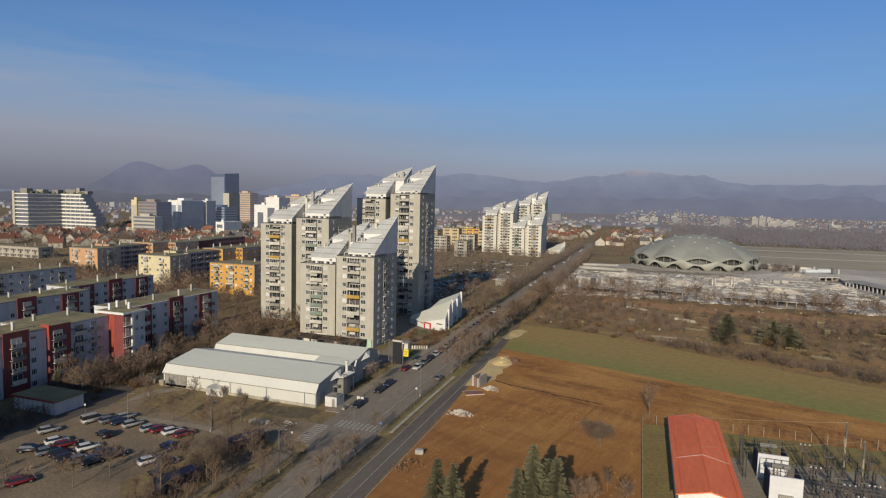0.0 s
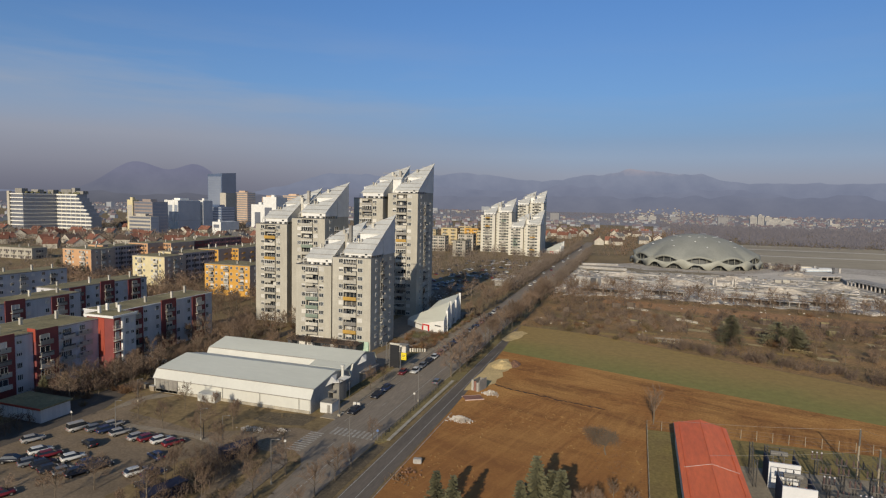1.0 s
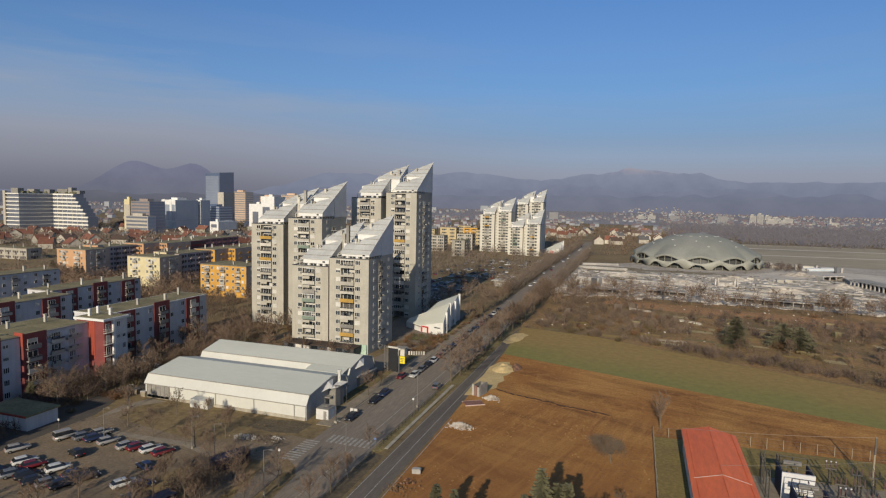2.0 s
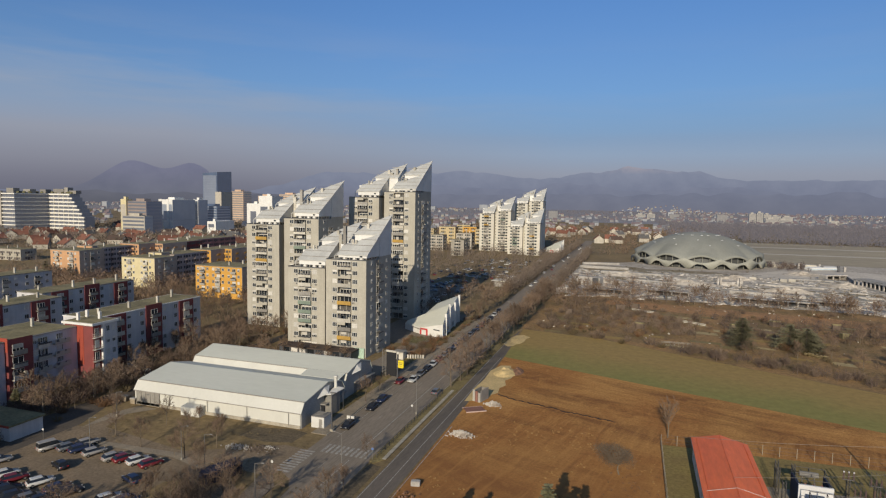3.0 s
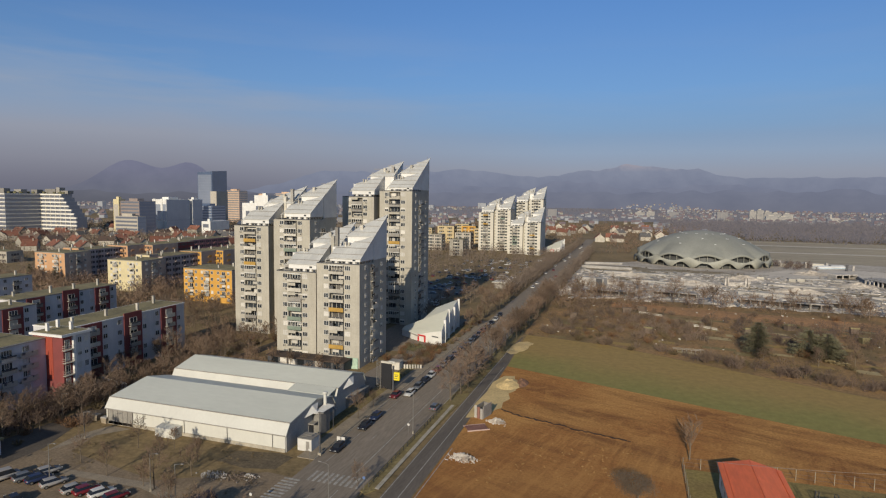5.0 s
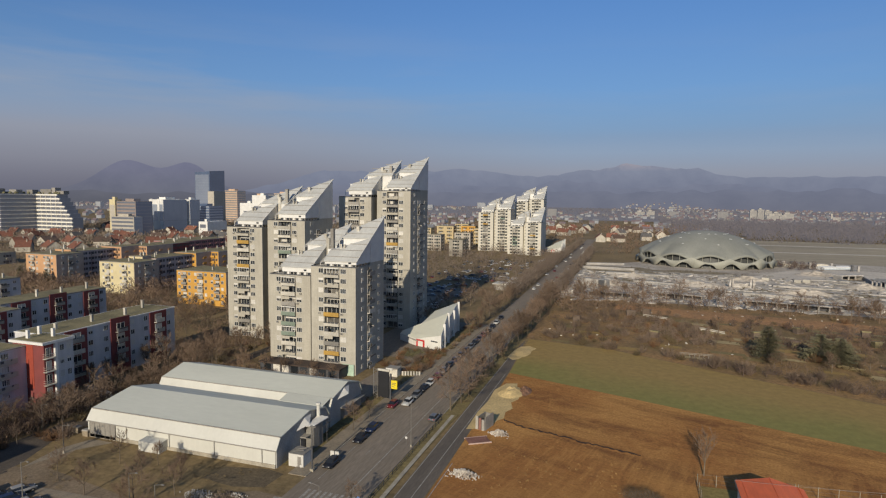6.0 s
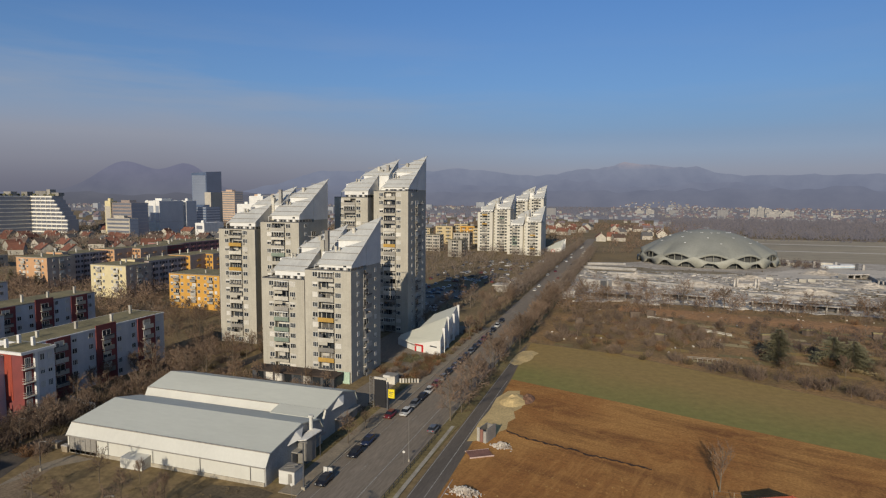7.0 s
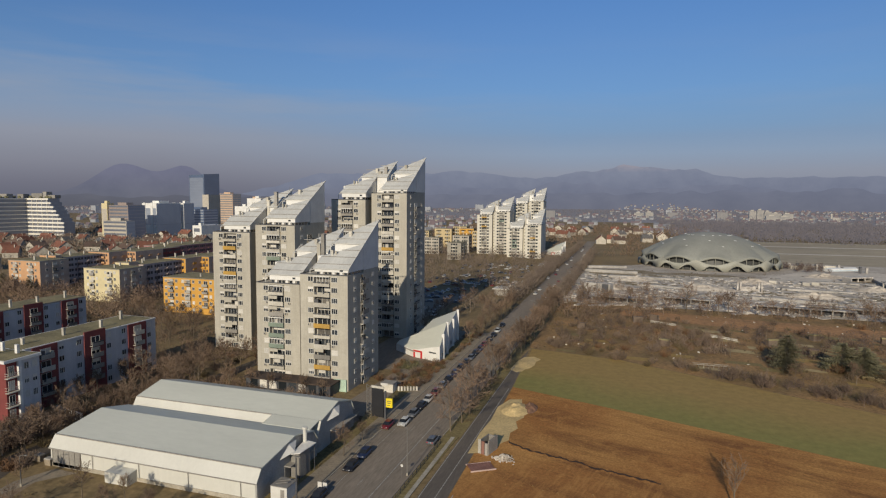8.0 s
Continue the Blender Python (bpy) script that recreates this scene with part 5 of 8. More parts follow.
for k in range(22):
    car(rng.choice(("white", "silver", "black", "red", "white")), rng.choice((-63.0, -52.5, -60.5, -54.5)) , 345 + k * 17 + rng.uniform(-4, 4), 0, "on the far street", group="cars on the far street", near=False)


# ---- arena with a shell roof ----
SHELL = material("grey_green_shell_roof", (0.262, 0.262, 0.224), (0.22, 0.22, 0.187), rough=0.75, scale=0.05, fine=0.8, grain=0.12, spec=0.2)
BAND = material("pale_green_rim", (0.335, 0.325, 0.265), (0.28, 0.275, 0.225), rough=0.6, scale=0.1)
ARENA_GLASS = material("arena_glazing", (0.075, 0.075, 0.068), rough=0.5, spec=0.25)
SKYLIGHT = material("white_skylight", (0.72, 0.72, 0.68), rough=0.4)
arena = thing("sports_arena", "round sports arena with a grey-green shell roof and arched rim", "arena", at=(44.8, 560, 0))
N, RA = 168, 50.0


def wave(a, n, ph=0.0):
    return abs(math.cos(a * n / 2 + ph))


def shell_z(r):
    return 26.2 - 17.6 * (r / RA) ** 2.0


bm = bmesh.new()
rows = []
for i, fr in enumerate((0.02, 0.15, 0.3, 0.45, 0.6, 0.72, 0.82, 0.9, 0.96, 1.0)):
    ring = []
    for k in range(N):
        a = 2 * math.pi * k / N
        r = fr * RA
        scallop = (fr ** 7) * (4.2 * wave(a, 12) - 2.8)
        ring.append(bm.verts.new((r * math.cos(a), r * math.sin(a), shell_z(r) + scallop)))
    rows.append(ring)
bm.faces.new(rows[0])
for p, q in zip(rows, rows[1:]):
    for k in range(N):
        bm.faces.new([p[k], q[k], q[(k + 1) % N], p[(k + 1) % N]])
lip = [bm.verts.new((v.co.x * 0.985, v.co.y * 0.985, v.co.z - 0.9)) for v in rows[-1]]
for k in range(N):
    bm.faces.new([rows[-1][k], lip[k], lip[(k + 1) % N], rows[-1][(k + 1) % N]])
for f in bm.faces:
    f.smooth = True
part("roof_shell", bm, SHELL, arena)
bm = bmesh.new()
top_ring, low_ring, in_ring = [], [], []
for k in range(N):
    a = 2 * math.pi * k / N
    zt = 8.0 - 3.2 * wave(a, 12)
    zl = 0.2 + 4.2 * max(0.0, wave(a, 20, 0.4) * 1.5 - 0.5)
    top_ring.append(bm.verts.new((1.0 * RA * math.cos(a), 1.0 * RA * math.sin(a), zt)))
    low_ring.append(bm.verts.new((1.05 * RA * math.cos(a), 1.05 * RA * math.sin(a), min(zl, zt - 1.2))))
    in_ring.append(bm.verts.new((1.02 * RA * math.cos(a), 1.02 * RA * math.sin(a), min(zl, zt - 1.2) + 0.3)))
for p, q in ((low_ring, top_ring), (in_ring, low_ring)):
    for k in range(N):
        bm.faces.new([p[k], p[(k + 1) % N], q[(k + 1) % N], q[k]]).smooth = True
part("rim_band", bm, BAND, arena, "pale arched rim below the roof shell")
bm = bmesh.new()
tube(bm, (0, 0, 0), (0, 0, 10.4), RA * 0.955, RA * 0.90, 84)
part("glazing", bm, ARENA_GLASS, arena, "dark recessed glazing under the arches")
for k in range(56):      # glazing bars in the arches
    a = 2 * math.pi * k / 56
    bm = bmesh.new()
    tube(bm, (0, 0, 0.2), (0, 0, 9.0), 0.22, 0.22, 4)
    if k == 0:
        bar = mesh_of("mullion", bm, BAND)
    else:
        bm.free()
    piece("mullion", bar, arena, RA * 0.968 * math.cos(a), RA * 0.968 * math.sin(a), 0)
rng = random.Random(9)
bm = bmesh.new()
box(bm, -0.9, 0.9, -0.6, 0.6, -0.1, 0.25)
lightbox = mesh_of("skylight", bm, SKYLIGHT)
for k in range(16):      # uneven ring of roof lights round the crown
    a = 2 * math.pi * (k + rng.uniform(-0.3, 0.3)) / 16
    piece("skylight", lightbox, arena, 0.34 * RA * math.cos(a), 0.34 * RA * math.sin(a), shell_z(0.34 * RA) - 0.05, math.degrees(a) + 90).scale = (rng.uniform(0.8, 2.4), rng.uniform(0.5, 1.1), 0.7)
for k in range(18):
    a, fr = 2 * math.pi * k / 18 + (0.1 if k % 2 else 0), 0.55 if k % 2 else 0.72
    piece("skylight", lightbox, arena, fr * RA * math.cos(a), fr * RA * math.sin(a), shell_z(fr * RA), math.degrees(a))

# building site round the arena
CREAM_DUST = material("pale_site_dust", (0.60, 0.53, 0.43), (0.49, 0.43, 0.345), rough=0.95, scale=0.06, fine=0.6, grain=0.25, place="World")
DARK_PATCH = material("site_grass", (0.22, 0.175, 0.10), (0.30, 0.24, 0.16), rough=0.95, scale=0.12, fine=0.8, grain=0.4, place="World")
SITE = material("raw_concrete", (0.43, 0.40, 0.355), (0.30, 0.28, 0.248), rough=0.95, scale=0.15, fine=1.2, grain=0.3)
STONE = material("broken_concrete", (0.62, 0.575, 0.505), (0.30, 0.265, 0.225), rough=0.95, scale=0.5, grain=0.3)


def low_wall(label, x0, y0, x1, y1, h, w):
    d2 = Vector((x1 - x0, y1 - y0, 0))
    bm = bmesh.new()
    box(bm, -d2.length / 2, d2.length / 2, -w / 2, w / 2, 0, h)
    bmesh.ops.bevel(bm, geom=list(bm.edges), offset=0.08, segments=1, affect="EDGES")
    o = solo("concrete_wall", bm, SITE, label, "wall", group="site walls")
    o.matrix_basis = pose((x0 + x1) / 2, (y0 + y1) / 2, 0, 0, 0, math.degrees(math.atan2(d2.y, d2.x)))


CW = "raw concrete retaining wall on the building site"
for w in ((-36, 391, -22, 386, 4.5, 5.0), (-44, 478, -8, 474, 2.0, 2.0), (-26, 452, 14, 448, 1.6, 4.0), (-8, 418, 22, 409, 1.2, 3.0), (48, 386, 84, 378, 1.6, 2.5), (-44, 505, -16, 512, 1.6, 3.0), (70, 428, 104, 424, 1.2, 4.0),
          (98, 470, 136, 466, 0.8, 3.0), (112, 392, 140, 384, 1.4, 3.0), (24, 436, 38, 418, 1.2, 2.0)):
    low_wall(CW, *w)
# long open colonnade of the sunken car park
col = thing("colonnade", "low concrete colonnade beside the sunken site road", "colonnade", at=(129.5, 459, 0), turn=14)
bm = bmesh.new()
box(bm, -1.0, 10, -80, 0, 3.4, 3.9)
box(bm, 1.5, 9.6, -79.6, -0.4, 3.9, 4.2)
part("deck", bm, SITE, col)
# dark sheet behind the columns stands in for shade under the deck
bm = bmesh.new()
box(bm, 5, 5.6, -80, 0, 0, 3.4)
part("shade_back", bm, DARK_WALL, col)
bm = bmesh.new()
box(bm, -0.28, 0.28, -0.5, 0.5, 0, 3.4)
post = mesh_of("column", bm, STONE)
for k in range(20):
    piece("column", post, col, -0.5, -1.5 - 4.0 * k, 0)
# the underpass ends in a dark wall that paints its inner shade
under = thing("underpass", "concrete mouth of the unfinished underpass", "underpass", at=(125.5, 483, 0), turn=28)
for nm, bx, m in (("roof_slab", (-8, 8, -2, 6, 2.6, 3.2), STONE), ("side_wall", (-8, -7.2, -1.5, 5.5, 0, 2.6), SITE), ("side_wall", (7.2, 8, -1.5, 5.5, 0, 2.6), SITE), ("shade_back", (-7.2, 7.2, 4.5, 5, 0, 2.6), DARK_WALL),
                  ("pillar", (-2.6, -2.0, -1.2, -0.6, 0, 2.6), STONE), ("pillar", (2.4, 3.0, -1.2, -0.6, 0, 2.6), STONE)):
    bm = bmesh.new()
    box(bm, *bx)
    part(nm, bm, m, under)
low_wall(CW, 133.5, 486, 130.6, 460, 2.2, 0.8)
low_wall(CW, 117.5, 478, 128.5, 440, 0.9, 1.4)
low_wall(CW, 128.5, 440, 138, 402, 0.9, 1.4)
sheet("site_road", [(119, 479), (132, 486), (131, 456), (141, 412), (137, 404), (128, 442)], 0.075, ASPHALT, "grey site road sloping to the underpass")
tent = thing("marquee", "long white marquee beside the arena", "tent", at=(133.5, 549, 0), turn=28)
bm = bmesh.new()
extrude_x(bm, [(-2.5, 0), (2.5, 0), (2.5, 1.7), (0, 2.6), (-2.5, 1.7)], -12.5, 12.5)
part("cover", bm, SKYLIGHT, tent)
bm = bmesh.new()
box(bm, -12.4, 12.4, -2.58, -2.503, 0.2, 0.8)
part("skirt", bm, material("pale_blue_sheet", (0.42, 0.52, 0.58), rough=0.6), tent, "pale blue skirt")
# white site sheds and machines
for x, y, w, dp, h in ((104, 552, 7, 3, 2.4), (116, 556, 12, 3, 2.2), (130, 562, 8, 3, 2.4), (88, 452, 4, 2.4, 2.0), (94, 455, 4, 2.4, 2.0), (71, 455, 4, 2.4, 2.0)):
    t = thing("site_hut", "pale site hut on the building ground", "hut", at=(x, y, 0), group="site huts", turn=rng.uniform(-20, 20))
    bm = bmesh.new()
    box(bm, -w / 2, w / 2, -dp / 2, dp / 2, 0, h)
    part("wall", bm, SITE if h > 4 else PALE_PANEL, t)
    bm = bmesh.new()
    box(bm, -w / 2 - 0.15, w / 2 + 0.15, -dp / 2 - 0.15, dp / 2 + 0.15, h, h + 0.2)
    part("roof", bm, SITE, t)
for k in range(9):
    x, y, hh = rng.uniform(90, 150), rng.uniform(534, 560), rng.uniform(2.5, 4.5)
    bm = bmesh.new()
    box(bm, -0.7, 0.7, -0.7, 0.7, 0, hh)
    box(bm, -0.9, 0.9, -0.9, 0.9, hh, hh + 0.3)
    solo("site_pillar", bm, rng.choice((SITE, DARK_WALL)), "unfinished concrete pillar on the building site", "pillar", at=(x, y, 0), group="unfinished pillars")
woods(scatter(26, 86, 122, 524, 562, 2.5, [(0, 97, 500, 600)]), "dark trees beside the arena", 0.6, DARK_TWIG, seed=41)


def heap_mesh(name, seed, n, spread_x, spread_y, height, size, mats):
    """Broken lumps piled over one another."""
    r = random.Random(seed)
    v, f = [], []
    for k in range(n):
        x, y = r.gauss(0, spread_x), r.gauss(0, spread_y)
        z = max(0.0, height * (1 - (x / spread_x / 2.2) ** 2 - (y / spread_y / 2.2) ** 2)) * r.random()
        s = size * r.uniform(0.4, 1.3)
        m = Euler((r.uniform(0, 3), r.uniform(0, 3), r.uniform(0, 3))).to_matrix()
        b = len(v)
        v += [Vector((x, y, z + s * 0.3)) + m @ Vector((sx * s * r.uniform(0.5, 1), sy * s * r.uniform(0.4, 0.8), sz * s * 0.4)) for sx in (-1, 1) for sy in (-1, 1) for sz in (-1, 1)]
        f += [tuple(b + i for i in q) for q in ((0, 1, 3, 2), (4, 6, 7, 5), (0, 4, 5, 1), (2, 3, 7, 6), (0, 2, 6, 4), (1, 5, 7, 3))]
    return raw_mesh(name, v, f, mats)


def strewn(name, seed, n, x0, x1, y0, y1, size, mat, label, flat=0.35, hole=None):
    r = random.Random(seed)
    v, f = [], []
    for k in range(n):
        x, y = r.uniform(x0, x1), r.uniform(y0, y1)
        if hole and (x - hole[0]) ** 2 + (y - hole[1]) ** 2 < hole[2] ** 2:
            continue
        s = size * r.uniform(0.3, 1.4)
        lx, ly, lz = s * r.uniform(0.5, 2.2), s * r.uniform(0.3, 0.8), s * flat * r.uniform(0.4, 1.2)
        ang = r.uniform(0, 3.14)
        ca, sa = math.cos(ang), math.sin(ang)
        b = len(v)
        v += [(x + sx * lx * ca - sy * ly * sa, y + sx * lx * sa + sy * ly * ca, z) for sx in (-1, 1) for sy in (-1, 1) for z in (0, lz * r.uniform(0.7, 1.3))]
        f += [tuple(b + i for i in q) for q in ((0, 1, 3, 2), (4, 6, 7, 5), (0, 4, 5, 1), (2, 3, 7, 6), (1, 5, 7, 3))]
    return tagged(new(name, raw_mesh(name, v, f, mat)), label, kind="stuff")


strewn("rubble", 31, 1000, -44, 150, 350, 470, 1.2, STONE, "pale broken concrete strewn over the building site", hole=(44.8, 557, 50))
strewn("rubble", 32, 700, -44, 160, 345, 480, 1.4, GREY_PANEL, "dark debris strewn over the building site", hole=(44.8, 557, 50))
strewn("rubble", 33, 240, -44, 190, 338, 368, 2.2, STONE, "pale slabs lying along the edge of the building site")


thicket(260, -44, 150, 352, 500, "dry weeds and scrub on the building site", 1.6, OLIVE, 99, [(-10, 100, 500, 620)], 0.14)
sheet("bare_ground", [(64, 470), (150, 455), (190, 520), (150, 545), (104, 530), (86, 505)], 0.06, CREAM_DUST, "smooth pale dusty ground beside the arena")
sheet("bare_ground", [(-40, 455), (-6, 448), (20, 470), (-4, 500), (-40, 500)], 0.065, DARK_PATCH, "dark grassy patch on the building site")
sheet("bare_ground", [(-4, 486), (30, 474), (60, 480), (52, 490), (20, 494)], 0.06, DARK_PATCH, "dark grassy patch on the building site")
sheet("bare_ground", [(-20, 420), (60, 402), (130, 398), (130, 410), (60, 418), (-20, 434)], 0.06, DARK_PATCH, "dark grassy patch on the building site")
t = thing("unfinished_gateway", "pairs of pale concrete pillars joined by low walls", "gateway", at=(51.5, 415, 0), turn=12)
for x in (-6.6, -5.0, 4.8, 6.4):
    bm = bmesh.new()
    box(bm, x - 0.45, x + 0.45, -0.5, 0.5, 0, 5.2)
    part("pillar", bm, STONE, t)
for k in range(2):
    bm = bmesh.new()
    box(bm, -4.5, 4.3, -0.3 + 2.5 * k, 0.3 + 2.5 * k, 0, 1.4 + 0.8 * k)
    part("low_wall", bm, STONE, t)
bm = bmesh.new()
box(bm, -5, 5, -0.3, 0.2, 0.4, 4.4)
o = solo("dark_screen", bm, DARK_WALL, "dark screen standing before the retaining wall", "screen")
o.matrix_basis = pose(-25.5, 383.6, 0, 0, 0, -20) @ Matrix.Diagonal((0.35, 1, 1, 1))


# unfinished concrete frames along the site's edge
for x, y, n in ((-30, 352, 6), (44, 350, 9), (66, 356, 8), (4, 360, 5)):
    t = thing("concrete_frame", "low unfinished concrete frame on posts", "frame", at=(x, y, 0), turn=-8 + rng.uniform(-5, 5), group="unfinished frames")
    bm = bmesh.new()
    box(bm, -0.5, 4.2 * n + 0.5, -1.6, 2.2, 2.5, 2.9)
    part("slab", bm, SITE, t)
    # dark backing added to give the shade below the slab
    bm = bmesh.new()
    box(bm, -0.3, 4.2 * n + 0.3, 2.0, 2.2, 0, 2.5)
    part("shade_back", bm, DARK_WALL, t)
    bm = bmesh.new()
    box(bm, -0.22, 0.22, -1.4, -1.0, 0, 2.5)
    me = mesh_of("post", bm, SITE)
    for k in range(n + 1):
        piece("post", me, t, 4.2 * k, 0, 0)
mound_spots = [(-20, 400, 14, 6), (30, 412, 20, 7), (80, 400, 18, 6), (120, 440, 16, 8), (-10, 440, 16, 7), (60, 452, 14, 6), (110, 500, 14, 8)]
for k, (x, y, rx, ry) in enumerate(mound_spots):
    bm = bmesh.new()
    bmesh.ops.create_grid(bm, x_segments=20, y_segments=14, size=1.0)
    for v in bm.verts:
        z = max(0.0, 1 - v.co.length) * (1.3 + noise.noise(Vector((v.co.x * 4, v.co.y * 4, k))))
        v.co = Vector((v.co.x * rx, v.co.y * ry, z * 2.2 - 0.05))
    o = solo("earth_bank", bm, RUBBLE, "long bank of dug earth on the building site", "bank", at=(x, y, 0.02), group="earth banks")


# ---- streets: markings, kerbs, posts ----
def stripe(x0, x1, y0, y1, z=0.05):
    bm = bmesh.new()
    box(bm, x0, x1, y0, y1, z - 0.015, z)
    return bm


marks = tagged(new("road_marking"), "white painted lines on the asphalt", kind="structure")
for x0, x1, y0, y1 in ((-52.2, -52.0, 124, 420), (-52.2, -52.0, 60, 117), (-44.3, -44.15, 40, 222), (-38.95, -38.8, 40, 140), (-41.6, -41.45, 40, 200), (-59.5, -59.4, 126, 200)):
    part("line", stripe(x0, x1, y0, y1, 0.06), PAINT, marks)
bm = bmesh.new()
box(bm, -0.26, 0.26, -1.9, 1.9, 0, 0.012)
zebra = mesh_of("zebra_bar", bm, PAINT)
for k in range(10):
    piece("zebra_bar", zebra, marks, -58.9 + k * 1.05, 120.4, 0.045)
bm = bmesh.new()
box(bm, -1.6, 1.6, -0.26, 0.26, 0, 0.012)
zebra2 = mesh_of("zebra_bar", bm, PAINT)
for k in range(10):
    piece("zebra_bar", zebra2, marks, -61.6, 108.9 + k * 1.0, 0.045)
for k in range(14):
    part("line", stripe(-55.9, -55.8, 60 + 26 * k, 63 + 26 * k, 0.06), PAINT, marks)

WORN_PAVING = material("worn_dark_paving", (0.21, 0.17, 0.125), (0.14, 0.112, 0.082), rough=0.95, scale=0.35, fine=2.5, grain=0.4, place="World")
KERBSTONE = material("kerb_concrete", (0.42, 0.375, 0.29), (0.30, 0.265, 0.20), rough=0.9, scale=0.6, place="World")


def kerb(name, pts, z, mat, label):
    return sheet(name, pts, z, mat, label, thick=z + 0.05)


kerb("pavement", [(-65.6, 126), (-62.0, 126), (-62.0, 262), (-65.6, 262)], 0.14, PAVING, "trodden pale pavement beside the street")
kerb("pavement", [(-61.2, 40), (-58.4, 40), (-58.6, 92), (-59.2, 103), (-62.0, 107), (-64.0, 105.5), (-61.6, 92)], 0.1, WORN_PAVING, "trodden pale pavement beside the street")
sheet("verge", [(-69.5, 129), (-65.6, 129), (-65.6, 262), (-69.0, 262)], 0.05, VERGE, "dry yellowish grass verge")
sheet("verge", [(-48.2, 164), (-44.6, 164), (-44.4, 228), (-44, 400), (-50, 400), (-48.2, 260)], 0.05, VERGE, "dry yellowish grass verge")
sheet("lawn", [(-108, 113.5), (-84, 109.5), (-66, 119.5), (-66, 126.5), (-68, 126.7), (-104, 126.5), (-110, 121)], 0.035, EARTH, "bare brown winter lawn")
sheet("lawn", [(-76, 100.5), (-66, 90), (-66, 78), (-72, 74), (-80, 82), (-78, 98)], 0.03, EARTH, "bare brown winter lawn")
sheet("path", [(-103, 107.6), (-84, 108.5), (-70, 104), (-70, 102.6), (-84, 106.5), (-103, 105.8)], 0.045, PAVING, "pale footpath across the lawn")
sheet("footpath", [(-112.5, 111.4), (-110, 121), (-106, 126), (-111.5, 126), (-113.8, 120)], 0.03, PAVING, "pale paved forecourt of the hall")
# dark asphalt, deepened and spread wider to paint the shade on the lane
SHADED_ASPHALT = material("dark_asphalt_with_shade", (0.115, 0.094, 0.072), (0.085, 0.07, 0.054), rough=0.9, scale=0.2, fine=2.5, grain=0.3, place="World")
sheet("lane", [(-126, 20), (-116, 60), (-114, 100), (-114.2, 113), (-119, 125), (-118.4, 150), (-118, 212), (-122, 212), (-124, 150), (-125.5, 110)], 0.025, SHADED_ASPHALT, "narrow dark asphalt lane between the houses, shade painted in")
sheet("yard", [(-135, 258), (-95, 268), (-94, 350), (-136, 350)], 0.03, ASPHALT, "asphalt car park behind the towers")
sheet("yard", [(-94, 206), (-66, 206), (-66, 262), (-94, 268)], 0.028, ASPHALT, "asphalt forecourt below the towers")
DARK_VERGE = material("dark_brown_verge", (0.145, 0.11, 0.065), (0.10, 0.078, 0.048), rough=0.95, scale=0.25, fine=1.8, grain=0.4, place="World")
sheet("verge", [(-48.1, 40), (-44.7, 40), (-45.2, 116.5), (-47.6, 117), (-48.1, 112)], 0.045, DARK_VERGE, "dark brown earth between street and lane")
# kerbed island between the street and the new lane
kerb("kerb_island", [(-48.4, 118.0), (-47.2, 117.2), (-46.2, 119), (-45.0, 164), (-48.2, 164)], 0.15, VERGE, "raised traffic island with trodden earth")
bm = bmesh.new()
box(bm, -46.4, -45.6, 119.4, 163.5, 0.1, 0.24)
bmesh.ops.bevel(bm, geom=list(bm.edges), offset=0.04, segments=1, affect="EDGES")
solo("kerb", bm, KERBSTONE, "pale concrete kerb along the island", kind="structure")
for x in (-62.0, -48.25):
    bm = bmesh.new()
    box(bm, x - 0.08, x + 0.08, 126 if x < -55 else 164, 262, 0, 0.19)
    solo("kerb", bm, KERBSTONE, "pale concrete kerb along the street", kind="structure")

# rail on the island
rail = thing("guard_rail", "low dark metal guard rail on the traffic island", "guard rail", at=(-47.5, 119.5, 0.15))
bm = bmesh.new()
tube(bm, (0, 0, 0), (0, 0, 1.0), 0.06, 0.06, 5)
stake = mesh_of("post", bm, DARK_WALL)
for k in range(21):
    piece("post", stake, rail, 0, 2.0 * k, 0)
for z in (0.5, 1.0):
    bm = bmesh.new()
    tube(bm, (0, 0, z), (0, 40, z), 0.06, 0.06, 5)
    part("rail", bm, DARK_WALL, rail)


def street_lamp(x, y, h=9.0, side=1, label="tall grey street lamp on a steel pole"):
    t = thing("street_lamp", label, "street lamp", at=(x, y, 0.02), group="street lamps")
    bm = bmesh.new()
    tube(bm, (0, 0, 0), (0, 0, h), 0.10, 0.05, 7)
    part("pole", bm, METAL, t)
    bm = bmesh.new()
    tube(bm, (0, 0, h - 0.05), (1.3 * side, 0, h + 0.25), 0.04, 0.035, 5)
    part("arm", bm, METAL, t)
    bm = bmesh.new()
    tapered(bm, 0.16, -0.14, 0.14, 0, 0.10, -0.08, 0.08, 0.16)
    lm = piece("lamp_head", mesh_of("lamp_head", bm, METAL), t, 1.5 * side, 0, h + 0.2)
    lm.scale = (1.8, 0.8, 0.8)
    bm = bmesh.new()
    tube(bm, (0, 0, 0), (0, 0, 0.5), 0.2, 0.16, 7)
    part("base", bm, KERBSTONE, t)


for y in (144.3, 108, 180, 216, 252, 288):
    street_lamp(-48.9, y, 9.0, -1)
for x, y, h in ((-100.9, 103.5, 6.5), (-110.9, 119.1, 5.5), (-81.5, 106.2, 6.5), (-126.5, 127, 5.0), (-74.8, 104.5, 6.5), (-57.2, 95.0, 8.0)):
    street_lamp(x, y, h, 1, "slim grey lamp post beside the car park")


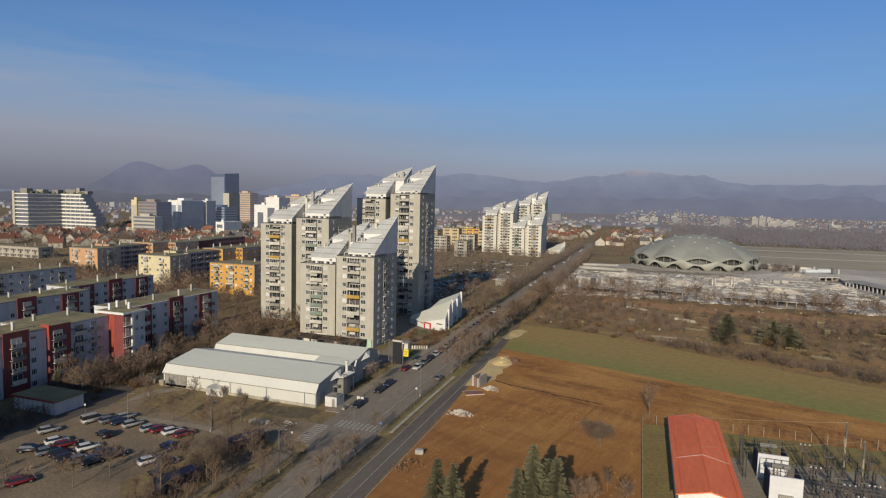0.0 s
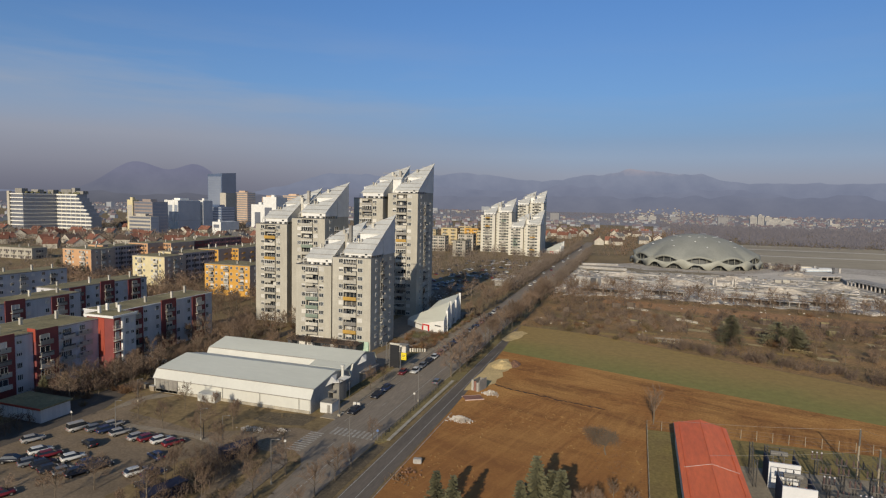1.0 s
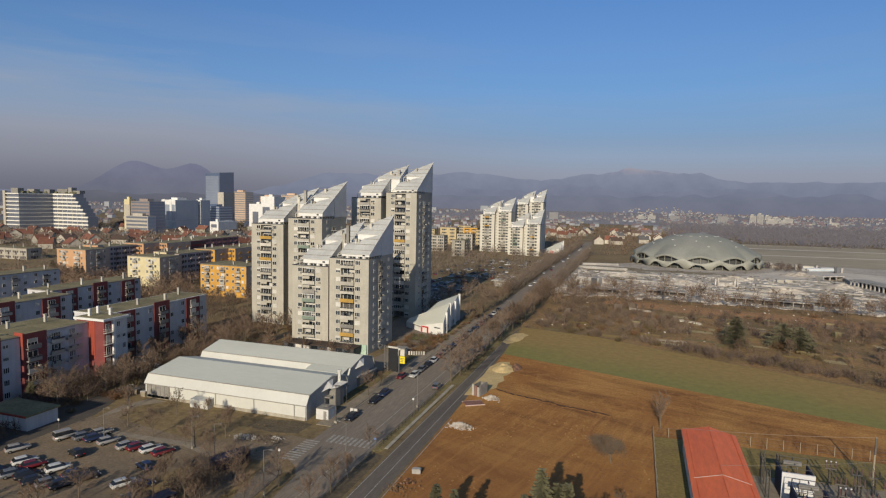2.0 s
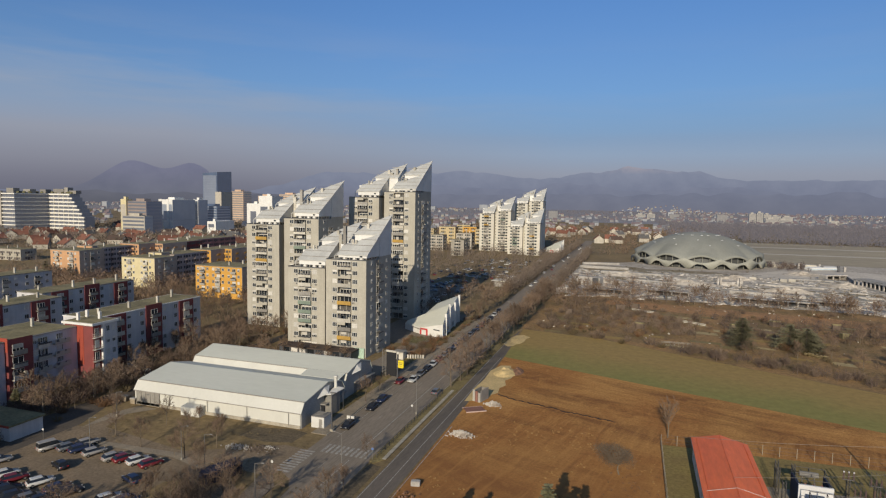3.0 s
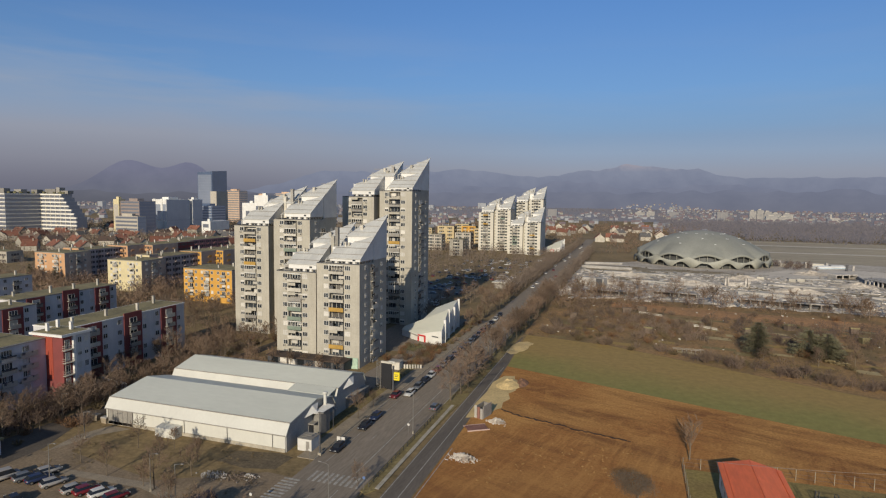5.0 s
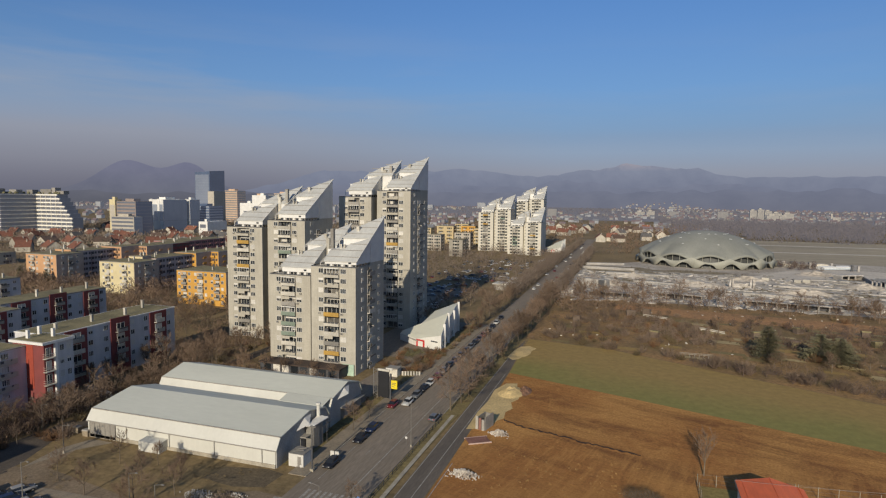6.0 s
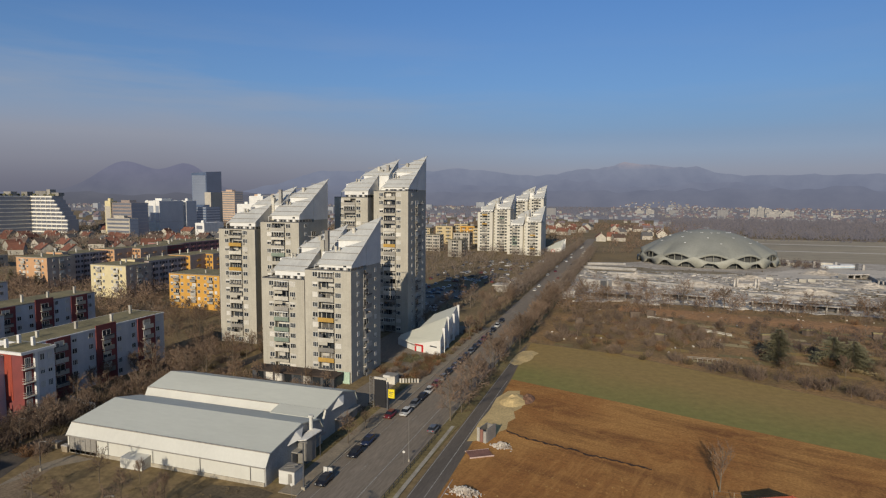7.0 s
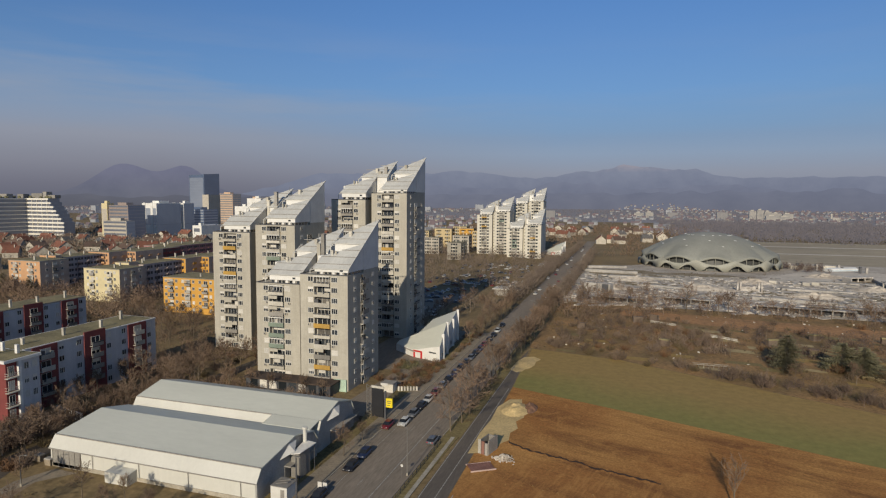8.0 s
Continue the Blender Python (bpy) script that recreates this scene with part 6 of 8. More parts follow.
def road_sign(x, y, h, colour, label, round_=True):
    t = thing("road_sign", label, "road sign", at=(x, y, 0.02), group="road signs")
    bm = bmesh.new()
    tube(bm, (0, 0, 0), (0, 0, h), 0.035, 0.035, 5)
    part("post", bm, METAL, t)
    bm = bmesh.new()
    tube(bm, (0, -0.06, h - 0.3), (0, -0.03, h - 0.3), 0.26, 0.26, 14)
    part("plate", bm, colour, t)


BLUE = material("blue_sign", (0.12, 0.19, 0.36), rough=0.5)
SIGN_YELLOW = material("yellow_sign", (0.80, 0.62, 0.02), (0.72, 0.56, 0.03), rough=0.5)
for x, y, c, l in ((-47.9, 118.4, BLUE, "round blue traffic sign on the island"), (-62.4, 125.2, FRAME, "round pale traffic sign by the zebra crossing"), (-113.5, 103.8, FRAME, "round white traffic sign by the car park"), (-62.4, 107.2, FRAME, "round white traffic sign by the crossing"), (-49.5, 143.2, FRAME, "round pale traffic sign by the street")):
    road_sign(x, y, 2.6, c, l)
# small info board on the verge by parked cars
t = thing("folding_board", "white folding board standing on the verge", "board", at=(-60.8, 134.6, 0.1))
for k, xx in enumerate((-0.5, 0.5)):
    bm = bmesh.new()
    box(bm, xx - 0.4, xx + 0.4, -0.05, 0.05, 0.1, 1.3)
    part("panel", bm, FRAME, t)
for k in range(2):
    bm = bmesh.new()
    box(bm, -0.9, 0.9, 0.1 + 0.2 * k, 0.16 + 0.2 * k, 0.0, 0.2)
    part("foot", bm, METAL, t)

# yellow advertising pylon
t = thing("sign_pylon", "yellow shop sign on a dark steel pylon", "sign", at=(-63.0, 168.6, 0.05))
bm = bmesh.new()
box(bm, -0.9, -0.5, -0.2, 0.2, 0, 6.6)
part("post", bm, DARK_WALL, t)
bm = bmesh.new()
box(bm, -0.48, 1.1, -0.25, 0.25, 2.9, 5.0)
bmesh.ops.bevel(bm, geom=list(bm.edges), offset=0.05, segments=1, affect="EDGES")
board = part("board", bm, SIGN_YELLOW, t, "bright yellow sign board")
for z in (4.3, 3.9, 3.4):
    bm = bmesh.new()
    box(bm, -0.25, 0.85 - (4.3 - z) * 0.4, -0.265, -0.254, z, z + 0.16)
    part("bar", bm, DARK_WALL, board, "dark bar of lettering")

# dark advertising wall with a lattice mast beside the pylon
TAR_BLACK = material("black_board", (0.022, 0.022, 0.024), rough=0.7)
t = thing("billboard", "tall dark billboard wall with a lattice mast", "billboard", at=(-65.6, 168.9, 0.05), turn=-6)
bm = bmesh.new()
box(bm, -1.6, 1.4, -0.12, 0.12, 0.3, 7.0)
part("panel", bm, TAR_BLACK, t)
bm = bmesh.new()
box(bm, -1.7, 1.5, -0.16, 0.16, 7.0, 7.5)
part("top_beam", bm, PALE_PANEL, t, "pale top beam")
for x in (-3.0, -1.9):
    bm = bmesh.new()
    tube(bm, (x, 0, 0), (x, 0, 7.5), 0.09, 0.09, 5)
    part("mast_post", bm, METAL, t)
for k in range(8):
    bm = bmesh.new()
    tube(bm, (-3.0, 0, 0.3 + 0.9 * k), (-1.9, 0, 0.75 + 0.9 * k), 0.06, 0.06, 4)
    tube(bm, (-1.9, 0, 0.75 + 0.9 * k), (-3.0, 0, 1.2 + 0.9 * k), 0.06, 0.06, 4)
    part("lattice", bm, METAL, t)
sheet("yard", [(-78, 164), (-66.2, 164), (-65.8, 206), (-76, 206)], 0.033, ASPHALT, "asphalt yard between the hall and the tower")

# kiosk with a white canopy and a row of posts below the low tower
t = thing("kiosk", "low kiosk with a white canopy band", "kiosk", at=(-71.5, 186.5, 0))
bm = bmesh.new()
box(bm, -0.9, 2.2, 0, 2.6, 0, 2.2)
part("wall", bm, PALE_PANEL, t)
bm = bmesh.new()
box(bm, -1.1, 2.4, -0.3, 2.8, 2.2, 2.45)
part("canopy", bm, GREY_PANEL, t)
bm = bmesh.new()
box(bm, -1.1, 0.9, -0.42, -0.303, 1.9, 2.5)
part("sign_board", bm, FRAME, t)
bm = bmesh.new()
box(bm, -0.25, 0.25, -0.06, 0.06, 0, 1.2)
pale = mesh_of("fence_panel", bm, PALE_PANEL)
t = thing("railing", "row of white panels beside the kiosk", "railing", at=(-67.5, 188.5, 0.05))
for k in range(7):
    piece("fence_panel", pale, t, 0.75 * k - 1.0, 0.25 * k, 0)
BROWN_AWNING = material("dark_brown_awning", (0.085, 0.06, 0.045), (0.06, 0.045, 0.035), rough=0.9)
t = thing("annex", "flat dark shop annex below the tower", "shop", at=(-88, 178.2, 0))
bm = bmesh.new()
box(bm, -20, 5, 0, 5.2, 0, 2.8)
part("wall", bm, DARK_WALL, t)
bm = bmesh.new()
box(bm, -20.4, 5.4, -0.5, 5.2, 2.8, 3.1)
part("roof", bm, BROWN_AWNING, t, "dark brown awning roof")
bm = bmesh.new()
box(bm, -1.1, 1.1, -0.06, 0.0, 0.5, 2.6)
shopwin = mesh_of("shop_window", bm, BLIND)
bm = bmesh.new()
box(bm, -1.1, 1.1, -0.06, 0.0, 0.4, 2.6)
darkwin = mesh_of("shop_window", bm, GLASS)
for k in range(8):
    piece("shop_window", shopwin if k in (1, 2, 5) else darkwin, t, -17.5 + 2.9 * k, 0, 0)
MINT = material("mint_paint", (0.42, 0.55, 0.42), rough=0.8)
bm = bmesh.new()
box(bm, 3.4, 7.0, 4.9, 5.1, 0, 3.2)
part("painted_panel", bm, MINT, t, "mint-green painted wall panel")


t = thing("pavilion", "low flat-roofed pavilion among the street trees", "pavilion", at=(-74.5, 352, 0), turn=-4)
bm = bmesh.new()
box(bm, -6, 7, 0, 8, 0, 3.2)
part("wall", bm, GREY_PANEL, t)
bm = bmesh.new()
box(bm, -7, 8, -1, 9, 3.2, 3.6)
part("roof", bm, PALE_PANEL, t)
bm = bmesh.new()
box(bm, 1.5, 2.5, 2, 3, 3.6, 5.6)
part("chimney", bm, PALE_PANEL, t)


# ---- white wedge-roofed shop ----
def wedge_shop(at):
    t = thing("shop_building", "white shop with stepped wedge-shaped roofs", "shop", at=at, turn=6.3, group="wedge shops")
    f1 = lambda x, y: max(2.2, 5.0 + 0.48 * y + 0.5 * x)
    f2 = lambda x, y: max(2.4, 7.6 + 0.16 * (y - 11) + 0.42 * x)
    bm = bmesh.new()
    prism(bm, [(-9.6, 4.6), (0, 0), (0, 11.2), (-16.6, 13.2), (-17.2, 11.6)], 0, f1, 1, 0)
    part("wall", bm, [WHITE_WALL, HALL_ROOF], t)
    bm = bmesh.new()
    prism(bm, [(-13.5, 13.3), (-0.2, 11.3), (-0.2, 31), (-9, 31)], 0, f2, 1, 0)
    part("wall", bm, [WHITE_WALL, HALL_ROOF], t)
    for y, h in ((4.5, 8.0), (11.2, 10.5), (21.5, 9.5), (30.6, 11.0)):
        bm = bmesh.new()
        box(bm, -0.25, 0.55, y - 0.3, y + 0.3, 0, h)
        part("fin", bm, WHITE_WALL, t)
    bm = bmesh.new()
    prism(bm, [(-16.5, 11.4), (-10.2, 4.6), (-9.0, 4.1), (-9.4, 5.6), (-15.6, 12.6)], 1.75, 2.1)
    part("canopy", bm, GREY_PANEL, t)
    red = material("red_shopfront", (0.55, 0.03, 0.03), rough=0.5)
    bm = bmesh.new()
    box(bm, -0.35, 0.35, -0.15, 0.05, 0, 2.2)
    pn = mesh_of("red_post", bm, red)
    piece("red_post", pn, t, -9.2, 4.5, 0, -26)
    piece("red_post", pn, t, -6.6, 3.2, 0, -26)
    bm = bmesh.new()
    box(bm, -1.7, 1.7, -0.2, 0.05, 1.9, 2.4)
    piece("red_band", mesh_of("red_band", bm, red), t, -7.9, 3.85, 0, -26.5)
    bm = bmesh.new()
    box(bm, -1.4, 1.4, -0.08, 0.0, 2.4, 2.8)
    piece("sign_bar", mesh_of("sign_bar", bm, DARK_WALL), t, -2.6, 1.2, 0, -26.5)
    rr = random.Random(4)
    for k in range(5):
        window(t, 0, 3 + 5 * k + (1 if k > 2 else 0), 1.0, 90, 2.6, 1.6, rr)
    return t


shop = wedge_shop((-66.9, 218.2, 0))
copy_thing(shop, Matrix.Translation((-74, 595.5, 0)))

# ---- warehouse details ----
GABLE = material("grey_gable_sheet", (0.40, 0.385, 0.345), (0.34, 0.325, 0.29), rough=0.7, scale=0.4)
for t, y0, yr, y1, zw, zf, zr, x1 in ((hall_1, 126.8, 138.7, 147.0, 3.4, 5.5, 7.1, -68.6), (hall_2, 147.2, 156.0, 163.5, 3.6, 6.2, 7.9, -68.9)):
    bm = bmesh.new()
    extrude_x(bm, [(y0 + 0.4, 0), (y1 - 0.4, 0), (y1 - 0.4, zw), (y1 - 1.7, zf - 0.3), (yr, zr - 0.3), (y0 + 1.7, zf - 0.3), (y0 + 0.4, zw)], x1 - 0.29, x1 - 0.12)
    part("gable", bm, GABLE, t, "grey sheet-metal gable end")
    bm = bmesh.new()
    v = [bm.verts.new(p) for p in ((x1 - 0.1, yr - 5.0, zf - 1.0), (x1 + 1.3, yr - 2.2, zf - 0.3), (x1 - 0.1, yr + 0.6, zr - 0.9), (x1 - 0.1, yr - 2.0, zr - 0.8))]
    for ids in ((0, 1, 3), (1, 2, 3), (0, 2, 1), (0, 3, 2)):
        bm.faces.new([v[i] for i in ids])
    part("skylight", bm, FRAME, t, "white pointed skylight in the gable")
    bm = bmesh.new()
    box(bm, x1 - 0.12, x1 + 1.2, yr - 3.5, y1 - 1.2, 2.7, 2.9)
    part("awning", bm, GREY_PANEL, t)
    bm = bmesh.new()
    box(bm, -0.05, 0.05, -0.9, 0.9, 0, 2.3)
    dm = mesh_of("door", bm, [GREY_PANEL])
    for k in range(5):
        piece("door", dm, t, x1 - 0.08, yr - 2.5 + 2.1 * k, 0.1)
    bm = bmesh.new()
    box(bm, -113.8 if t is hall_1 else -114.8, x1 + 0.0, y0 + 1.35, y0 + 1.5, zf - 0.05, zf + 0.13)
    part("snow_rail", bm, GREY_PANEL, t)
for k in range(4):      # downpipes and panel joints of the front wall
    bm = bmesh.new()
    x = -103.5 + 10.6 * k
    tube(bm, (x, 126.95, 0), (x, 126.85, 3.45), 0.05, 0.05, 5)
    part("downpipe", bm, METAL, hall_1)
bm = bmesh.new()
tube(bm, (-113.9, 126.75, 3.38), (-68.7, 126.75, 3.38), 0.1, 0.1, 6)
part("gutter", bm, GREY_PANEL, hall_1)
bm = bmesh.new()
box(bm, -113.7, -68.9, 126.9, 127.04, 0, 0.7)
part("plinth", bm, KERBSTONE, hall_1)
bm = bmesh.new()
box(bm, -113.2, -106.4, 126.9, 127.06, 0.1, 3.2)
gate = part("gate", bm, GREY_PANEL, hall_1, "dark grey sliding gate")
for k in range(6):
    bm = bmesh.new()
    box(bm, -113.1 + 1.33 * k, -113.0 + 1.33 * k, 126.84, 126.9, 0.1, 3.2)
    part("gate_bar", bm, METAL, gate)
bm = bmesh.new()
extrude_x(bm, [(124.8, 0), (127.0, 0), (127.0, 2.2), (124.8, 1.95)], -98.4, -93.4)
part("porch", bm, HALL_WALL, hall_1, "small cream porch")
bm = bmesh.new()
extrude_x(bm, [(145.0, 5.5), (148.9, 6.2), (148.9, 6.38), (145.0, 5.68)], -80, -69.3)
part("connecting_roof", bm, HALL_ROOF, hall_2, "sheet roof joining the two halls")
t = thing("vent_chimney", "pale ventilation chimney rising through the canopy", "chimney", at=(-67.9, 140.9, 0))
bm = bmesh.new()
tube(bm, (0, 0, 0), (0, 0, 7.5), 0.38, 0.38, 10)
part("shaft", bm, HALL_WALL, t)
bm = bmesh.new()
tube(bm, (0, 0, 7.5), (0, 0, 7.65), 0.4, 0.55, 10)
tube(bm, (0, 0, 7.65), (0, 0, 8.05), 0.55, 0.5, 10)
part("cap", bm, HALL_WALL, t)
t = thing("canopy", "flat white canopy over the hall's grey side porch", "canopy", at=(-66.9, 138.5, 0))
bm = bmesh.new()
prism(bm, [(-0.6, -3.1), (0.75, -2.2), (1.15, 2.7), (-1.4, 3.0)], 5.0, lambda x, y: 5.2 + 0.02 * y)
bmesh.ops.bevel(bm, geom=list(bm.edges), offset=0.03, segments=1, affect="EDGES")
part("plate", bm, TERRACE, t, "white metal plate")
bm = bmesh.new()
prism(bm, [(-1.5, -1.6), (0.2, -1.4), (0.5, 1.6), (-1.5, 1.7)], 0, 4.997)
part("porch_wall", bm, GREY_PANEL, t, "dark grey porch wall")
for x, y in ((0.5, -2.1), (0.95, 2.4)):
    bm = bmesh.new()
    tube(bm, (x, y, 0), (x, y, 5.0), 0.07, 0.07, 6)
    part("post", bm, DARK_WALL, t)
t = thing("lamp_mast", "tall dark lamp mast by the hall's corner", "street lamp", at=(-62.0, 128.3, 0.05), group="street lamps")
bm = bmesh.new()
tube(bm, (0, 0, 0), (0, 0, 8.3), 0.16, 0.1, 8)
part("pole", bm, DARK_WALL, t)
bm = bmesh.new()
box(bm, -0.3, 0.9, -0.16, 0.16, 8.3, 8.5)
part("lamp_head", bm, METAL, t)
bm = bmesh.new()
box(bm, -0.35, 0.35, -0.3, 0.3, 0, 0.5)
part("footing", bm, KERBSTONE, t)
t = thing("equipment_cabin", "white equipment cabin with roof pipes", "cabin", at=(-65.6, 130.3, 0.02))
bm = bmesh.new()
box(bm, -1.7, 1.4, -1.4, 1.8, 0, 2.4)
part("body", bm, FRAME, t)
bm = bmesh.new()
box(bm, -1.75, 1.45, -1.45, 1.85, 2.4, 2.5)
part("roof", bm, GREY_PANEL, t)
bm = bmesh.new()
box(bm, 0.2, 0.9, -1.46, -1.4, 0.1, 2.0)
part("door", bm, GREY_PANEL, t)
for k in range(2):
    bm = bmesh.new()
    tube(bm, (-1.2, -0.6 + k, 2.5), (0.9, -0.3 + k, 2.9), 0.09, 0.09, 6)
    part("pipe", bm, METAL, t)

# ---- hut, wall, skips and bins by the car park ----
t = thing("garage_hut", "low flat hut with a mossy roof and red band", "hut", at=(-126, 104.5, 0))
bm = bmesh.new()
box(bm, -5.6, 7.2, -3.6, 3.4, 0, 3.0)
part("wall", bm, GREY_WALL, t)
bm = bmesh.new()
box(bm, -6.0, 7.6, -4.0, 3.8, 3.0, 3.35)
part("roof", bm, TAR_ROOF, t, "mossy flat roof")
bm = bmesh.new()
box(bm, -6.0, 7.6, -4.12, -4.003, 2.95, 3.4)
part("fascia", bm, VERMILION, t, "vermilion painted fascia")
bm = bmesh.new()
box(bm, -0.55, 0.55, -0.08, 0.0, 0.3, 2.8)
pnl = mesh_of("panel", bm, WHITE_WALL)
for k in range(7):
    piece("panel", pnl, t, -4.8 + 1.5 * k, -3.6, 0)
t = thing("garden_wall", "white graffiti-covered garden wall", "wall", at=(-132.4, 146.6, 0), turn=-12)
bm = bmesh.new()
box(bm, -5.2, 5.2, -0.12, 0.12, 0, 1.9)
part("wall", bm, WHITE_WALL, t)
rr = random.Random(3)
for k in range(9):
    bm = bmesh.new()
    box(bm, -4.8 + k * 1.05, -4.2 + k * 1.05, -0.14, -0.124, 0.4, 0.9 + rr.random() * 0.7)
    part("scrawl", bm, rr.choice((GREY_PANEL, RED_WALL, DARK_WALL)), t)
NAVY = material("navy_skip_paint", (0.028, 0.03, 0.055), (0.02, 0.022, 0.04), rough=0.5)
for x, y, turn in ((-69.8, 102.6, -25), (-70.2, 84.5, -15)):
    t = thing("skip_container", "dark blue ribbed steel container", "container", at=(x, y, 0.04), turn=turn, group="containers")
    bm = bmesh.new()
    tapered(bm, 1.2, -3.3, 3.3, 0.1, 1.25, -3.4, 3.4, 2.2)
    part("body", bm, NAVY, t)
    for k in range(8):
        bm = bmesh.new()
        box(bm, 1.2, 1.36, -3.2 + 0.9 * k, -3.05 + 0.9 * k, 0.15, 2.2)
        part("rib", bm, NAVY, t)
    bm = bmesh.new()
    box(bm, -1.35, 1.35, -3.5, 3.5, 2.2, 2.32)
    part("rim", bm, NAVY, t)
for x, y in ((-117.3, 127.6), (-114.0, 127.0)):
    t = thing("waste_bin", "pale box-shaped waste container", "bin", at=(x, y, 0.03), group="waste bins")
    bm = bmesh.new()
    tapered(bm, 0.7, -0.5, 0.5, 0, 0.8, -0.6, 0.6, 1.2)
    part("body", bm, PAVING, t)
    bm = bmesh.new()
    tapered(bm, 0.84, -0.64, 0.64, 1.2, 0.75, -0.5, 0.5, 1.38)
    part("lid", bm, GREY_PANEL, t)

# ---- field: heaps, shed, ditch, pallet ----
CLAY = material("pale_clay", (0.62, 0.455, 0.21), (0.49, 0.36, 0.165), rough=0.95, scale=0.3, fine=2.0, grain=0.25, place="World")
WHITE_STONE = material("white_rubble", (0.62, 0.56, 0.47), (0.34, 0.28, 0.22), rough=0.95, scale=0.8)
sheet("clay_ground", [(-41.0, 157), (-37.6, 158.5), (-36.2, 161), (-35.8, 164), (-34.6, 166), (-35.1, 170), (-34.0, 173), (-35.2, 177), (-33.9, 180), (-34.4, 185), (-35.8, 188), (-36.6, 192.5), (-39.5, 191.5), (-41.2, 185), (-40.8, 176), (-41.3, 168)], 0.05, CLAY, "pale trampled clay beside the lane")
sheet("clay_ground", [(-44.8, 218), (-42.6, 215.5), (-41.0, 217), (-40.2, 221), (-38.6, 224), (-38.9, 228), (-37.8, 232), (-40.5, 234.5), (-43.2, 233), (-44.4, 228)], 0.055, CLAY, "pale trampled clay at the lane's end")


def mound(name, x, y, rx, ry, h, mat, label, seed, lumps=0.35):
    bm = bmesh.new()
    bmesh.ops.create_grid(bm, x_segments=18, y_segments=18, size=1.0)
    for v in bm.verts:
        r = v.co.length
        z = max(0.0, 1 - r) ** 0.8
        z *= 1 + lumps * noise.noise(Vector((v.co.x * 3 + seed, v.co.y * 3, seed)))
        v.co = Vector((v.co.x * rx, v.co.y * ry, z * h - 0.03))
    return solo(name, bm, mat, label, "heap", at=(x, y, 0.02))


DUG = material("dark_dug_earth", (0.15, 0.085, 0.05), (0.26, 0.14, 0.085), rough=0.95, scale=0.9, fine=4.0, grain=0.5)
mound("clay_mound", -36.8, 184.5, 3.4, 5.0, 1.6, CLAY, "heap of pale dug clay", 5)
mound("earth_mound", -33.6, 186.5, 1.8, 3.6, 1.3, DUG, "heap of dark dug earth and roots", 8, 0.7)
mound("clay_mound", -41.2, 226, 2.6, 7.0, 0.45, CLAY, "flat heap of pale sand", 11)
for x, y, sx, sy, n, nm, l in ((-35.6, 136.0, 1.15, 0.65, 420, "rubble_pile", "heap of white broken stones in the field"), (-33.6, 156.4, 0.85, 0.6, 300, "rubble_pile", "heap of white broken stones by the shed"), (-36.8, 107.5, 1.2, 1.0, 29, "debris_heap", "small heap of broken wood and stones")):
    o = new(nm, heap_mesh(nm, 40 + n, n, sx, sy, 0.9, 0.2, WHITE_STONE if n > 30 else DUG))
    o.matrix_basis = pose(x, y, 0.05)
    tagged(o, l, "heap", kind="stuff")
BROWN_BOARD = material("weathered_boards", (0.16, 0.12, 0.09), rough=0.9)
HEAP_WOOD = material("muddy_wood", (0.24, 0.155, 0.085), (0.12, 0.075, 0.045), rough=0.95, scale=1.5)
for x, y, sx, sy, n, m, l in ((-75.0, 114.2, 1.6, 0.8, 150, SITE, "heap of pale cut branches and rubble on the lawn"), (-71.0, 115.2, 1.8, 0.9, 170, BROWN_BOARD, "heap of dark cut branches on the lawn"), (-68.8, 115.9, 0.7, 0.5, 50, STONE, "small heap of pale rubble on the lawn"), (-37.5, 104.8, 1.2, 0.9, 90, HEAP_WOOD, "loose heap of dark broken wood and roots in the field")):
    o = new("debris_heap", heap_mesh("debris_heap", 70 + n, n, sx, sy, 0.7, 0.13, m))
    o.matrix_basis = pose(x, y, 0.05)
    tagged(o, l, "heap", kind="stuff")
sheet("bare_soil", [(-79, 119.5), (-72, 118.6), (-66.6, 120.2), (-66.2, 125.6), (-70, 126.4), (-78, 124.6)], 0.06, DARK_VERGE, "dark trodden soil before the hall's corner")
PINK = material("faded_red_boards", (0.27, 0.135, 0.10), (0.20, 0.10, 0.075), rough=0.9)
t = thing("tool_shed", "roofless grey shed wall with worn white and red panels", "shed", at=(-37.9, 157.6, 0.03), turn=-14)
for bx in ((-1.0, -0.85, 0.1, 4.0, 0, 2.7), (0.9, 1.05, 0.1, 4.0, 0, 2.9), (-0.849, 0.899, 3.85, 4.0, 0, 2.6)):
    bm = bmesh.new()
    box(bm, *bx)
    part("wall", bm, GREY_PANEL, t)
for k in range(3):
    bm = bmesh.new()
    box(bm, -1.25 + 0.8 * k, -0.62 + 0.8 * k, -0.06 - 0.1 * k, 0.08, 0.0, 2.9 - 0.25 * k)
    part("panel", bm, (PALE_PANEL, PINK, GREY_PANEL)[k], t)
for k in range(2):
    bm = bmesh.new()
    box(bm, -1.1, -1.01, 0.4 + 1.9 * k, 1.9 + 1.9 * k, 0.1, 2.5)
    part("panel", bm, (GREY_PANEL, PINK)[k], t)
PINK_RIM = material("pale_pink_rim", (0.52, 0.38, 0.31), rough=0.9)
t = thing("wooden_platform", "faded reddish board platform with a pale rim", "platform", at=(-37.0, 151.8, 0.03), turn=33)
for k in range(7):
    bm = bmesh.new()
    box(bm, -2.3 + 0.66 * k, -1.68 + 0.66 * k, -1.5, 1.5, 0.1, 0.22)
    part("board", bm, PINK, t)
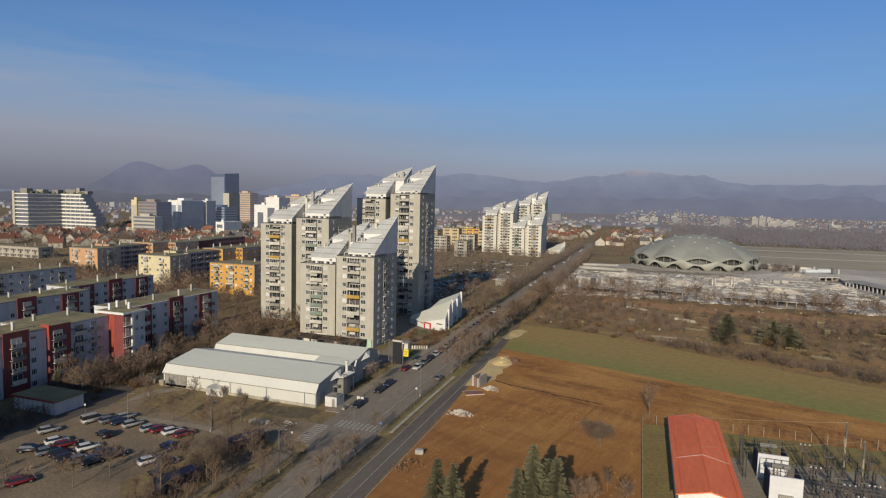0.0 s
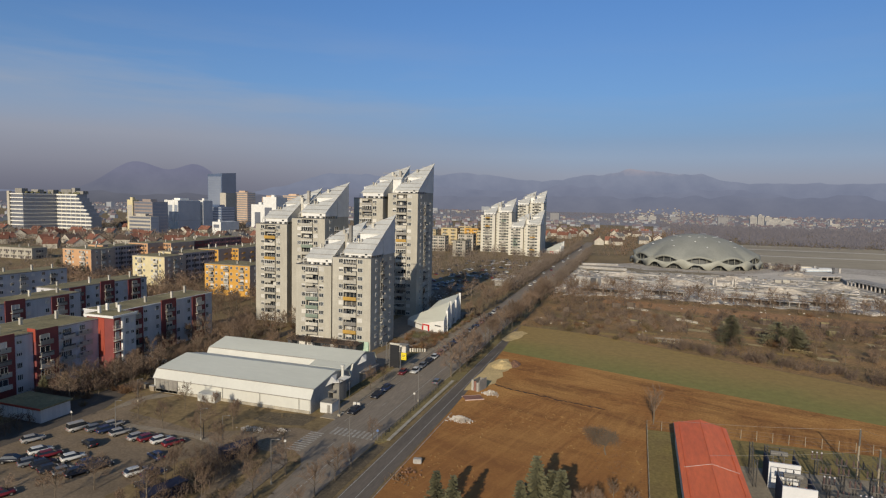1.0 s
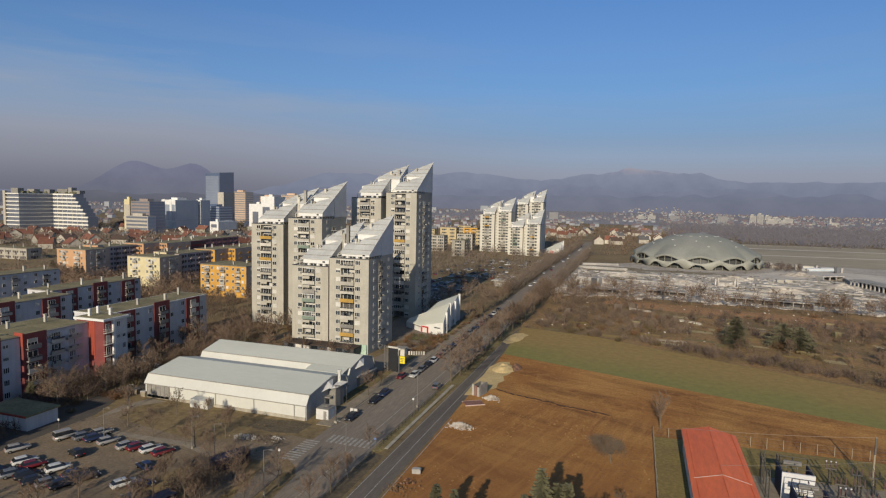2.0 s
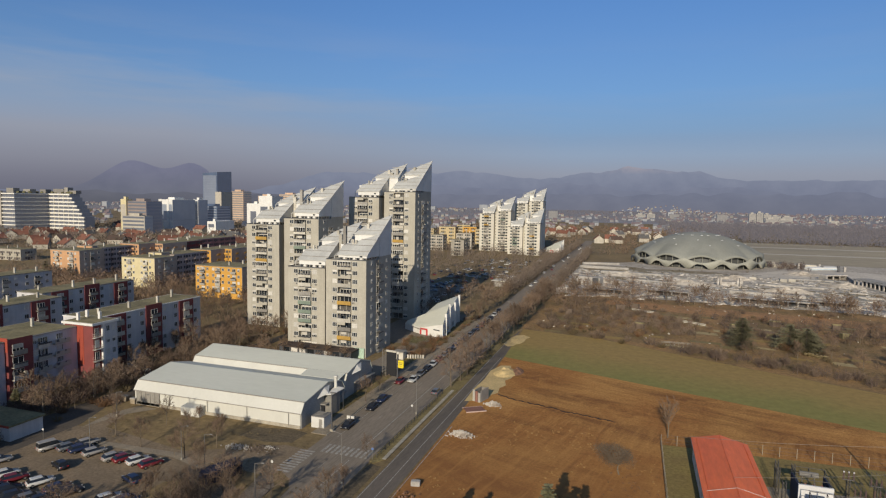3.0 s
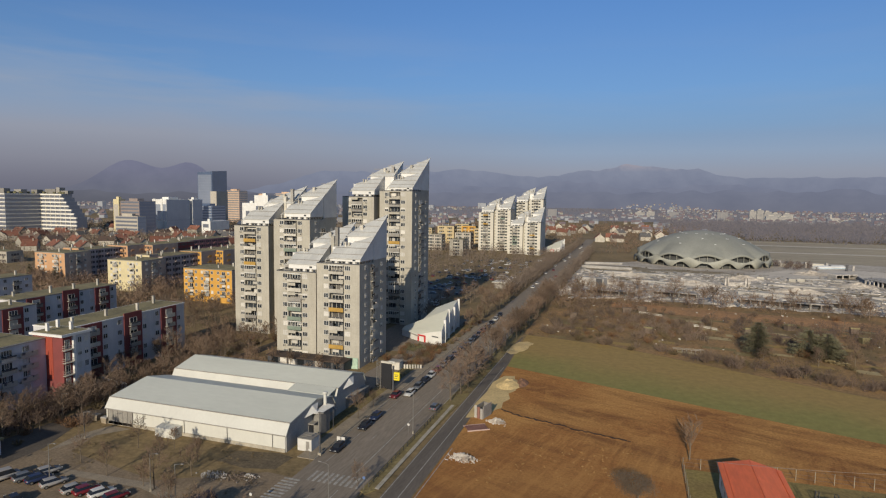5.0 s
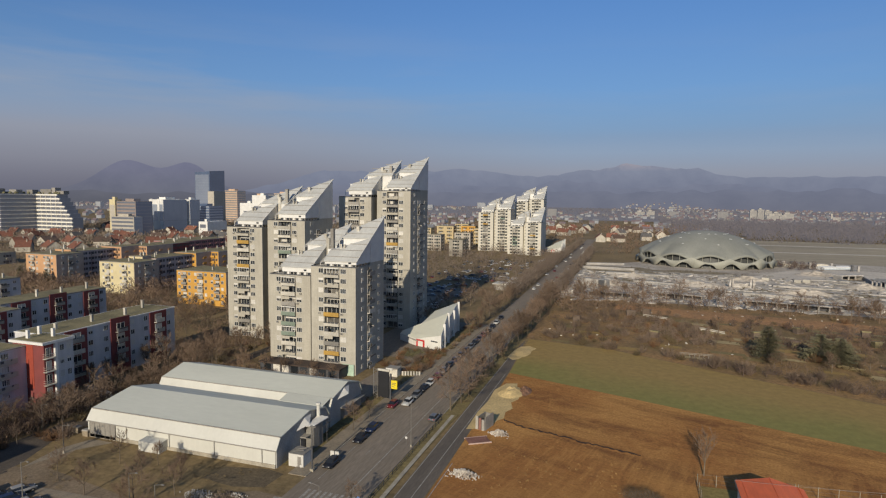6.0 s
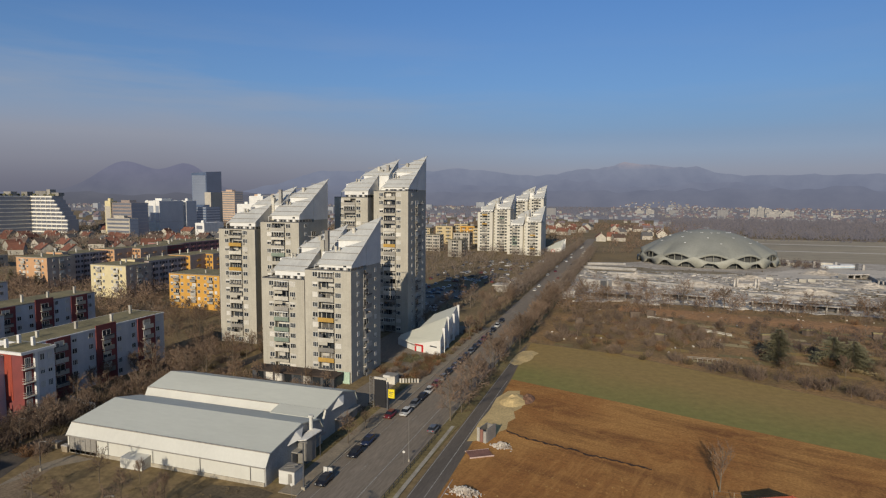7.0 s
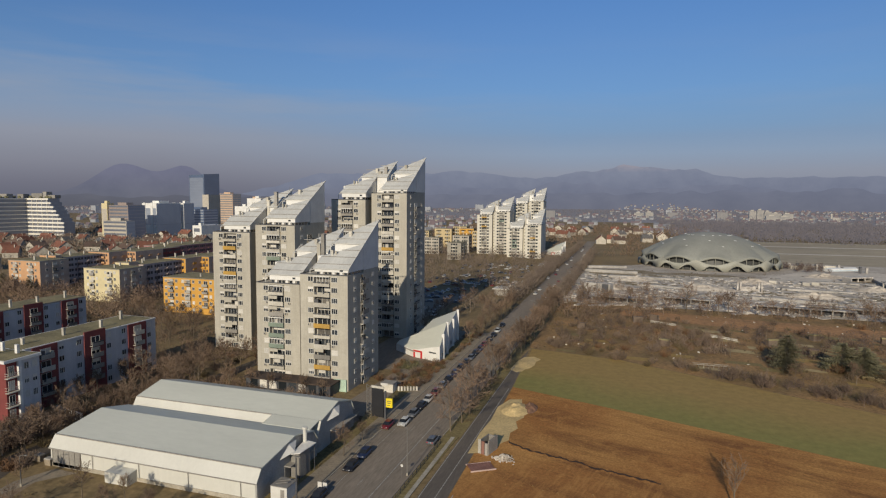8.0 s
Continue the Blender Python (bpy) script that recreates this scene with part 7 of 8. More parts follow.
for y in (-1.6, 1.5):
    bm = bmesh.new()
    box(bm, -2.5, 2.5, y, y + 0.1, 0, 0.26)
    part("rim", bm, PINK_RIM, t)
t = thing("stone_block", "pale squared stone block in the field", "block", at=(-36.7, 112, 0.02), turn=12)
bm = bmesh.new()
box(bm, -0.8, 0.8, -0.5, 0.5, 0, 0.9)
bmesh.ops.bevel(bm, geom=list(bm.edges), offset=0.08, segments=2, affect="EDGES")
part("block", bm, SITE, t)
# trench: a narrow crooked cut between crumbled rims, its inner shade painted as a flat dark strip
TRENCH_SHADE = material("trench_shade_strip", (0.06, 0.036, 0.022), rough=0.9)
bm, rim = bmesh.new(), bmesh.new()
prev = None
for k in range(110):
    s = k / 109
    x, y = -34.5 + 29.5 * s, 165.6 - 5.0 * s ** 0.5 - 4.9 * s + 0.9 * noise.noise(Vector((s * 9, 3, 0))) + 0.55 * noise.noise(Vector((s * 30, 8, 0)))
    w = max(0.06, 0.29 + 0.3 * noise.noise(Vector((s * 28, 7, 0))))
    hb = 0.16 + 0.2 * noise.noise(Vector((s * 33, 1, 0)))
    row = [bm.verts.new((x, y - w, 0.02)), bm.verts.new((x, y + w, 0.02))]
    bank = [rim.verts.new((x, y + dy, z)) for dy, z in ((-1.4, -0.04), (-w - 0.3, max(0.03, hb) * 0.45), (-w, -0.01))] + [rim.verts.new((x, y + dy, z)) for dy, z in ((w, -0.01), (w + 0.3, -0.012), (w + 0.6, -0.03))]
    if prev:
        bm.faces.new([prev[0][0], row[0], row[1], prev[0][1]])
        for a, b in ((0, 1), (1, 2), (3, 4), (4, 5)):
            rim.faces.new([prev[1][a], bank[a], bank[b], prev[1][b]])
    prev = (row, bank)
solo("trench", bm, TRENCH_SHADE, "crooked narrow trench, its shade painted as a dark strip", kind="structure", at=(0, 0, 0.02))
solo("trench_bank", rim, PLOUGHED, "crumbled earth thrown up along the trench", kind="structure", at=(0, 0, 0.03))
# clods and dry stalks on the ploughed field
strewn("clods", 51, 700, -37, 3.5, 92, 175, 0.07, PLOUGHED, "clods of turned earth on the ploughed field", flat=0.6)

# ---- allotment bits ----
rng = random.Random(21)
for k, (x, y) in enumerate(scatter(9, -30, 100, 262, 322, 9.0)):
    w, dp, h = rng.uniform(2, 3.6), rng.uniform(1.8, 2.6), rng.uniform(1.7, 2.3)
    t = thing("garden_shed", "small weathered garden shed in the allotments", "shed", at=(x, y, 0.02), turn=rng.uniform(-30, 30), group="garden sheds")
    bm = bmesh.new()
    box(bm, -w / 2, w / 2, -dp / 2, dp / 2, 0, h)
    part("wall", bm, rng.choice((BROWN_BOARD, BROWN_BOARD, BROWN_BOARD, TAR_ROOF)), t)
    bm = bmesh.new()
    extrude_x(bm, [(-dp / 2 - 0.2, h - 0.1), (dp / 2 + 0.2, h - 0.1), (dp / 2 + 0.2, h + 0.1), (-dp / 2 - 0.2, h + 0.45)], -w / 2 - 0.2, w / 2 + 0.2)
    part("roof", bm, rng.choice((TAR_ROOF, TAR_ROOF, BROWN_BOARD, BROWN_BOARD)), t)
BED = material("dug_garden_bed", (0.27, 0.15, 0.075), (0.20, 0.115, 0.06), rough=0.95, scale=0.3, fine=2, place="World")
CLAY_BED = material("dry_tan_grass", (0.44, 0.34, 0.17), (0.32, 0.25, 0.12), rough=0.95, scale=0.3, fine=2, place="World")
for k, (x, y) in enumerate(scatter(60, -36, 120, 232, 300, 5.0)):
    w, dp = rng.uniform(5, 11), rng.uniform(2.5, 4.5)
    sheet("garden_bed", [(x - w / 2, y - dp / 2), (x + w / 2, y - dp / 2 - 1), (x + w / 2, y + dp / 2 - 1), (x - w / 2, y + dp / 2)], 0.035 + 0.0005 * k, rng.choice((BED, VERGE, SPROUTS, CLAY_BED)), "dug rectangular garden bed in the allotments")
sheet("meadow", [(-16, 316), (20, 306), (80, 300), (150, 284), (150, 300), (85, 318), (20, 327), (-16, 331)], 0.06, material("bare_red_soil", (0.42, 0.22, 0.092), (0.29, 0.17, 0.08), rough=0.95, scale=0.06, fine=0.6, grain=0.4, place="World"), "reddish bare strip behind the allotments")
strewn("garden_clutter", 61, 110, -38, 130, 246, 330, 0.24, PALE_PANEL, "pale barrels, boards and clutter in the allotments", flat=1.2)
t = thing("bean_frame", "long low frame of weathered poles", "frame", at=(12.3, 238.6, 0.03), turn=2)
for k in range(2):
    bm = bmesh.new()
    tube(bm, (-5, 1.6 * k, 1.0), (5, 1.6 * k, 1.0), 0.06, 0.06, 5)
    part("rail", bm, PALE_PANEL, t)
for k in range(8):
    bm = bmesh.new()
    tube(bm, (-4.9 + 1.4 * k, 0, 0), (-4.9 + 1.4 * k, 0, 1.0), 0.05, 0.05, 5)
    part("pole", bm, PALE_PANEL, t)
for x0, y0, x1, y1 in ((-3.5, 304, 6.1, 299.6), (17.1, 284.2, 25.4, 278.5)):      # low board fences between the plots
    run = math.hypot(x1 - x0, y1 - y0)
    t = thing("board_fence", "low fence of pale weathered boards in the allotments", "fence", at=(x0, y0, 0.03), turn=math.degrees(math.atan2(y1 - y0, x1 - x0)), group="board fences")
    for z in (0.25, 0.75):
        bm = bmesh.new()
        box(bm, 0, run, -0.04, 0.0, z, z + 0.32)
        part("board", bm, PALE_PANEL, t)
    for k in range(4):
        bm = bmesh.new()
        box(bm, run * k / 3.05, run * k / 3.05 + 0.12, 0.003, 0.12, -0.02, 1.2)
        part("post", bm, BROWN_BOARD, t)
logs, faces = [], []
r = random.Random(62)
for k in range(70):
    x, z = r.uniform(-3.4, 3.4), 0.12 + 0.22 * r.randrange(5)
    limb(logs, faces, Vector((x, -0.6 + r.uniform(-0.1, 0.1), z)), Vector((x + r.uniform(-0.1, 0.1), 0.6, z)), 0.12, 0.11, 6)
o = new("log_pile", raw_mesh("log_pile", logs, faces, CLAY_BED))
o.matrix_basis = pose(55, 239.4, 0.02, 0, 0, -30)
tagged(o, "stack of pale cut logs in the allotments", "log pile", kind="stuff")


# ---- substation yard ----
RED_ROOF = material("red_sheet_roof", (0.78, 0.175, 0.055), (0.67, 0.145, 0.047), rough=0.55, scale=0.12, fine=1.2, grain=0.15, stretched=(1.0, 0.2, 1.0))
sheet("grass_yard", [(4.6, 60), (4.6, 146), (60, 148.5), (60, 60)], 0.03, material("yard_grass", (0.255, 0.195, 0.062), (0.21, 0.15, 0.055), rough=0.95, scale=0.12, fine=1.5, grain=0.35, place="World"), "olive winter grass of the substation yard")
sheet("concrete_yard", [(20.3, 60), (20.3, 133), (60, 136), (60, 60)], 0.04, material("yard_concrete", (0.29, 0.245, 0.175), (0.235, 0.195, 0.14), rough=0.9, scale=0.15, fine=1.5, grain=0.25, place="World"), "grey concrete apron of the substation")
t = thing("red_roofed_building", "long low building with a red metal roof", "building", at=(9.6, 104, 0))
bm = bmesh.new()
box(bm, 0.4, 9.6, 0.5, 36.6, 0, 3.9)
part("wall", bm, WHITE_WALL, t)
bm = bmesh.new()
y0, y1 = 0.0, 37.1
a = [(0, 4.0), (5.0, 5.2), (10.0, 4.0), (10.0, 4.2), (5.0, 5.4), (0, 4.2)]
lo = [bm.verts.new((x, y0, z)) for x, z in a]
hi = [bm.verts.new((x, y1, z)) for x, z in a]
bm.faces.new(lo), bm.faces.new(hi[::-1])
for i in range(6):
    j = (i + 1) % 6
    bm.faces.new([lo[j], lo[i], hi[i], hi[j]])
bmesh.ops.recalc_face_normals(bm, faces=bm.faces)
roof = part("roof", bm, RED_ROOF, t, "red sheet-metal gable roof")
bm = bmesh.new()
tube(bm, (5.0, 0.05, 5.42), (5.0, 37.0, 5.42), 0.12, 0.12, 6)
part("ridge_cap", bm, RED_ROOF, roof)
for x in (0.9, 9.1):
    bm = bmesh.new()
    tube(bm, (x, 0.2, 4.2 + 0.24 * min(x, 10 - x) + 0.08), (x, 36.9, 4.2 + 0.24 * min(x, 10 - x) + 0.08), 0.06, 0.06, 5)
    part("snow_guard", bm, RED_ROOF, roof)
for x in (0.0, 10.0):
    bm = bmesh.new()
    tube(bm, (x, 0.0, 4.0), (x, 37.1, 4.0), 0.1, 0.1, 6)
    part("gutter", bm, METAL, roof)
for y in (0.5, 36.2):
    bm = bmesh.new()
    a = [bm.verts.new((x, y + dy, z)) for dy in (0.0, 0.4) for x, z in ((0.4, 3.903), (9.6, 3.903), (5.0, 5.1))]
    for ids in ((0, 1, 2), (5, 4, 3), (0, 3, 4, 1), (1, 4, 5, 2), (2, 5, 3, 0)):
        bm.faces.new([a[i] for i in ids])
    part("gable", bm, WHITE_WALL, t)
bm = bmesh.new()      # lightning wire across the roof
tube(bm, (0.6, 14.0, 4.45), (5.0, 14.3, 5.55), 0.03, 0.03, 4)
tube(bm, (5.0, 14.3, 5.55), (9.4, 14.6, 4.45), 0.03, 0.03, 4)
part("roof_wire", bm, FRAME, roof)
rr = random.Random(8)
for k in range(9):
    window(t, 0.4, 3 + 3.8 * k, 1.4, -90, 1.2, 1.2, rr)
    window(t, 9.6, 3 + 3.8 * k, 1.4, 90, 1.2, 1.2, rr)

DARK_STEEL = material("dark_galvanised_steel", (0.12, 0.11, 0.095), rough=0.6)
TAN_POST = material("weathered_concrete_post", (0.36, 0.30, 0.21), (0.28, 0.235, 0.165), rough=0.9)
NAVY_WALL = material("navy_fire_wall", (0.05, 0.055, 0.08), (0.04, 0.045, 0.065), rough=0.8)
for x, y in ((24.6, 125.2), (24.9, 115.8)):
    t = thing("transformer_cell", "white-fronted transformer cell with dark side walls", "transformer", at=(x, y, 0.04), group="transformers")
    bm = bmesh.new()
    box(bm, 0, 5.0, 0, 0.35, 0, 4.6)
    part("front_wall", bm, CLEAN_WHITE, t)
    for xx in (0.0, 4.7):
        bm = bmesh.new()
        box(bm, xx, xx + 0.3, 0.353, 5.0, 0, 4.4)
        part("side_wall", bm, NAVY_WALL, t)
    bm = bmesh.new()
    box(bm, 0.8, 4.2, 1.0, 4.2, 0, 3.0)
    bmesh.ops.bevel(bm, geom=list(bm.edges), offset=0.15, segments=2, affect="EDGES")
    part("tank", bm, GREY_PANEL, t)
    bm = bmesh.new()
    tube(bm, (0.8, 3.6, 5.0), (3.6, 3.6, 5.0), 0.45, 0.45, 12)
    part("oil_drum", bm, METAL, t, "pale cylindrical oil conservator")
    for k in range(2):
        bm = bmesh.new()
        tube(bm, (1.3 + 1.8 * k, 3.6, 3.0), (1.3 + 1.8 * k, 3.6, 4.7), 0.08, 0.08, 5)
        part("strut", bm, METAL, t)
    for k in range(3):
        bm = bmesh.new()
        for j in range(6):
            tube(bm, (1.3 + 1.2 * k, 1.6, 3.0 + 0.22 * j), (1.3 + 1.2 * k, 1.6, 3.2 + 0.22 * j), 0.2, 0.09, 8)
        part("bushing", bm, PINK, t)
    bm = bmesh.new()
    box(bm, 1.4, 3.6, -0.5, -0.003, 0.8, 1.6)
    part("radiator", bm, PALE_PANEL, t)
    for k in range(7):
        bm = bmesh.new()
        box(bm, 1.45 + 0.3 * k, 1.55 + 0.3 * k, -0.62, -0.503, 0.85, 1.55)
        part("radiator_fin", bm, GREY_PANEL, t)
    bm = bmesh.new()      # open bar frame over the cell
    for x in (0.15, 2.5, 4.85):
        tube(bm, (x, 0.4, 4.6), (x, 4.9, 5.6), 0.06, 0.06, 4)
        tube(bm, (x, 4.9, 0.0), (x, 4.9, 5.6), 0.07, 0.07, 4)
    for y, z in ((1.6, 4.87), (3.2, 5.22), (4.9, 5.6)):
        tube(bm, (0.15, y, z), (4.85, y, z), 0.05, 0.05, 4)
    part("bar_frame", bm, DARK_STEEL, t, "dark steel frame over the transformer")


def truss(bm, p, q, w, n):
    """A lattice mast or beam between p and q: four corner bars with zigzag braces."""
    p, q = Vector(p), Vector(q)
    ax = (q - p).normalized()
    u = ax.cross(Vector((0, 0, 1)) if abs(ax.z) < 0.9 else Vector((1, 0, 0))).normalized() * w / 2
    v = ax.cross(u).normalized() * w / 2
    corners = [u + v, u - v, -u - v, -u + v]
    for c in corners:
        tube(bm, p + c, q + c, 0.05, 0.05, 4)
    for k in range(n):
        a, b = p.lerp(q, k / n), p.lerp(q, (k + 1) / n)
        for i in range(4):
            tube(bm, a + corners[i], b + corners[(i + 1) % 4], 0.03, 0.03, 3)


INSUL = material("brown_porcelain", (0.12, 0.075, 0.062), (0.09, 0.06, 0.05), rough=0.3)
PORC = material("pale_porcelain", (0.62, 0.58, 0.55), rough=0.3)
bm = bmesh.new()
for j in range(7):
    tube(bm, (0, 0, 0.16 * j), (0, 0, 0.16 * j + 0.1), 0.17, 0.07, 8)
    tube(bm, (0, 0, 0.16 * j + 0.1), (0, 0, 0.16 * j + 0.16), 0.07, 0.07, 6)
insulator = mesh_of("insulator", bm, INSUL)
bm = bmesh.new()
bmesh.ops.create_uvsphere(bm, u_segments=10, v_segments=6, radius=0.15)
cap = mesh_of("cap", bm, PORC)
bm = bmesh.new()
truss(bm, (0, 0, 0), (0, 0, 3.0), 0.45, 5)
trestle = mesh_of("trestle", bm, DARK_STEEL)
for gx in range(6):
    for gy in range(6):
        x, y = 33.5 + 3.6 * gx + rr.uniform(-0.6, 0.6), 108 + 5.0 * gy + rr.uniform(-1, 1)
        if rr.random() < 0.12:
            continue
        capped = rr.random() < 0.3
        t = thing("switchgear_post", "steel trestle with brown insulators", "switchgear", at=(x, y, 0.04), group="switchgear posts")
        part("trestle", trestle, None, t)
        bm = bmesh.new()
        box(bm, -0.9, 0.9, -0.12, 0.12, 3.0, 3.15)
        part("crossbar", bm, DARK_STEEL, t)
        for k in (-0.75, 0, 0.75):
            piece("insulator", insulator, t, k, 0, 3.15)
            if capped:
                piece("cap", cap, t, k, 0, 4.4)
        if not capped:      # disconnector arms and droppers of dark steel
            bm = bmesh.new()
            for k in (-0.75, 0, 0.75):
                tube(bm, (k, -0.1, 4.3), (k, 2.6, 4.5), 0.05, 0.05, 4)
                tube(bm, (k, 2.6, 4.5), (k + 0.3, 2.9, 3.1), 0.03, 0.03, 4)
            part("contact_arm", bm, DARK_STEEL, t)
for x, y, h in ((41.2, 135.7, 9.2), (41.0, 125.3, 9.4), (52.0, 131, 9.0)):
    t = thing("lightning_mast", "slim pale concrete mast in the substation", "mast", at=(x, y, 0.03), group="substation masts")
    bm = bmesh.new()
    tube(bm, (0, 0, 0), (0, 0, h), 0.2, 0.12, 8)
    part("pole", bm, TAN_POST, t)
    bm = bmesh.new()
    box(bm, -0.14, 0.14, -0.22, -0.1, h - 3.2, h - 0.2)
    part("bracket", bm, DARK_STEEL, t)
for y in (111.5,):
    t = thing("busbar_gantry", "lattice steel gantry over the switchgear", "gantry", at=(31.5, y, 0.04), group="busbar gantries")
    for x in (0, 11, 22):
        bm = bmesh.new()
        truss(bm, (x, 0, 0), (x, 0, 6.0), 0.6, 8)
        part("mast", bm, DARK_STEEL, t)
    bm = bmesh.new()
    truss(bm, (0, 0, 6.1), (22, 0, 6.1), 0.5, 22)
    part("beam", bm, DARK_STEEL, t)
    for k in range(9):
        piece("insulator", insulator, t, 1.5 + 2.4 * k, 0, 4.8)
bm = bmesh.new()
truss(bm, (0, 0, 0), (0, 0, 5.0), 0.5, 7)
lat = mesh_of("lattice", bm, DARK_STEEL)
for x, y in ((22.6, 130), (23.0, 133.2), (25.4, 132.4), (22.4, 124.5)):
    t = thing("lattice_mast", "thin lattice steel mast by the transformers", "mast", at=(x, y, 0.04), group="lattice masts")
    part("lattice", lat, None, t)


# ---- wire fences of the yard ----
def wire_fence(label, x0, y0, x1, y1, h=2.1, gap=3.0):
    d2 = Vector((x1 - x0, y1 - y0, 0))
    t = thing("wire_fence", label, "fence", at=(x0, y0, 0.02), turn=math.degrees(math.atan2(d2.y, d2.x)), group="yard fences")
    n = int(d2.length / gap)
    bm = bmesh.new()
    tube(bm, (0, 0, 0), (0, 0, h), 0.07, 0.06, 5)
    me = mesh_of("post", bm, TAN_POST)
    for k in range(n + 1):
        piece("post", me, t, d2.length * k / n, 0, 0)
    for z in (0.5, 1.2, h - 0.1):
        bm = bmesh.new()
        tube(bm, (0, 0, z), (d2.length, 0, z), 0.018, 0.018, 3)
        part("wire", bm, METAL, t)


wire_fence("concrete-posted wire fence along the field", 4.4, 146.2, 20.0, 147.6)
wire_fence("concrete-posted wire fence along the field", 20.4, 147.6, 60, 149.2)
wire_fence("concrete-posted wire fence along the yard's side", 4.4, 146.0, 4.8, 92)


# overhead wires between the masts
for (xa, ya, za), (xb, yb, zb) in (((41.2, 135.7, 9.1), (9.0, 138.0, 5.5)), ((41.2, 135.7, 9.1), (52.0, 131, 8.9)), ((41.0, 125.3, 9.3), (14.6, 122.0, 5.6)), ((41.2, 135.7, 8.4), (41.0, 125.3, 8.6))):
    bm = bmesh.new()
    pts = [Vector((xa + (xb - xa) * k / 10, ya + (yb - ya) * k / 10, za + (zb - za) * k / 10 - 1.6 * (k / 10) * (1 - k / 10))) for k in range(11)]
    for p, q in zip(pts, pts[1:]):
        tube(bm, p, q, 0.02, 0.02, 3)
    solo("overhead_wire", bm, METAL, "thin sagging overhead wire between masts", "wire", group="overhead wires")


# ---- large buildings of the city ----
OFFICE_BLUE = material("blue_grey_curtain_wall", (0.25, 0.27, 0.30), (0.20, 0.22, 0.25), rough=0.5, scale=0.05, spec=0.4)
DARK_BLUE_GLASS = material("dark_blue_curtain_wall", (0.07, 0.10, 0.16), (0.055, 0.08, 0.13), rough=0.2, scale=0.05, spec=0.8)
PALE_GLASS = material("sky_reflection_glazing", (0.20, 0.225, 0.275), (0.165, 0.19, 0.24), rough=0.25, scale=0.03, spec=0.5, grain=0.05)
OFFICE_BAND = material("office_glazing", (0.13, 0.135, 0.15), rough=0.3, spec=0.5, scale=0.1)
BROWN_PANEL = material("brown_facade", (0.27, 0.205, 0.16), (0.22, 0.17, 0.135), rough=0.7)
FAR_YELLOW = material("pale_yellow_render", (0.56, 0.44, 0.24), (0.47, 0.37, 0.21), rough=0.85)
HOUSE_WALL = material("weathered_house_render", (0.46, 0.42, 0.34), (0.36, 0.325, 0.26), rough=0.9, vary=0.3)
BEIGE = material("beige_facade", (0.47, 0.42, 0.34), (0.40, 0.36, 0.29), rough=0.8)


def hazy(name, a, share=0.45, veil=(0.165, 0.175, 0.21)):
    """Surfaces of the far distance, with the smog in between painted in as a faint bluish glow."""
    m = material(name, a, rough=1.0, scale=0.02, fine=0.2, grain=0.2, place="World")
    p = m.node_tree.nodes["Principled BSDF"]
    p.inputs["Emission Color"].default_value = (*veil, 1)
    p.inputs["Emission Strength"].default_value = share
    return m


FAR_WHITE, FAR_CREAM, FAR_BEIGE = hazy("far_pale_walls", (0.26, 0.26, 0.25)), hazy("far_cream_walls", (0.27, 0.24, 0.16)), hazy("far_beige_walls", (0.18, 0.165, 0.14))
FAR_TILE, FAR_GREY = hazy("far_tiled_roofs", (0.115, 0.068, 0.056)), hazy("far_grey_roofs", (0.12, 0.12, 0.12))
# bluish glow added to the office materials in place of haze
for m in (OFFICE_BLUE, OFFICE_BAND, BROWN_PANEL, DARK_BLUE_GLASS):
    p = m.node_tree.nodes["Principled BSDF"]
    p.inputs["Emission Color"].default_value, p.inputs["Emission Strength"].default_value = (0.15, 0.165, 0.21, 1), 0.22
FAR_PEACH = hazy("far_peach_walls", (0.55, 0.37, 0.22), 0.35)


def office(label, x0, x1, y0, y1, h, wall, band, storeys, fins=None, name="office_building", group="city buildings", verts=0, side=None):
    """A large building with a window band for each storey on its -y and +x faces, and upright fins."""
    t = thing(name, label, "building", at=(x1, y0, 0), group=group)
    w, dp, sh = x1 - x0, y1 - y0, h / storeys
    bm = bmesh.new()
    box(bm, -w, 0, 0, dp, 0, h)
    part("wall", bm, wall, t)
    bm = bmesh.new()
    box(bm, -w * 0.8, -w * 0.35, dp * 0.3, dp * 0.7, h, h + 3.0)
    part("roof_house", bm, wall, t)
    bm = bmesh.new()
    box(bm, -w + 0.8, -0.8, -0.12, 0.06, 0, sh * 0.5)
    fb = mesh_of("window_band", bm, band)
    bm = bmesh.new()
    box(bm, -0.06, 0.12, 0.8, dp - 0.8, 0, sh * 0.5)
    sb = mesh_of("window_band", bm, band)
    if side:      # curtain wall over the whole +x face, with a line at each floor
        bm = bmesh.new()
        box(bm, 0.003, 0.2, 0.4, dp - 0.4, 1.0, h - 0.6)
        part("curtain_wall", bm, side, t, "blue-grey glazed side")
        bm = bmesh.new()
        box(bm, 0.203, 0.3, 0.4, dp - 0.4, 0, 0.35)
        sb = mesh_of("floor_line", bm, OFFICE_BAND)
    for k in range(storeys):
        piece("window_band", fb, t, 0, 0, sh * (k + 0.35))
        piece("floor_line" if side else "window_band", sb, t, 0, 0, sh * (k + 0.35))
    for k in range(verts):
        for bx in ((-w + w * (k + 0.2) / verts, -w + w * (k + 0.5) / verts, -0.5, 0.0), ):
            bm = bmesh.new()
            box(bm, bx[0], bx[1], bx[2], bx[3], 0, h + 0.6)
            part("fin", bm, fins or WHITE_WALL, t)
    return t


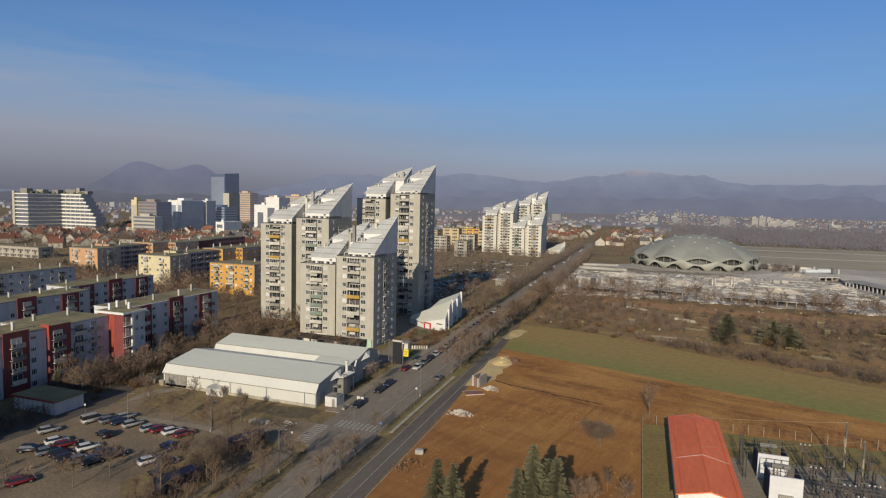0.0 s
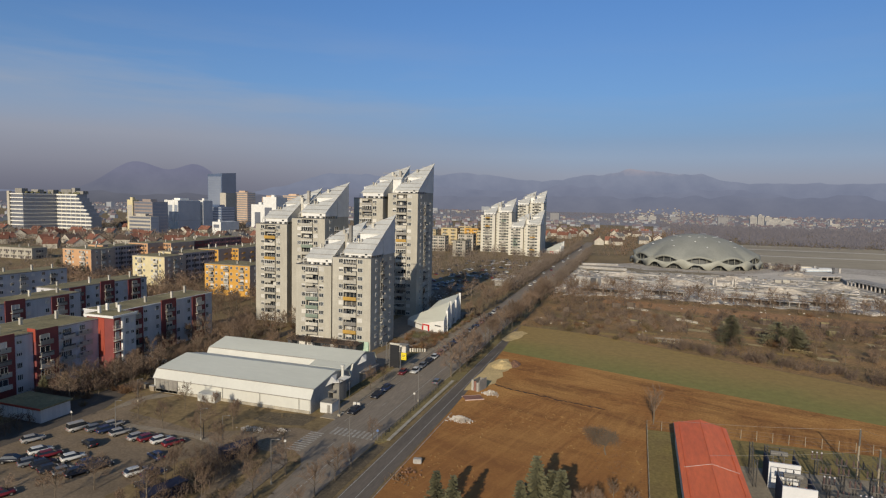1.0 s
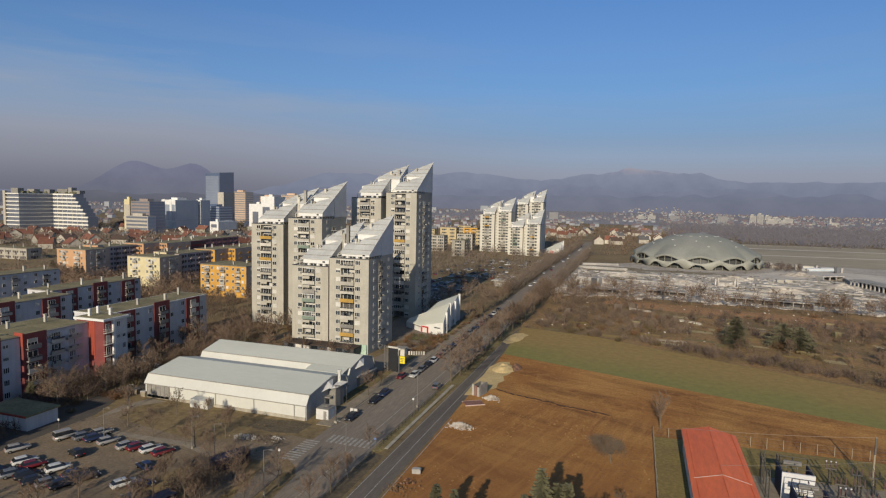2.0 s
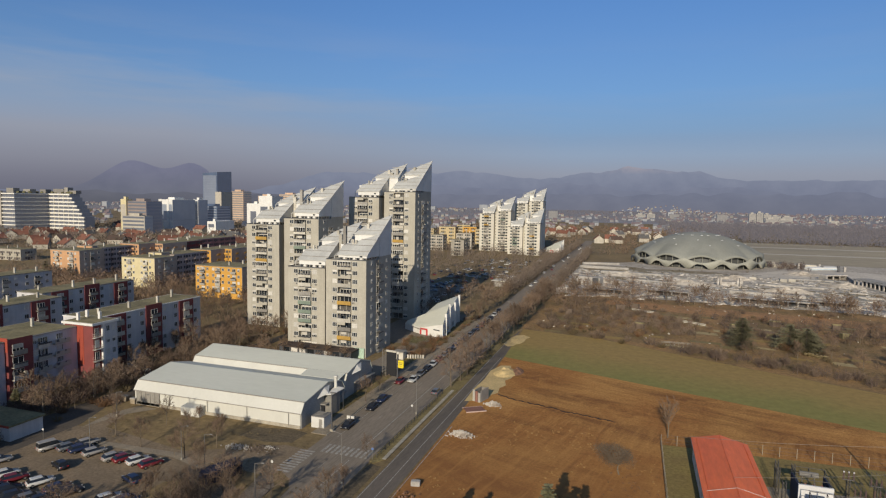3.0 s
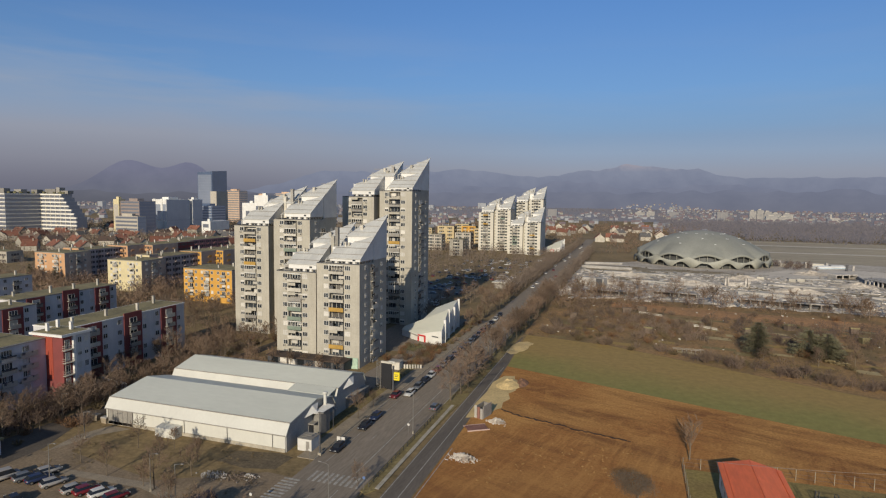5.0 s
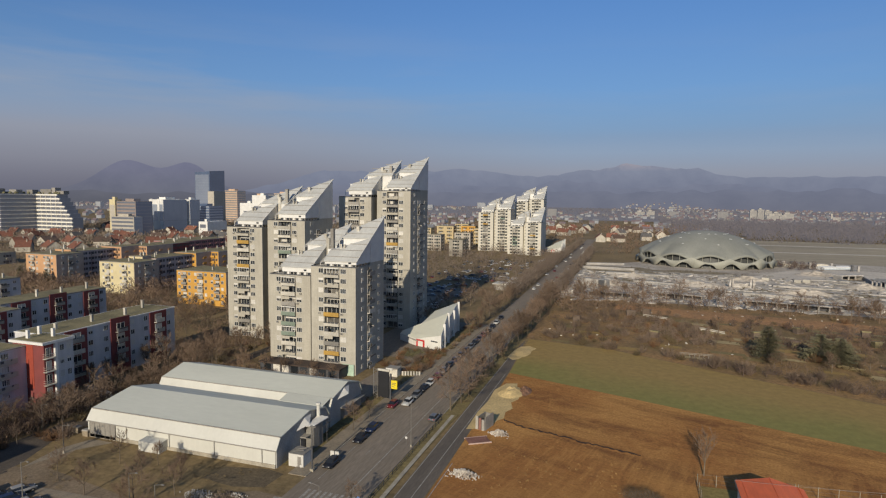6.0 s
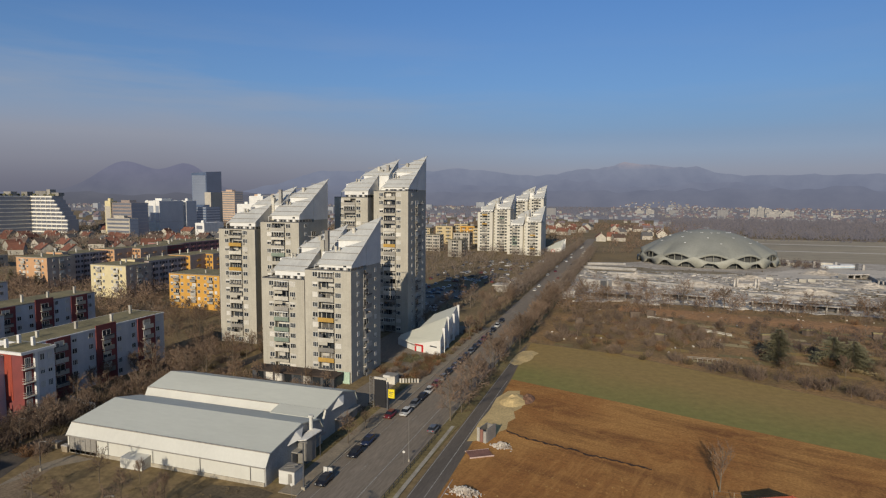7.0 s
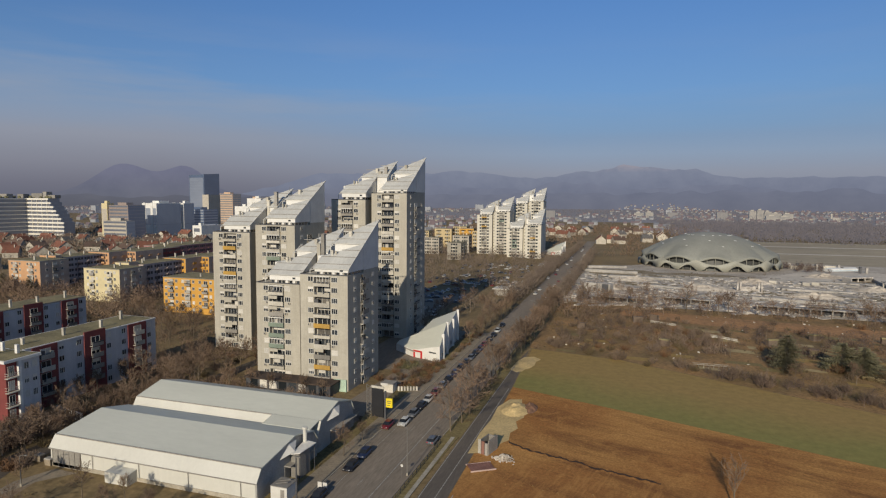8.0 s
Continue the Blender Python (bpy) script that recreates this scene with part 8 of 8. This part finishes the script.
# terraced white residence: two wings round a court
t = thing("terraced_building", "white terraced building with long balcony bands", "building", at=(-737, 601, 0))
for k in range(10):
    z, back = 4.85 * k, max(0, k - 3) * 4.0
    for bx in ((0, 58 - back, 0, 16, z, z + 4.85), (-24, -0.3, -46, 2, z, z + 4.85)):
        bm = bmesh.new()
        box(bm, *bx)
        part("storey", bm, OFFICE_BAND, t)
    for bx in ((-0.2, 60.4 - back, -1.6, 0.0, z + 2.75, z + 4.6), (-0.3, 1.3, -46, -0.003, z + 3.2, z + 4.45), (-24, 1.3, -47.6, -46.003, z + 3.2, z + 4.45)):
        bm = bmesh.new()
        box(bm, *bx)
        part("balcony_band", bm, TERRACE, t)
    for q in range(7):      # dividing walls between the balconies
        if 58 - back > 8.4 * q:
            bm = bmesh.new()
            box(bm, 8.3 * q, 8.3 * q + 0.4, -1.3, -0.003, z, z + 2.747)
            part("divider", bm, TERRACE, t)
bm = bmesh.new()
box(bm, -25, -21, -48.4, -45, 0, 51)
part("end_pier", bm, BEIGE, t, "pale end wall of the shaded wing")
for x, y, w, h in ((-22, -40, 12, 6), (-20, -20, 12, 5), (-14, -2, 10, 5), (2, 4, 18, 6), (20, 5, 6, 8), (28, 5, 12, 4)):
    bm = bmesh.new()
    box(bm, x, x + w, y, y + 8, 48.5, 48.5 + h)
    part("roof_house", bm, GREY_PANEL, t)
rg = random.Random(14)
for k in range(26):      # planted roof terraces
    x, y = (rg.uniform(0, 34), rg.uniform(1, 10)) if k % 2 else (rg.uniform(-22, -2), rg.uniform(-42, 0))
    bm = bmesh.new()
    bmesh.ops.create_icosphere(bm, subdivisions=1, radius=1.0)
    for v in bm.verts:
        v.co = Vector((v.co.x * 2.2 + x, v.co.y * 2.0 + y, v.co.z * rg.uniform(1.2, 2.6) + 49.4))
    part("roof_shrub", bm, NEEDLE, t)
# dark glass tower
t = thing("glass_tower", "dark blue glass office tower with a slanting crown", "office tower", at=(-622, 786, 0))
bm = bmesh.new()
prism(bm, [(-27, 0), (0, 0), (0, 34), (-27, 34)], 0, lambda x, y: 84 + 0.05 * (x + 27) + 0.06 * y)
part("body", bm, DARK_BLUE_GLASS, t)
# the reflected sky is painted as a pale colour on this front
bm = bmesh.new()
prism(bm, [(-26, -0.3), (-1.5, -0.3), (-1.5, 0.1), (-26, 0.1)], 8, 80)
part("front_glazing", bm, PALE_GLASS, t, "pale front glazing with the hazy sky's reflection painted in")
for k in range(20):
    bm = bmesh.new()
    box(bm, -26.9, 0.15, -0.36, -0.303, 4 * k + 8, 4 * k + 8.12)
    part("floor_line", bm, OFFICE_BLUE, t)
bm = bmesh.new()
box(bm, 1, 12, -6, 20, 0, 55)
part("annex", bm, BEIGE, t, "pale lift annex")
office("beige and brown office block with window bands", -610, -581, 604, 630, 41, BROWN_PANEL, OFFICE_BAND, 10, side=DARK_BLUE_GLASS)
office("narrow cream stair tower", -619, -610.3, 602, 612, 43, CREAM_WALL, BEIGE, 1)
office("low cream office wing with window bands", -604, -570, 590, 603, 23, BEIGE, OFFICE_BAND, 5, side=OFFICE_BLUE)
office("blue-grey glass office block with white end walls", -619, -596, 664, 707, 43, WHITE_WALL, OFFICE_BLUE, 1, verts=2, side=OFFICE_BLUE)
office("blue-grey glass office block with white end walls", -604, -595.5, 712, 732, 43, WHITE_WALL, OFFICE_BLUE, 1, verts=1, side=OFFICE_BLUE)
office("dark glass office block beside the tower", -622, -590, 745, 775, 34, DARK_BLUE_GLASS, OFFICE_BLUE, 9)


def white_block(label, x0, x1, y0, y1, h, openings):
    """A plain white building with a few tall dark openings in its front."""
    t = thing("office_building", label, "building", at=(x1, y0, 0), group="city buildings")
    w = x1 - x0
    bm = bmesh.new()
    box(bm, -w, 0, 0, y1 - y0, 0, h)
    part("wall", bm, WHITE_WALL, t)
    for a, b, lo, hi in openings:
        bm = bmesh.new()
        box(bm, -w + w * a, -w + w * b, -0.25, -0.003, h * lo, h * hi)
        part("window", bm, OFFICE_BAND, t)
    bm = bmesh.new()
    box(bm, -w * 0.45, -w * 0.2, 2, 6, h, h + 3)
    part("roof_house", bm, WHITE_WALL, t)


white_block("small white block with a dark sign bar", -520, -507, 640, 676, 17, [(0.15, 0.8, 0.55, 0.8)])
white_block("white stepped office block with a tall dark window", -536, -516, 742, 770, 39, [(0.3, 0.78, 0.2, 0.72)])
white_block("tall white stepped office block with a tall dark window", -515.9, -494, 742, 770, 50, [(0.12, 0.66, 0.25, 0.7)])
office("distant peach apartment tower", -735, -705, 960, 985, 58, FAR_PEACH, FAR_BEIGE, 14)
office("distant peach apartment tower", -690, -668, 985, 1010, 50, FAR_PEACH, FAR_BEIGE, 12)
office("distant peach apartment tower", -660, -622, 1010, 1035, 54, FAR_PEACH, FAR_BEIGE, 13)
office("white low apartment block", -960, -905, 560, 585, 20, WHITE_WALL, OFFICE_BAND, 6)
FAR[0] = True
# apartment houses right of the towers and along the far street
slab("yellow rendered apartment house with balconies", -234, -212, 624, 636, 18, FAR_YELLOW, None, 41, 6)
slab("yellow rendered apartment house with balconies", -206, -190, 690, 702, 20, FAR_YELLOW, None, 42, 6)
slab("orange rendered apartment house with balconies", -184, -170, 716, 728, 21, ORANGE_WALL, None, 54, 6)
slab("cream rendered apartment house with balconies", -196, -182, 566, 578, 15, BEIGE, None, 43, 5)
slab("off-white rendered apartment house with balconies", -160, -148, 522, 540, 14, HOUSE_WALL, None, 44, 5)
slab("yellow rendered apartment house with balconies", -216, -197, 655, 667, 19, FAR_YELLOW, None, 56, 5)
slab("orange rendered apartment house with balconies", -192, -176, 668, 680, 19, ORANGE_WALL, None, 57, 5)
slab("cream rendered apartment house with balconies", -176, -160, 590, 602, 16, BEIGE, None, 45, 5)
slab("yellow rendered apartment house with balconies", -170, -150, 640, 652, 18, FAR_YELLOW, None, 55, 5)
slab("long low pale building among trees", -470, -425, 330, 342, 8, HOUSE_WALL, None, 51, 2, rim=BROWN_PANEL)
# staggered chains of apartment slabs: sunlit coloured ends jut out of long shaded sides
MAROON = material("maroon_render", (0.38, 0.19, 0.175), (0.30, 0.155, 0.145), rough=0.85, scale=0.2, grain=0.2)
DUSK = material("dull_purple_grey_render", (0.50, 0.42, 0.38), (0.42, 0.35, 0.32), rough=0.85, scale=0.2, grain=0.2)
for k, (wall, x0, x1, y0, y1, h, words) in enumerate((
        (DUSK, -338, -321, 296.5, 329, 15.5, "dull grey apartment slab with many chimneys"), (PEACH_WALL, -331, -319, 296.4, 300, 17.2, "short peach stair block on the slab's end"),
        (PEACH_WALL, -332, -316, 329.1, 343, 16.4, "peach and orange staggered apartment slab"), (PEACH_WALL, -330, -309.5, 343.1, 366, 16.0, "peach and orange staggered apartment slab"),
        (RED_WALL, -332, -313, 366.1, 386, 15.8, "red staggered apartment slab"), (MAROON, -345, -320, 386.1, 434, 15.8, "maroon apartment slab with many chimneys"),
        (CREAM_WALL, -263, -254, 283.5, 289.5, 17.0, "short cream stair block on the slab's end"), (DUSK, -268, -251, 289.6, 317, 15.6, "dull grey apartment slab with many chimneys"),
        (ORANGE_WALL, -264, -248.5, 317.1, 330, 16.2, "orange staggered apartment slab"), (ORANGE_WALL, -264, -243.5, 330.1, 348, 16.2, "orange staggered apartment slab"),
        (MAROON, -268, -250, 348.1, 400, 15.4, "maroon apartment slab with many chimneys"), (DUSK, -214, -195, 320.1, 352, 15.4, "dull grey apartment slab with many chimneys"),
        (MAROON, -216, -198, 352.1, 400, 15.4, "maroon apartment slab with many chimneys"), (MAROON, -290, -268, 436, 470, 14, "maroon apartment slab with many chimneys"))):
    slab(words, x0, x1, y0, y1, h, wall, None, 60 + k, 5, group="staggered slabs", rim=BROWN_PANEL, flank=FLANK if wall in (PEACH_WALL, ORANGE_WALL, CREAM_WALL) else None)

FAR[0] = False


# ---- houses with tiled roofs ----
def house_meshes(w, dp, h, rise, wall, tiles):
    bm = bmesh.new()
    extrude_x(bm, [(0, 0), (dp, 0), (dp, h), (dp / 2, h + rise - 0.1), (0, h)], -w, 0)
    a = mesh_of("wall", bm, wall)
    bm = bmesh.new()
    extrude_x(bm, [(-0.5, h - 0.3), (dp / 2, h + rise - 0.05), (dp + 0.5, h - 0.3), (dp + 0.5, h - 0.1), (dp / 2, h + rise + 0.2), (-0.5, h - 0.1)], -w - 0.4, 0.4)
    b = mesh_of("roof", bm, tiles)
    bm = bmesh.new()
    box(bm, -w * 0.3 - 0.3, -w * 0.3 + 0.3, dp * 0.35, dp * 0.35 + 0.6, h + rise * 0.5, h + rise + 0.9)
    c = mesh_of("chimney", bm, BEIGE)
    return a, b, c


BROWN_TILE = material("brown_roof_tiles", (0.13, 0.085, 0.062), (0.10, 0.07, 0.055), rough=0.9, scale=0.6, fine=4.0, grain=0.3, vary=0.35)
GREY_TILE = material("grey_slate_roof", (0.15, 0.14, 0.13), (0.11, 0.105, 0.10), rough=0.8, scale=0.6, fine=4.0, grain=0.3, vary=0.3)
HOUSE = [house_meshes(*q) for q in ((12, 11, 5, 4.6, HOUSE_WALL, TILE), (14, 11, 4.6, 4.2, BEIGE, BROWN_TILE), (11, 12, 4.6, 5.2, HOUSE_WALL, TILE), (17, 12, 5, 4.8, HOUSE_WALL, TILE), (12, 11, 5, 4.6, BEIGE, GREY_TILE))]
rng = random.Random(63)


def houses(spots, group):
    for x, y in spots:
        k = rng.randrange(5)
        t = thing("house", ("weathered", "beige", "square weathered", "long weathered", "tall beige")[k] + " family house with a tiled gable roof", "house", at=(x, y, 0), turn=rng.uniform(-35, 100), group=group)
        for nm, me in zip(("wall", "roof", "chimney"), HOUSE[k]):
            part(nm, me, None, t)


TAKEN = [(-740, -660, 540, 620), (-660, -560, 580, 830), (-540, -490, 630, 780), (-346, -190, 285, 480), (-480, -420, 325, 350), (-210, -130, 490, 660)]
houses(scatter(88, -760, -300, 400, 720, 18, TAKEN), "family houses")
houses(scatter(18, -480, -200, 450, 640, 22, TAKEN), "family houses")
houses(scatter(22, -130, 30, 800, 1050, 17, [(-80, -40, 600, 900)]), "family houses")
houses([(-44, 772), (-30, 778), (-20, 770)], "family houses")


def far_town(label, seed, n, x0, x1, y0, y1, tall=0.06, lift=None, size=1.0):
    """A town too far to tell its houses apart: walls and roofs as one mesh."""
    r = random.Random(seed)
    v, f, mi = [], [], []
    for k in range(n):
        x, y = r.uniform(x0, x1), r.uniform(y0, y1)
        z0 = lift(x, y) if lift else 0
        big = r.random() < tall
        w, dp, h = (r.uniform(14, 40), 14, r.uniform(14, 30)) if big else (size * r.uniform(8, 16), size * r.uniform(8, 11), size * r.uniform(4, 8))
        b = len(v)
        v += [(x + sx * w / 2, y + sy * dp / 2, z) for sx in (-1, 1) for sy in (-1, 1) for z in (z0 - 1, z0 + h)] + [(x - w / 2, y, z0 + h + (0.3 if big else 3.8)), (x + w / 2, y, z0 + h + (0.3 if big else 3.8))]
        wall = r.choice((0, 0, 0, 1, 2))
        for q in ((0, 1, 3, 2), (4, 6, 7, 5), (0, 4, 5, 1), (2, 3, 7, 6)):
            f.append(tuple(b + i for i in q))
            mi.append(wall)
        for q in ((1, 5, 9, 8), (3, 8, 9, 7), (1, 8, 3), (5, 7, 9)):
            f.append(tuple(b + i for i in q))
            mi.append(3 if (not big and r.random() < 0.75) else 4)
    me = bpy.data.meshes.new("far_town")
    me.from_pydata(v, [], f)
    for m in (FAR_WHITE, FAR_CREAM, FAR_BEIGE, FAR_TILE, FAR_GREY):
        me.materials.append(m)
    me.polygons.foreach_set("material_index", mi)
    me.update()
    return tagged(new("far_town", me), label, kind="stuff")


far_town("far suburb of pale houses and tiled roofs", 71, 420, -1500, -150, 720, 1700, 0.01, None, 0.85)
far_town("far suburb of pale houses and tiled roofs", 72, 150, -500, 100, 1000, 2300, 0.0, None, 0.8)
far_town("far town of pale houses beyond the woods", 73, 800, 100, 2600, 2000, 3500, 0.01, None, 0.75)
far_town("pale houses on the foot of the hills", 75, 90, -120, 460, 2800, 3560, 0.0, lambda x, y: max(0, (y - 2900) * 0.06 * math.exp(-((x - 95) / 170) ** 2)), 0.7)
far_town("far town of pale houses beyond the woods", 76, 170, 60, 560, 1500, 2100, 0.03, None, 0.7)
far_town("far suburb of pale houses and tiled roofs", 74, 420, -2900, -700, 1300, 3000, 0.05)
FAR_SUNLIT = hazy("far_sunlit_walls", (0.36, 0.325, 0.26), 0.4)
for x, y, w, h in ((288, 1770, 16, 26), (305, 1770, 15, 29), (324, 1775, 16, 25), (352, 1800, 22, 20), (380, 1800, 24, 19), (330, 1720, 28, 15), (356, 1724, 24, 13), (12, 1900, 26, 15), (40, 1910, 22, 17)):
    office("distant yellowish apartment block", x - w, x, y, y + 16, h, FAR_SUNLIT, FAR_BEIGE, max(4, int(h / 3)), group="distant apartment blocks")
church = thing("church", "distant white church with a pointed tower", "church", at=(460, 1780, 0))
bm = bmesh.new()
box(bm, -2.0, 2.0, -2.0, 2.0, 0, 21)
part("tower", bm, FAR_SUNLIT, church)
bm = bmesh.new()
tube(bm, (0, 0, 21), (0, 0, 31), 2.5, 0.2, 8)
part("spire", bm, FAR_GREY, church)
bm = bmesh.new()
extrude_x(bm, [(-5, 0), (5, 0), (5, 8), (0, 12), (-5, 8)], 2.1, 20)
part("nave", bm, FAR_SUNLIT, church)


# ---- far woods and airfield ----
# plain and woods get their haze as emission in the material
sheet("far_plain", [(-4700, 1500), (4700, 1500), (4700, 4700), (-4700, 4700)], 0.05, hazy("hazy_far_plain", (0.10, 0.085, 0.07), 0.55, (0.16, 0.165, 0.205)), "brown far plain with bluish haze painted as glow")
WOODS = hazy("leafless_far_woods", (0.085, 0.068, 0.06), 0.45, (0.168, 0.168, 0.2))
EVER = material("far_evergreens", (0.07, 0.08, 0.05), (0.05, 0.06, 0.04), rough=1.0, scale=0.05, place="World")


def far_woods(label, seed, n, x0, x1, y0, y1, mat, size=1.0, clear=()):
    r = random.Random(seed)
    v, f = [], []
    while n > 0:
        n -= 1
        x, y = r.uniform(x0, x1), r.uniform(y0, y1)
        if any(a <= x <= b and c <= y <= e for a, b, c, e in clear):
            continue
        h = size * r.uniform(8, 14)
        for k in range(20):
            a, s, e = r.uniform(0, 6.28), r.random() ** 0.6, r.random()
            c = Vector((x + math.cos(a) * s * h * 0.4, y + math.sin(a) * s * h * 0.4, h * (0.1 + 0.85 * e * (1.05 - 0.5 * s))))
            dd = Vector((math.cos(a) * 0.6, math.sin(a) * 0.6, r.uniform(0.2, 1.1))) * h * 0.12
            w = Vector((r.uniform(-1, 1), r.uniform(-0.5, 0.5), r.uniform(-0.3, 0.3))).normalized() * h * 0.035
            b = len(v)
            v += [c - dd - w, c - dd + w, c + dd]
            f.append((b, b + 1, b + 2))
    return tagged(new("far_woods", raw_mesh("far_woods", v, f, mat)), label, kind="stuff")


far_woods("leafless trees among the family houses", 81, 3600, -900, -280, 380, 1000, FAR_TWIG, 0.8, TAKEN)
far_woods("leafless trees among the family houses", 82, 1300, -300, 90, 600, 1200, TWIG, 0.8, [(-75, -40, 600, 900), (-185, -60, 585, 640)])
far_woods("leafless trees before the office blocks", 87, 420, -740, -480, 480, 582, FAR_TWIG, 0.95, TAKEN)
woods(scatter(70, -330, -170, 282, 318, 3.5, TAKEN + [(-210, -178, 296, 322)]), "leafless trees before the brown slabs", 0.75, DARK_TWIG, seed=8)
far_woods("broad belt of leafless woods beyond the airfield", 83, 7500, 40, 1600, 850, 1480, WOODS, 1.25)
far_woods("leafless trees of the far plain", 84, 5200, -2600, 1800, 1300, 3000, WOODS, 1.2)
far_woods("dark evergreens among the houses", 85, 330, -900, -280, 420, 900, EVER, 0.8, TAKEN)
woods(scatter(150, -640, -330, 220, 420, 6.0, TAKEN), "leafless trees left of the slabs", 0.85, FAR_TWIG, seed=7)
DRY = material("dry_airfield_grass", (0.42, 0.35, 0.235), (0.29, 0.245, 0.17), rough=0.95, scale=0.01, fine=0.2, grain=0.25, place="World", stretched=(0.3, 1.0, 1.0))
sheet("airfield", [(90, 600), (430, 560), (1400, 700), (1400, 900), (60, 880)], 0.04, DRY, "dry yellowish airfield grass")
sheet("runway", [(110, 690), (1400, 750), (1400, 762), (110, 699)], 0.06, CREAM_DUST, "pale far runway strip")
sheet("runway", [(100, 790), (1400, 830), (1400, 846), (100, 800)], 0.06, CREAM_DUST, "pale far runway strip")


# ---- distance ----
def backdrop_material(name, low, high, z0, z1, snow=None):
    """Hills with the haze painted in as glowing colour: low and high colours by height, and pinkish snow above a
    height.
    """
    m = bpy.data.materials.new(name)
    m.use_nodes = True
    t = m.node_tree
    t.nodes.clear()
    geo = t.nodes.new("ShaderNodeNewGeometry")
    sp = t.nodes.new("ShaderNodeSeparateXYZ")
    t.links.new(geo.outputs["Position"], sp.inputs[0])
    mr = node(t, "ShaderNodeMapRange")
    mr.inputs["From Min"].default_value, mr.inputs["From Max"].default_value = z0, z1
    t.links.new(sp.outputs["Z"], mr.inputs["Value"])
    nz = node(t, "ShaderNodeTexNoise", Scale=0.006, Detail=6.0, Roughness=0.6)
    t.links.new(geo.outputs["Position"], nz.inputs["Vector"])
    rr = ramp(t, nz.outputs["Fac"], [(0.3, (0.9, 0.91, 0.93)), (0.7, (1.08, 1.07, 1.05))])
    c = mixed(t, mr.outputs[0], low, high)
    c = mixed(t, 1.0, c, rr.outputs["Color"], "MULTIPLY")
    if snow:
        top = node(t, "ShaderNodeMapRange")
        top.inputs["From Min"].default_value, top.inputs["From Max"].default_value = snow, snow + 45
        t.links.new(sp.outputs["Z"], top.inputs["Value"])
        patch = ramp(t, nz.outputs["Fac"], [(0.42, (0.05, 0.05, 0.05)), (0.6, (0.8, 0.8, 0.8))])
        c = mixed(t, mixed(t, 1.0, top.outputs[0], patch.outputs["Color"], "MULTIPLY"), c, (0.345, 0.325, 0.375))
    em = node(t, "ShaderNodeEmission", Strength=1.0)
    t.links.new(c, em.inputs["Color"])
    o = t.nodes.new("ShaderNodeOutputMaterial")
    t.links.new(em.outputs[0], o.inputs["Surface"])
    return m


def ridge(name, radius, heights, mat, label, a0=-62, a1=40):
    """A mountain range on an arc round the place; heights(a) gives its skyline at a bearing of a degrees from +y towards +x."""
    bm = bmesh.new()
    n = 220
    rows = []
    for k in range(n + 1):
        a = a0 + (a1 - a0) * k / n
        hgt = heights(a)
        s, c = math.sin(radians(a)), math.cos(radians(a))
        rows.append([bm.verts.new((s * r, c * r, z)) for r, z in ((radius, 0.0), (radius + 60, hgt * 0.6), (radius + 140, hgt))])
    for p, q in zip(rows, rows[1:]):
        for i in range(2):
            bm.faces.new([p[i], q[i], q[i + 1], p[i + 1]])
    return solo(name, bm, mat, label, kind="structure")


def hump(a, c, w, h):
    return h * math.exp(-((a - c) / w) ** 2)


def rough(a, s, f):
    return noise.noise(Vector((a * f, s, 0))) + 0.5 * noise.noise(Vector((a * f * 2.3, s + 5, 0)))


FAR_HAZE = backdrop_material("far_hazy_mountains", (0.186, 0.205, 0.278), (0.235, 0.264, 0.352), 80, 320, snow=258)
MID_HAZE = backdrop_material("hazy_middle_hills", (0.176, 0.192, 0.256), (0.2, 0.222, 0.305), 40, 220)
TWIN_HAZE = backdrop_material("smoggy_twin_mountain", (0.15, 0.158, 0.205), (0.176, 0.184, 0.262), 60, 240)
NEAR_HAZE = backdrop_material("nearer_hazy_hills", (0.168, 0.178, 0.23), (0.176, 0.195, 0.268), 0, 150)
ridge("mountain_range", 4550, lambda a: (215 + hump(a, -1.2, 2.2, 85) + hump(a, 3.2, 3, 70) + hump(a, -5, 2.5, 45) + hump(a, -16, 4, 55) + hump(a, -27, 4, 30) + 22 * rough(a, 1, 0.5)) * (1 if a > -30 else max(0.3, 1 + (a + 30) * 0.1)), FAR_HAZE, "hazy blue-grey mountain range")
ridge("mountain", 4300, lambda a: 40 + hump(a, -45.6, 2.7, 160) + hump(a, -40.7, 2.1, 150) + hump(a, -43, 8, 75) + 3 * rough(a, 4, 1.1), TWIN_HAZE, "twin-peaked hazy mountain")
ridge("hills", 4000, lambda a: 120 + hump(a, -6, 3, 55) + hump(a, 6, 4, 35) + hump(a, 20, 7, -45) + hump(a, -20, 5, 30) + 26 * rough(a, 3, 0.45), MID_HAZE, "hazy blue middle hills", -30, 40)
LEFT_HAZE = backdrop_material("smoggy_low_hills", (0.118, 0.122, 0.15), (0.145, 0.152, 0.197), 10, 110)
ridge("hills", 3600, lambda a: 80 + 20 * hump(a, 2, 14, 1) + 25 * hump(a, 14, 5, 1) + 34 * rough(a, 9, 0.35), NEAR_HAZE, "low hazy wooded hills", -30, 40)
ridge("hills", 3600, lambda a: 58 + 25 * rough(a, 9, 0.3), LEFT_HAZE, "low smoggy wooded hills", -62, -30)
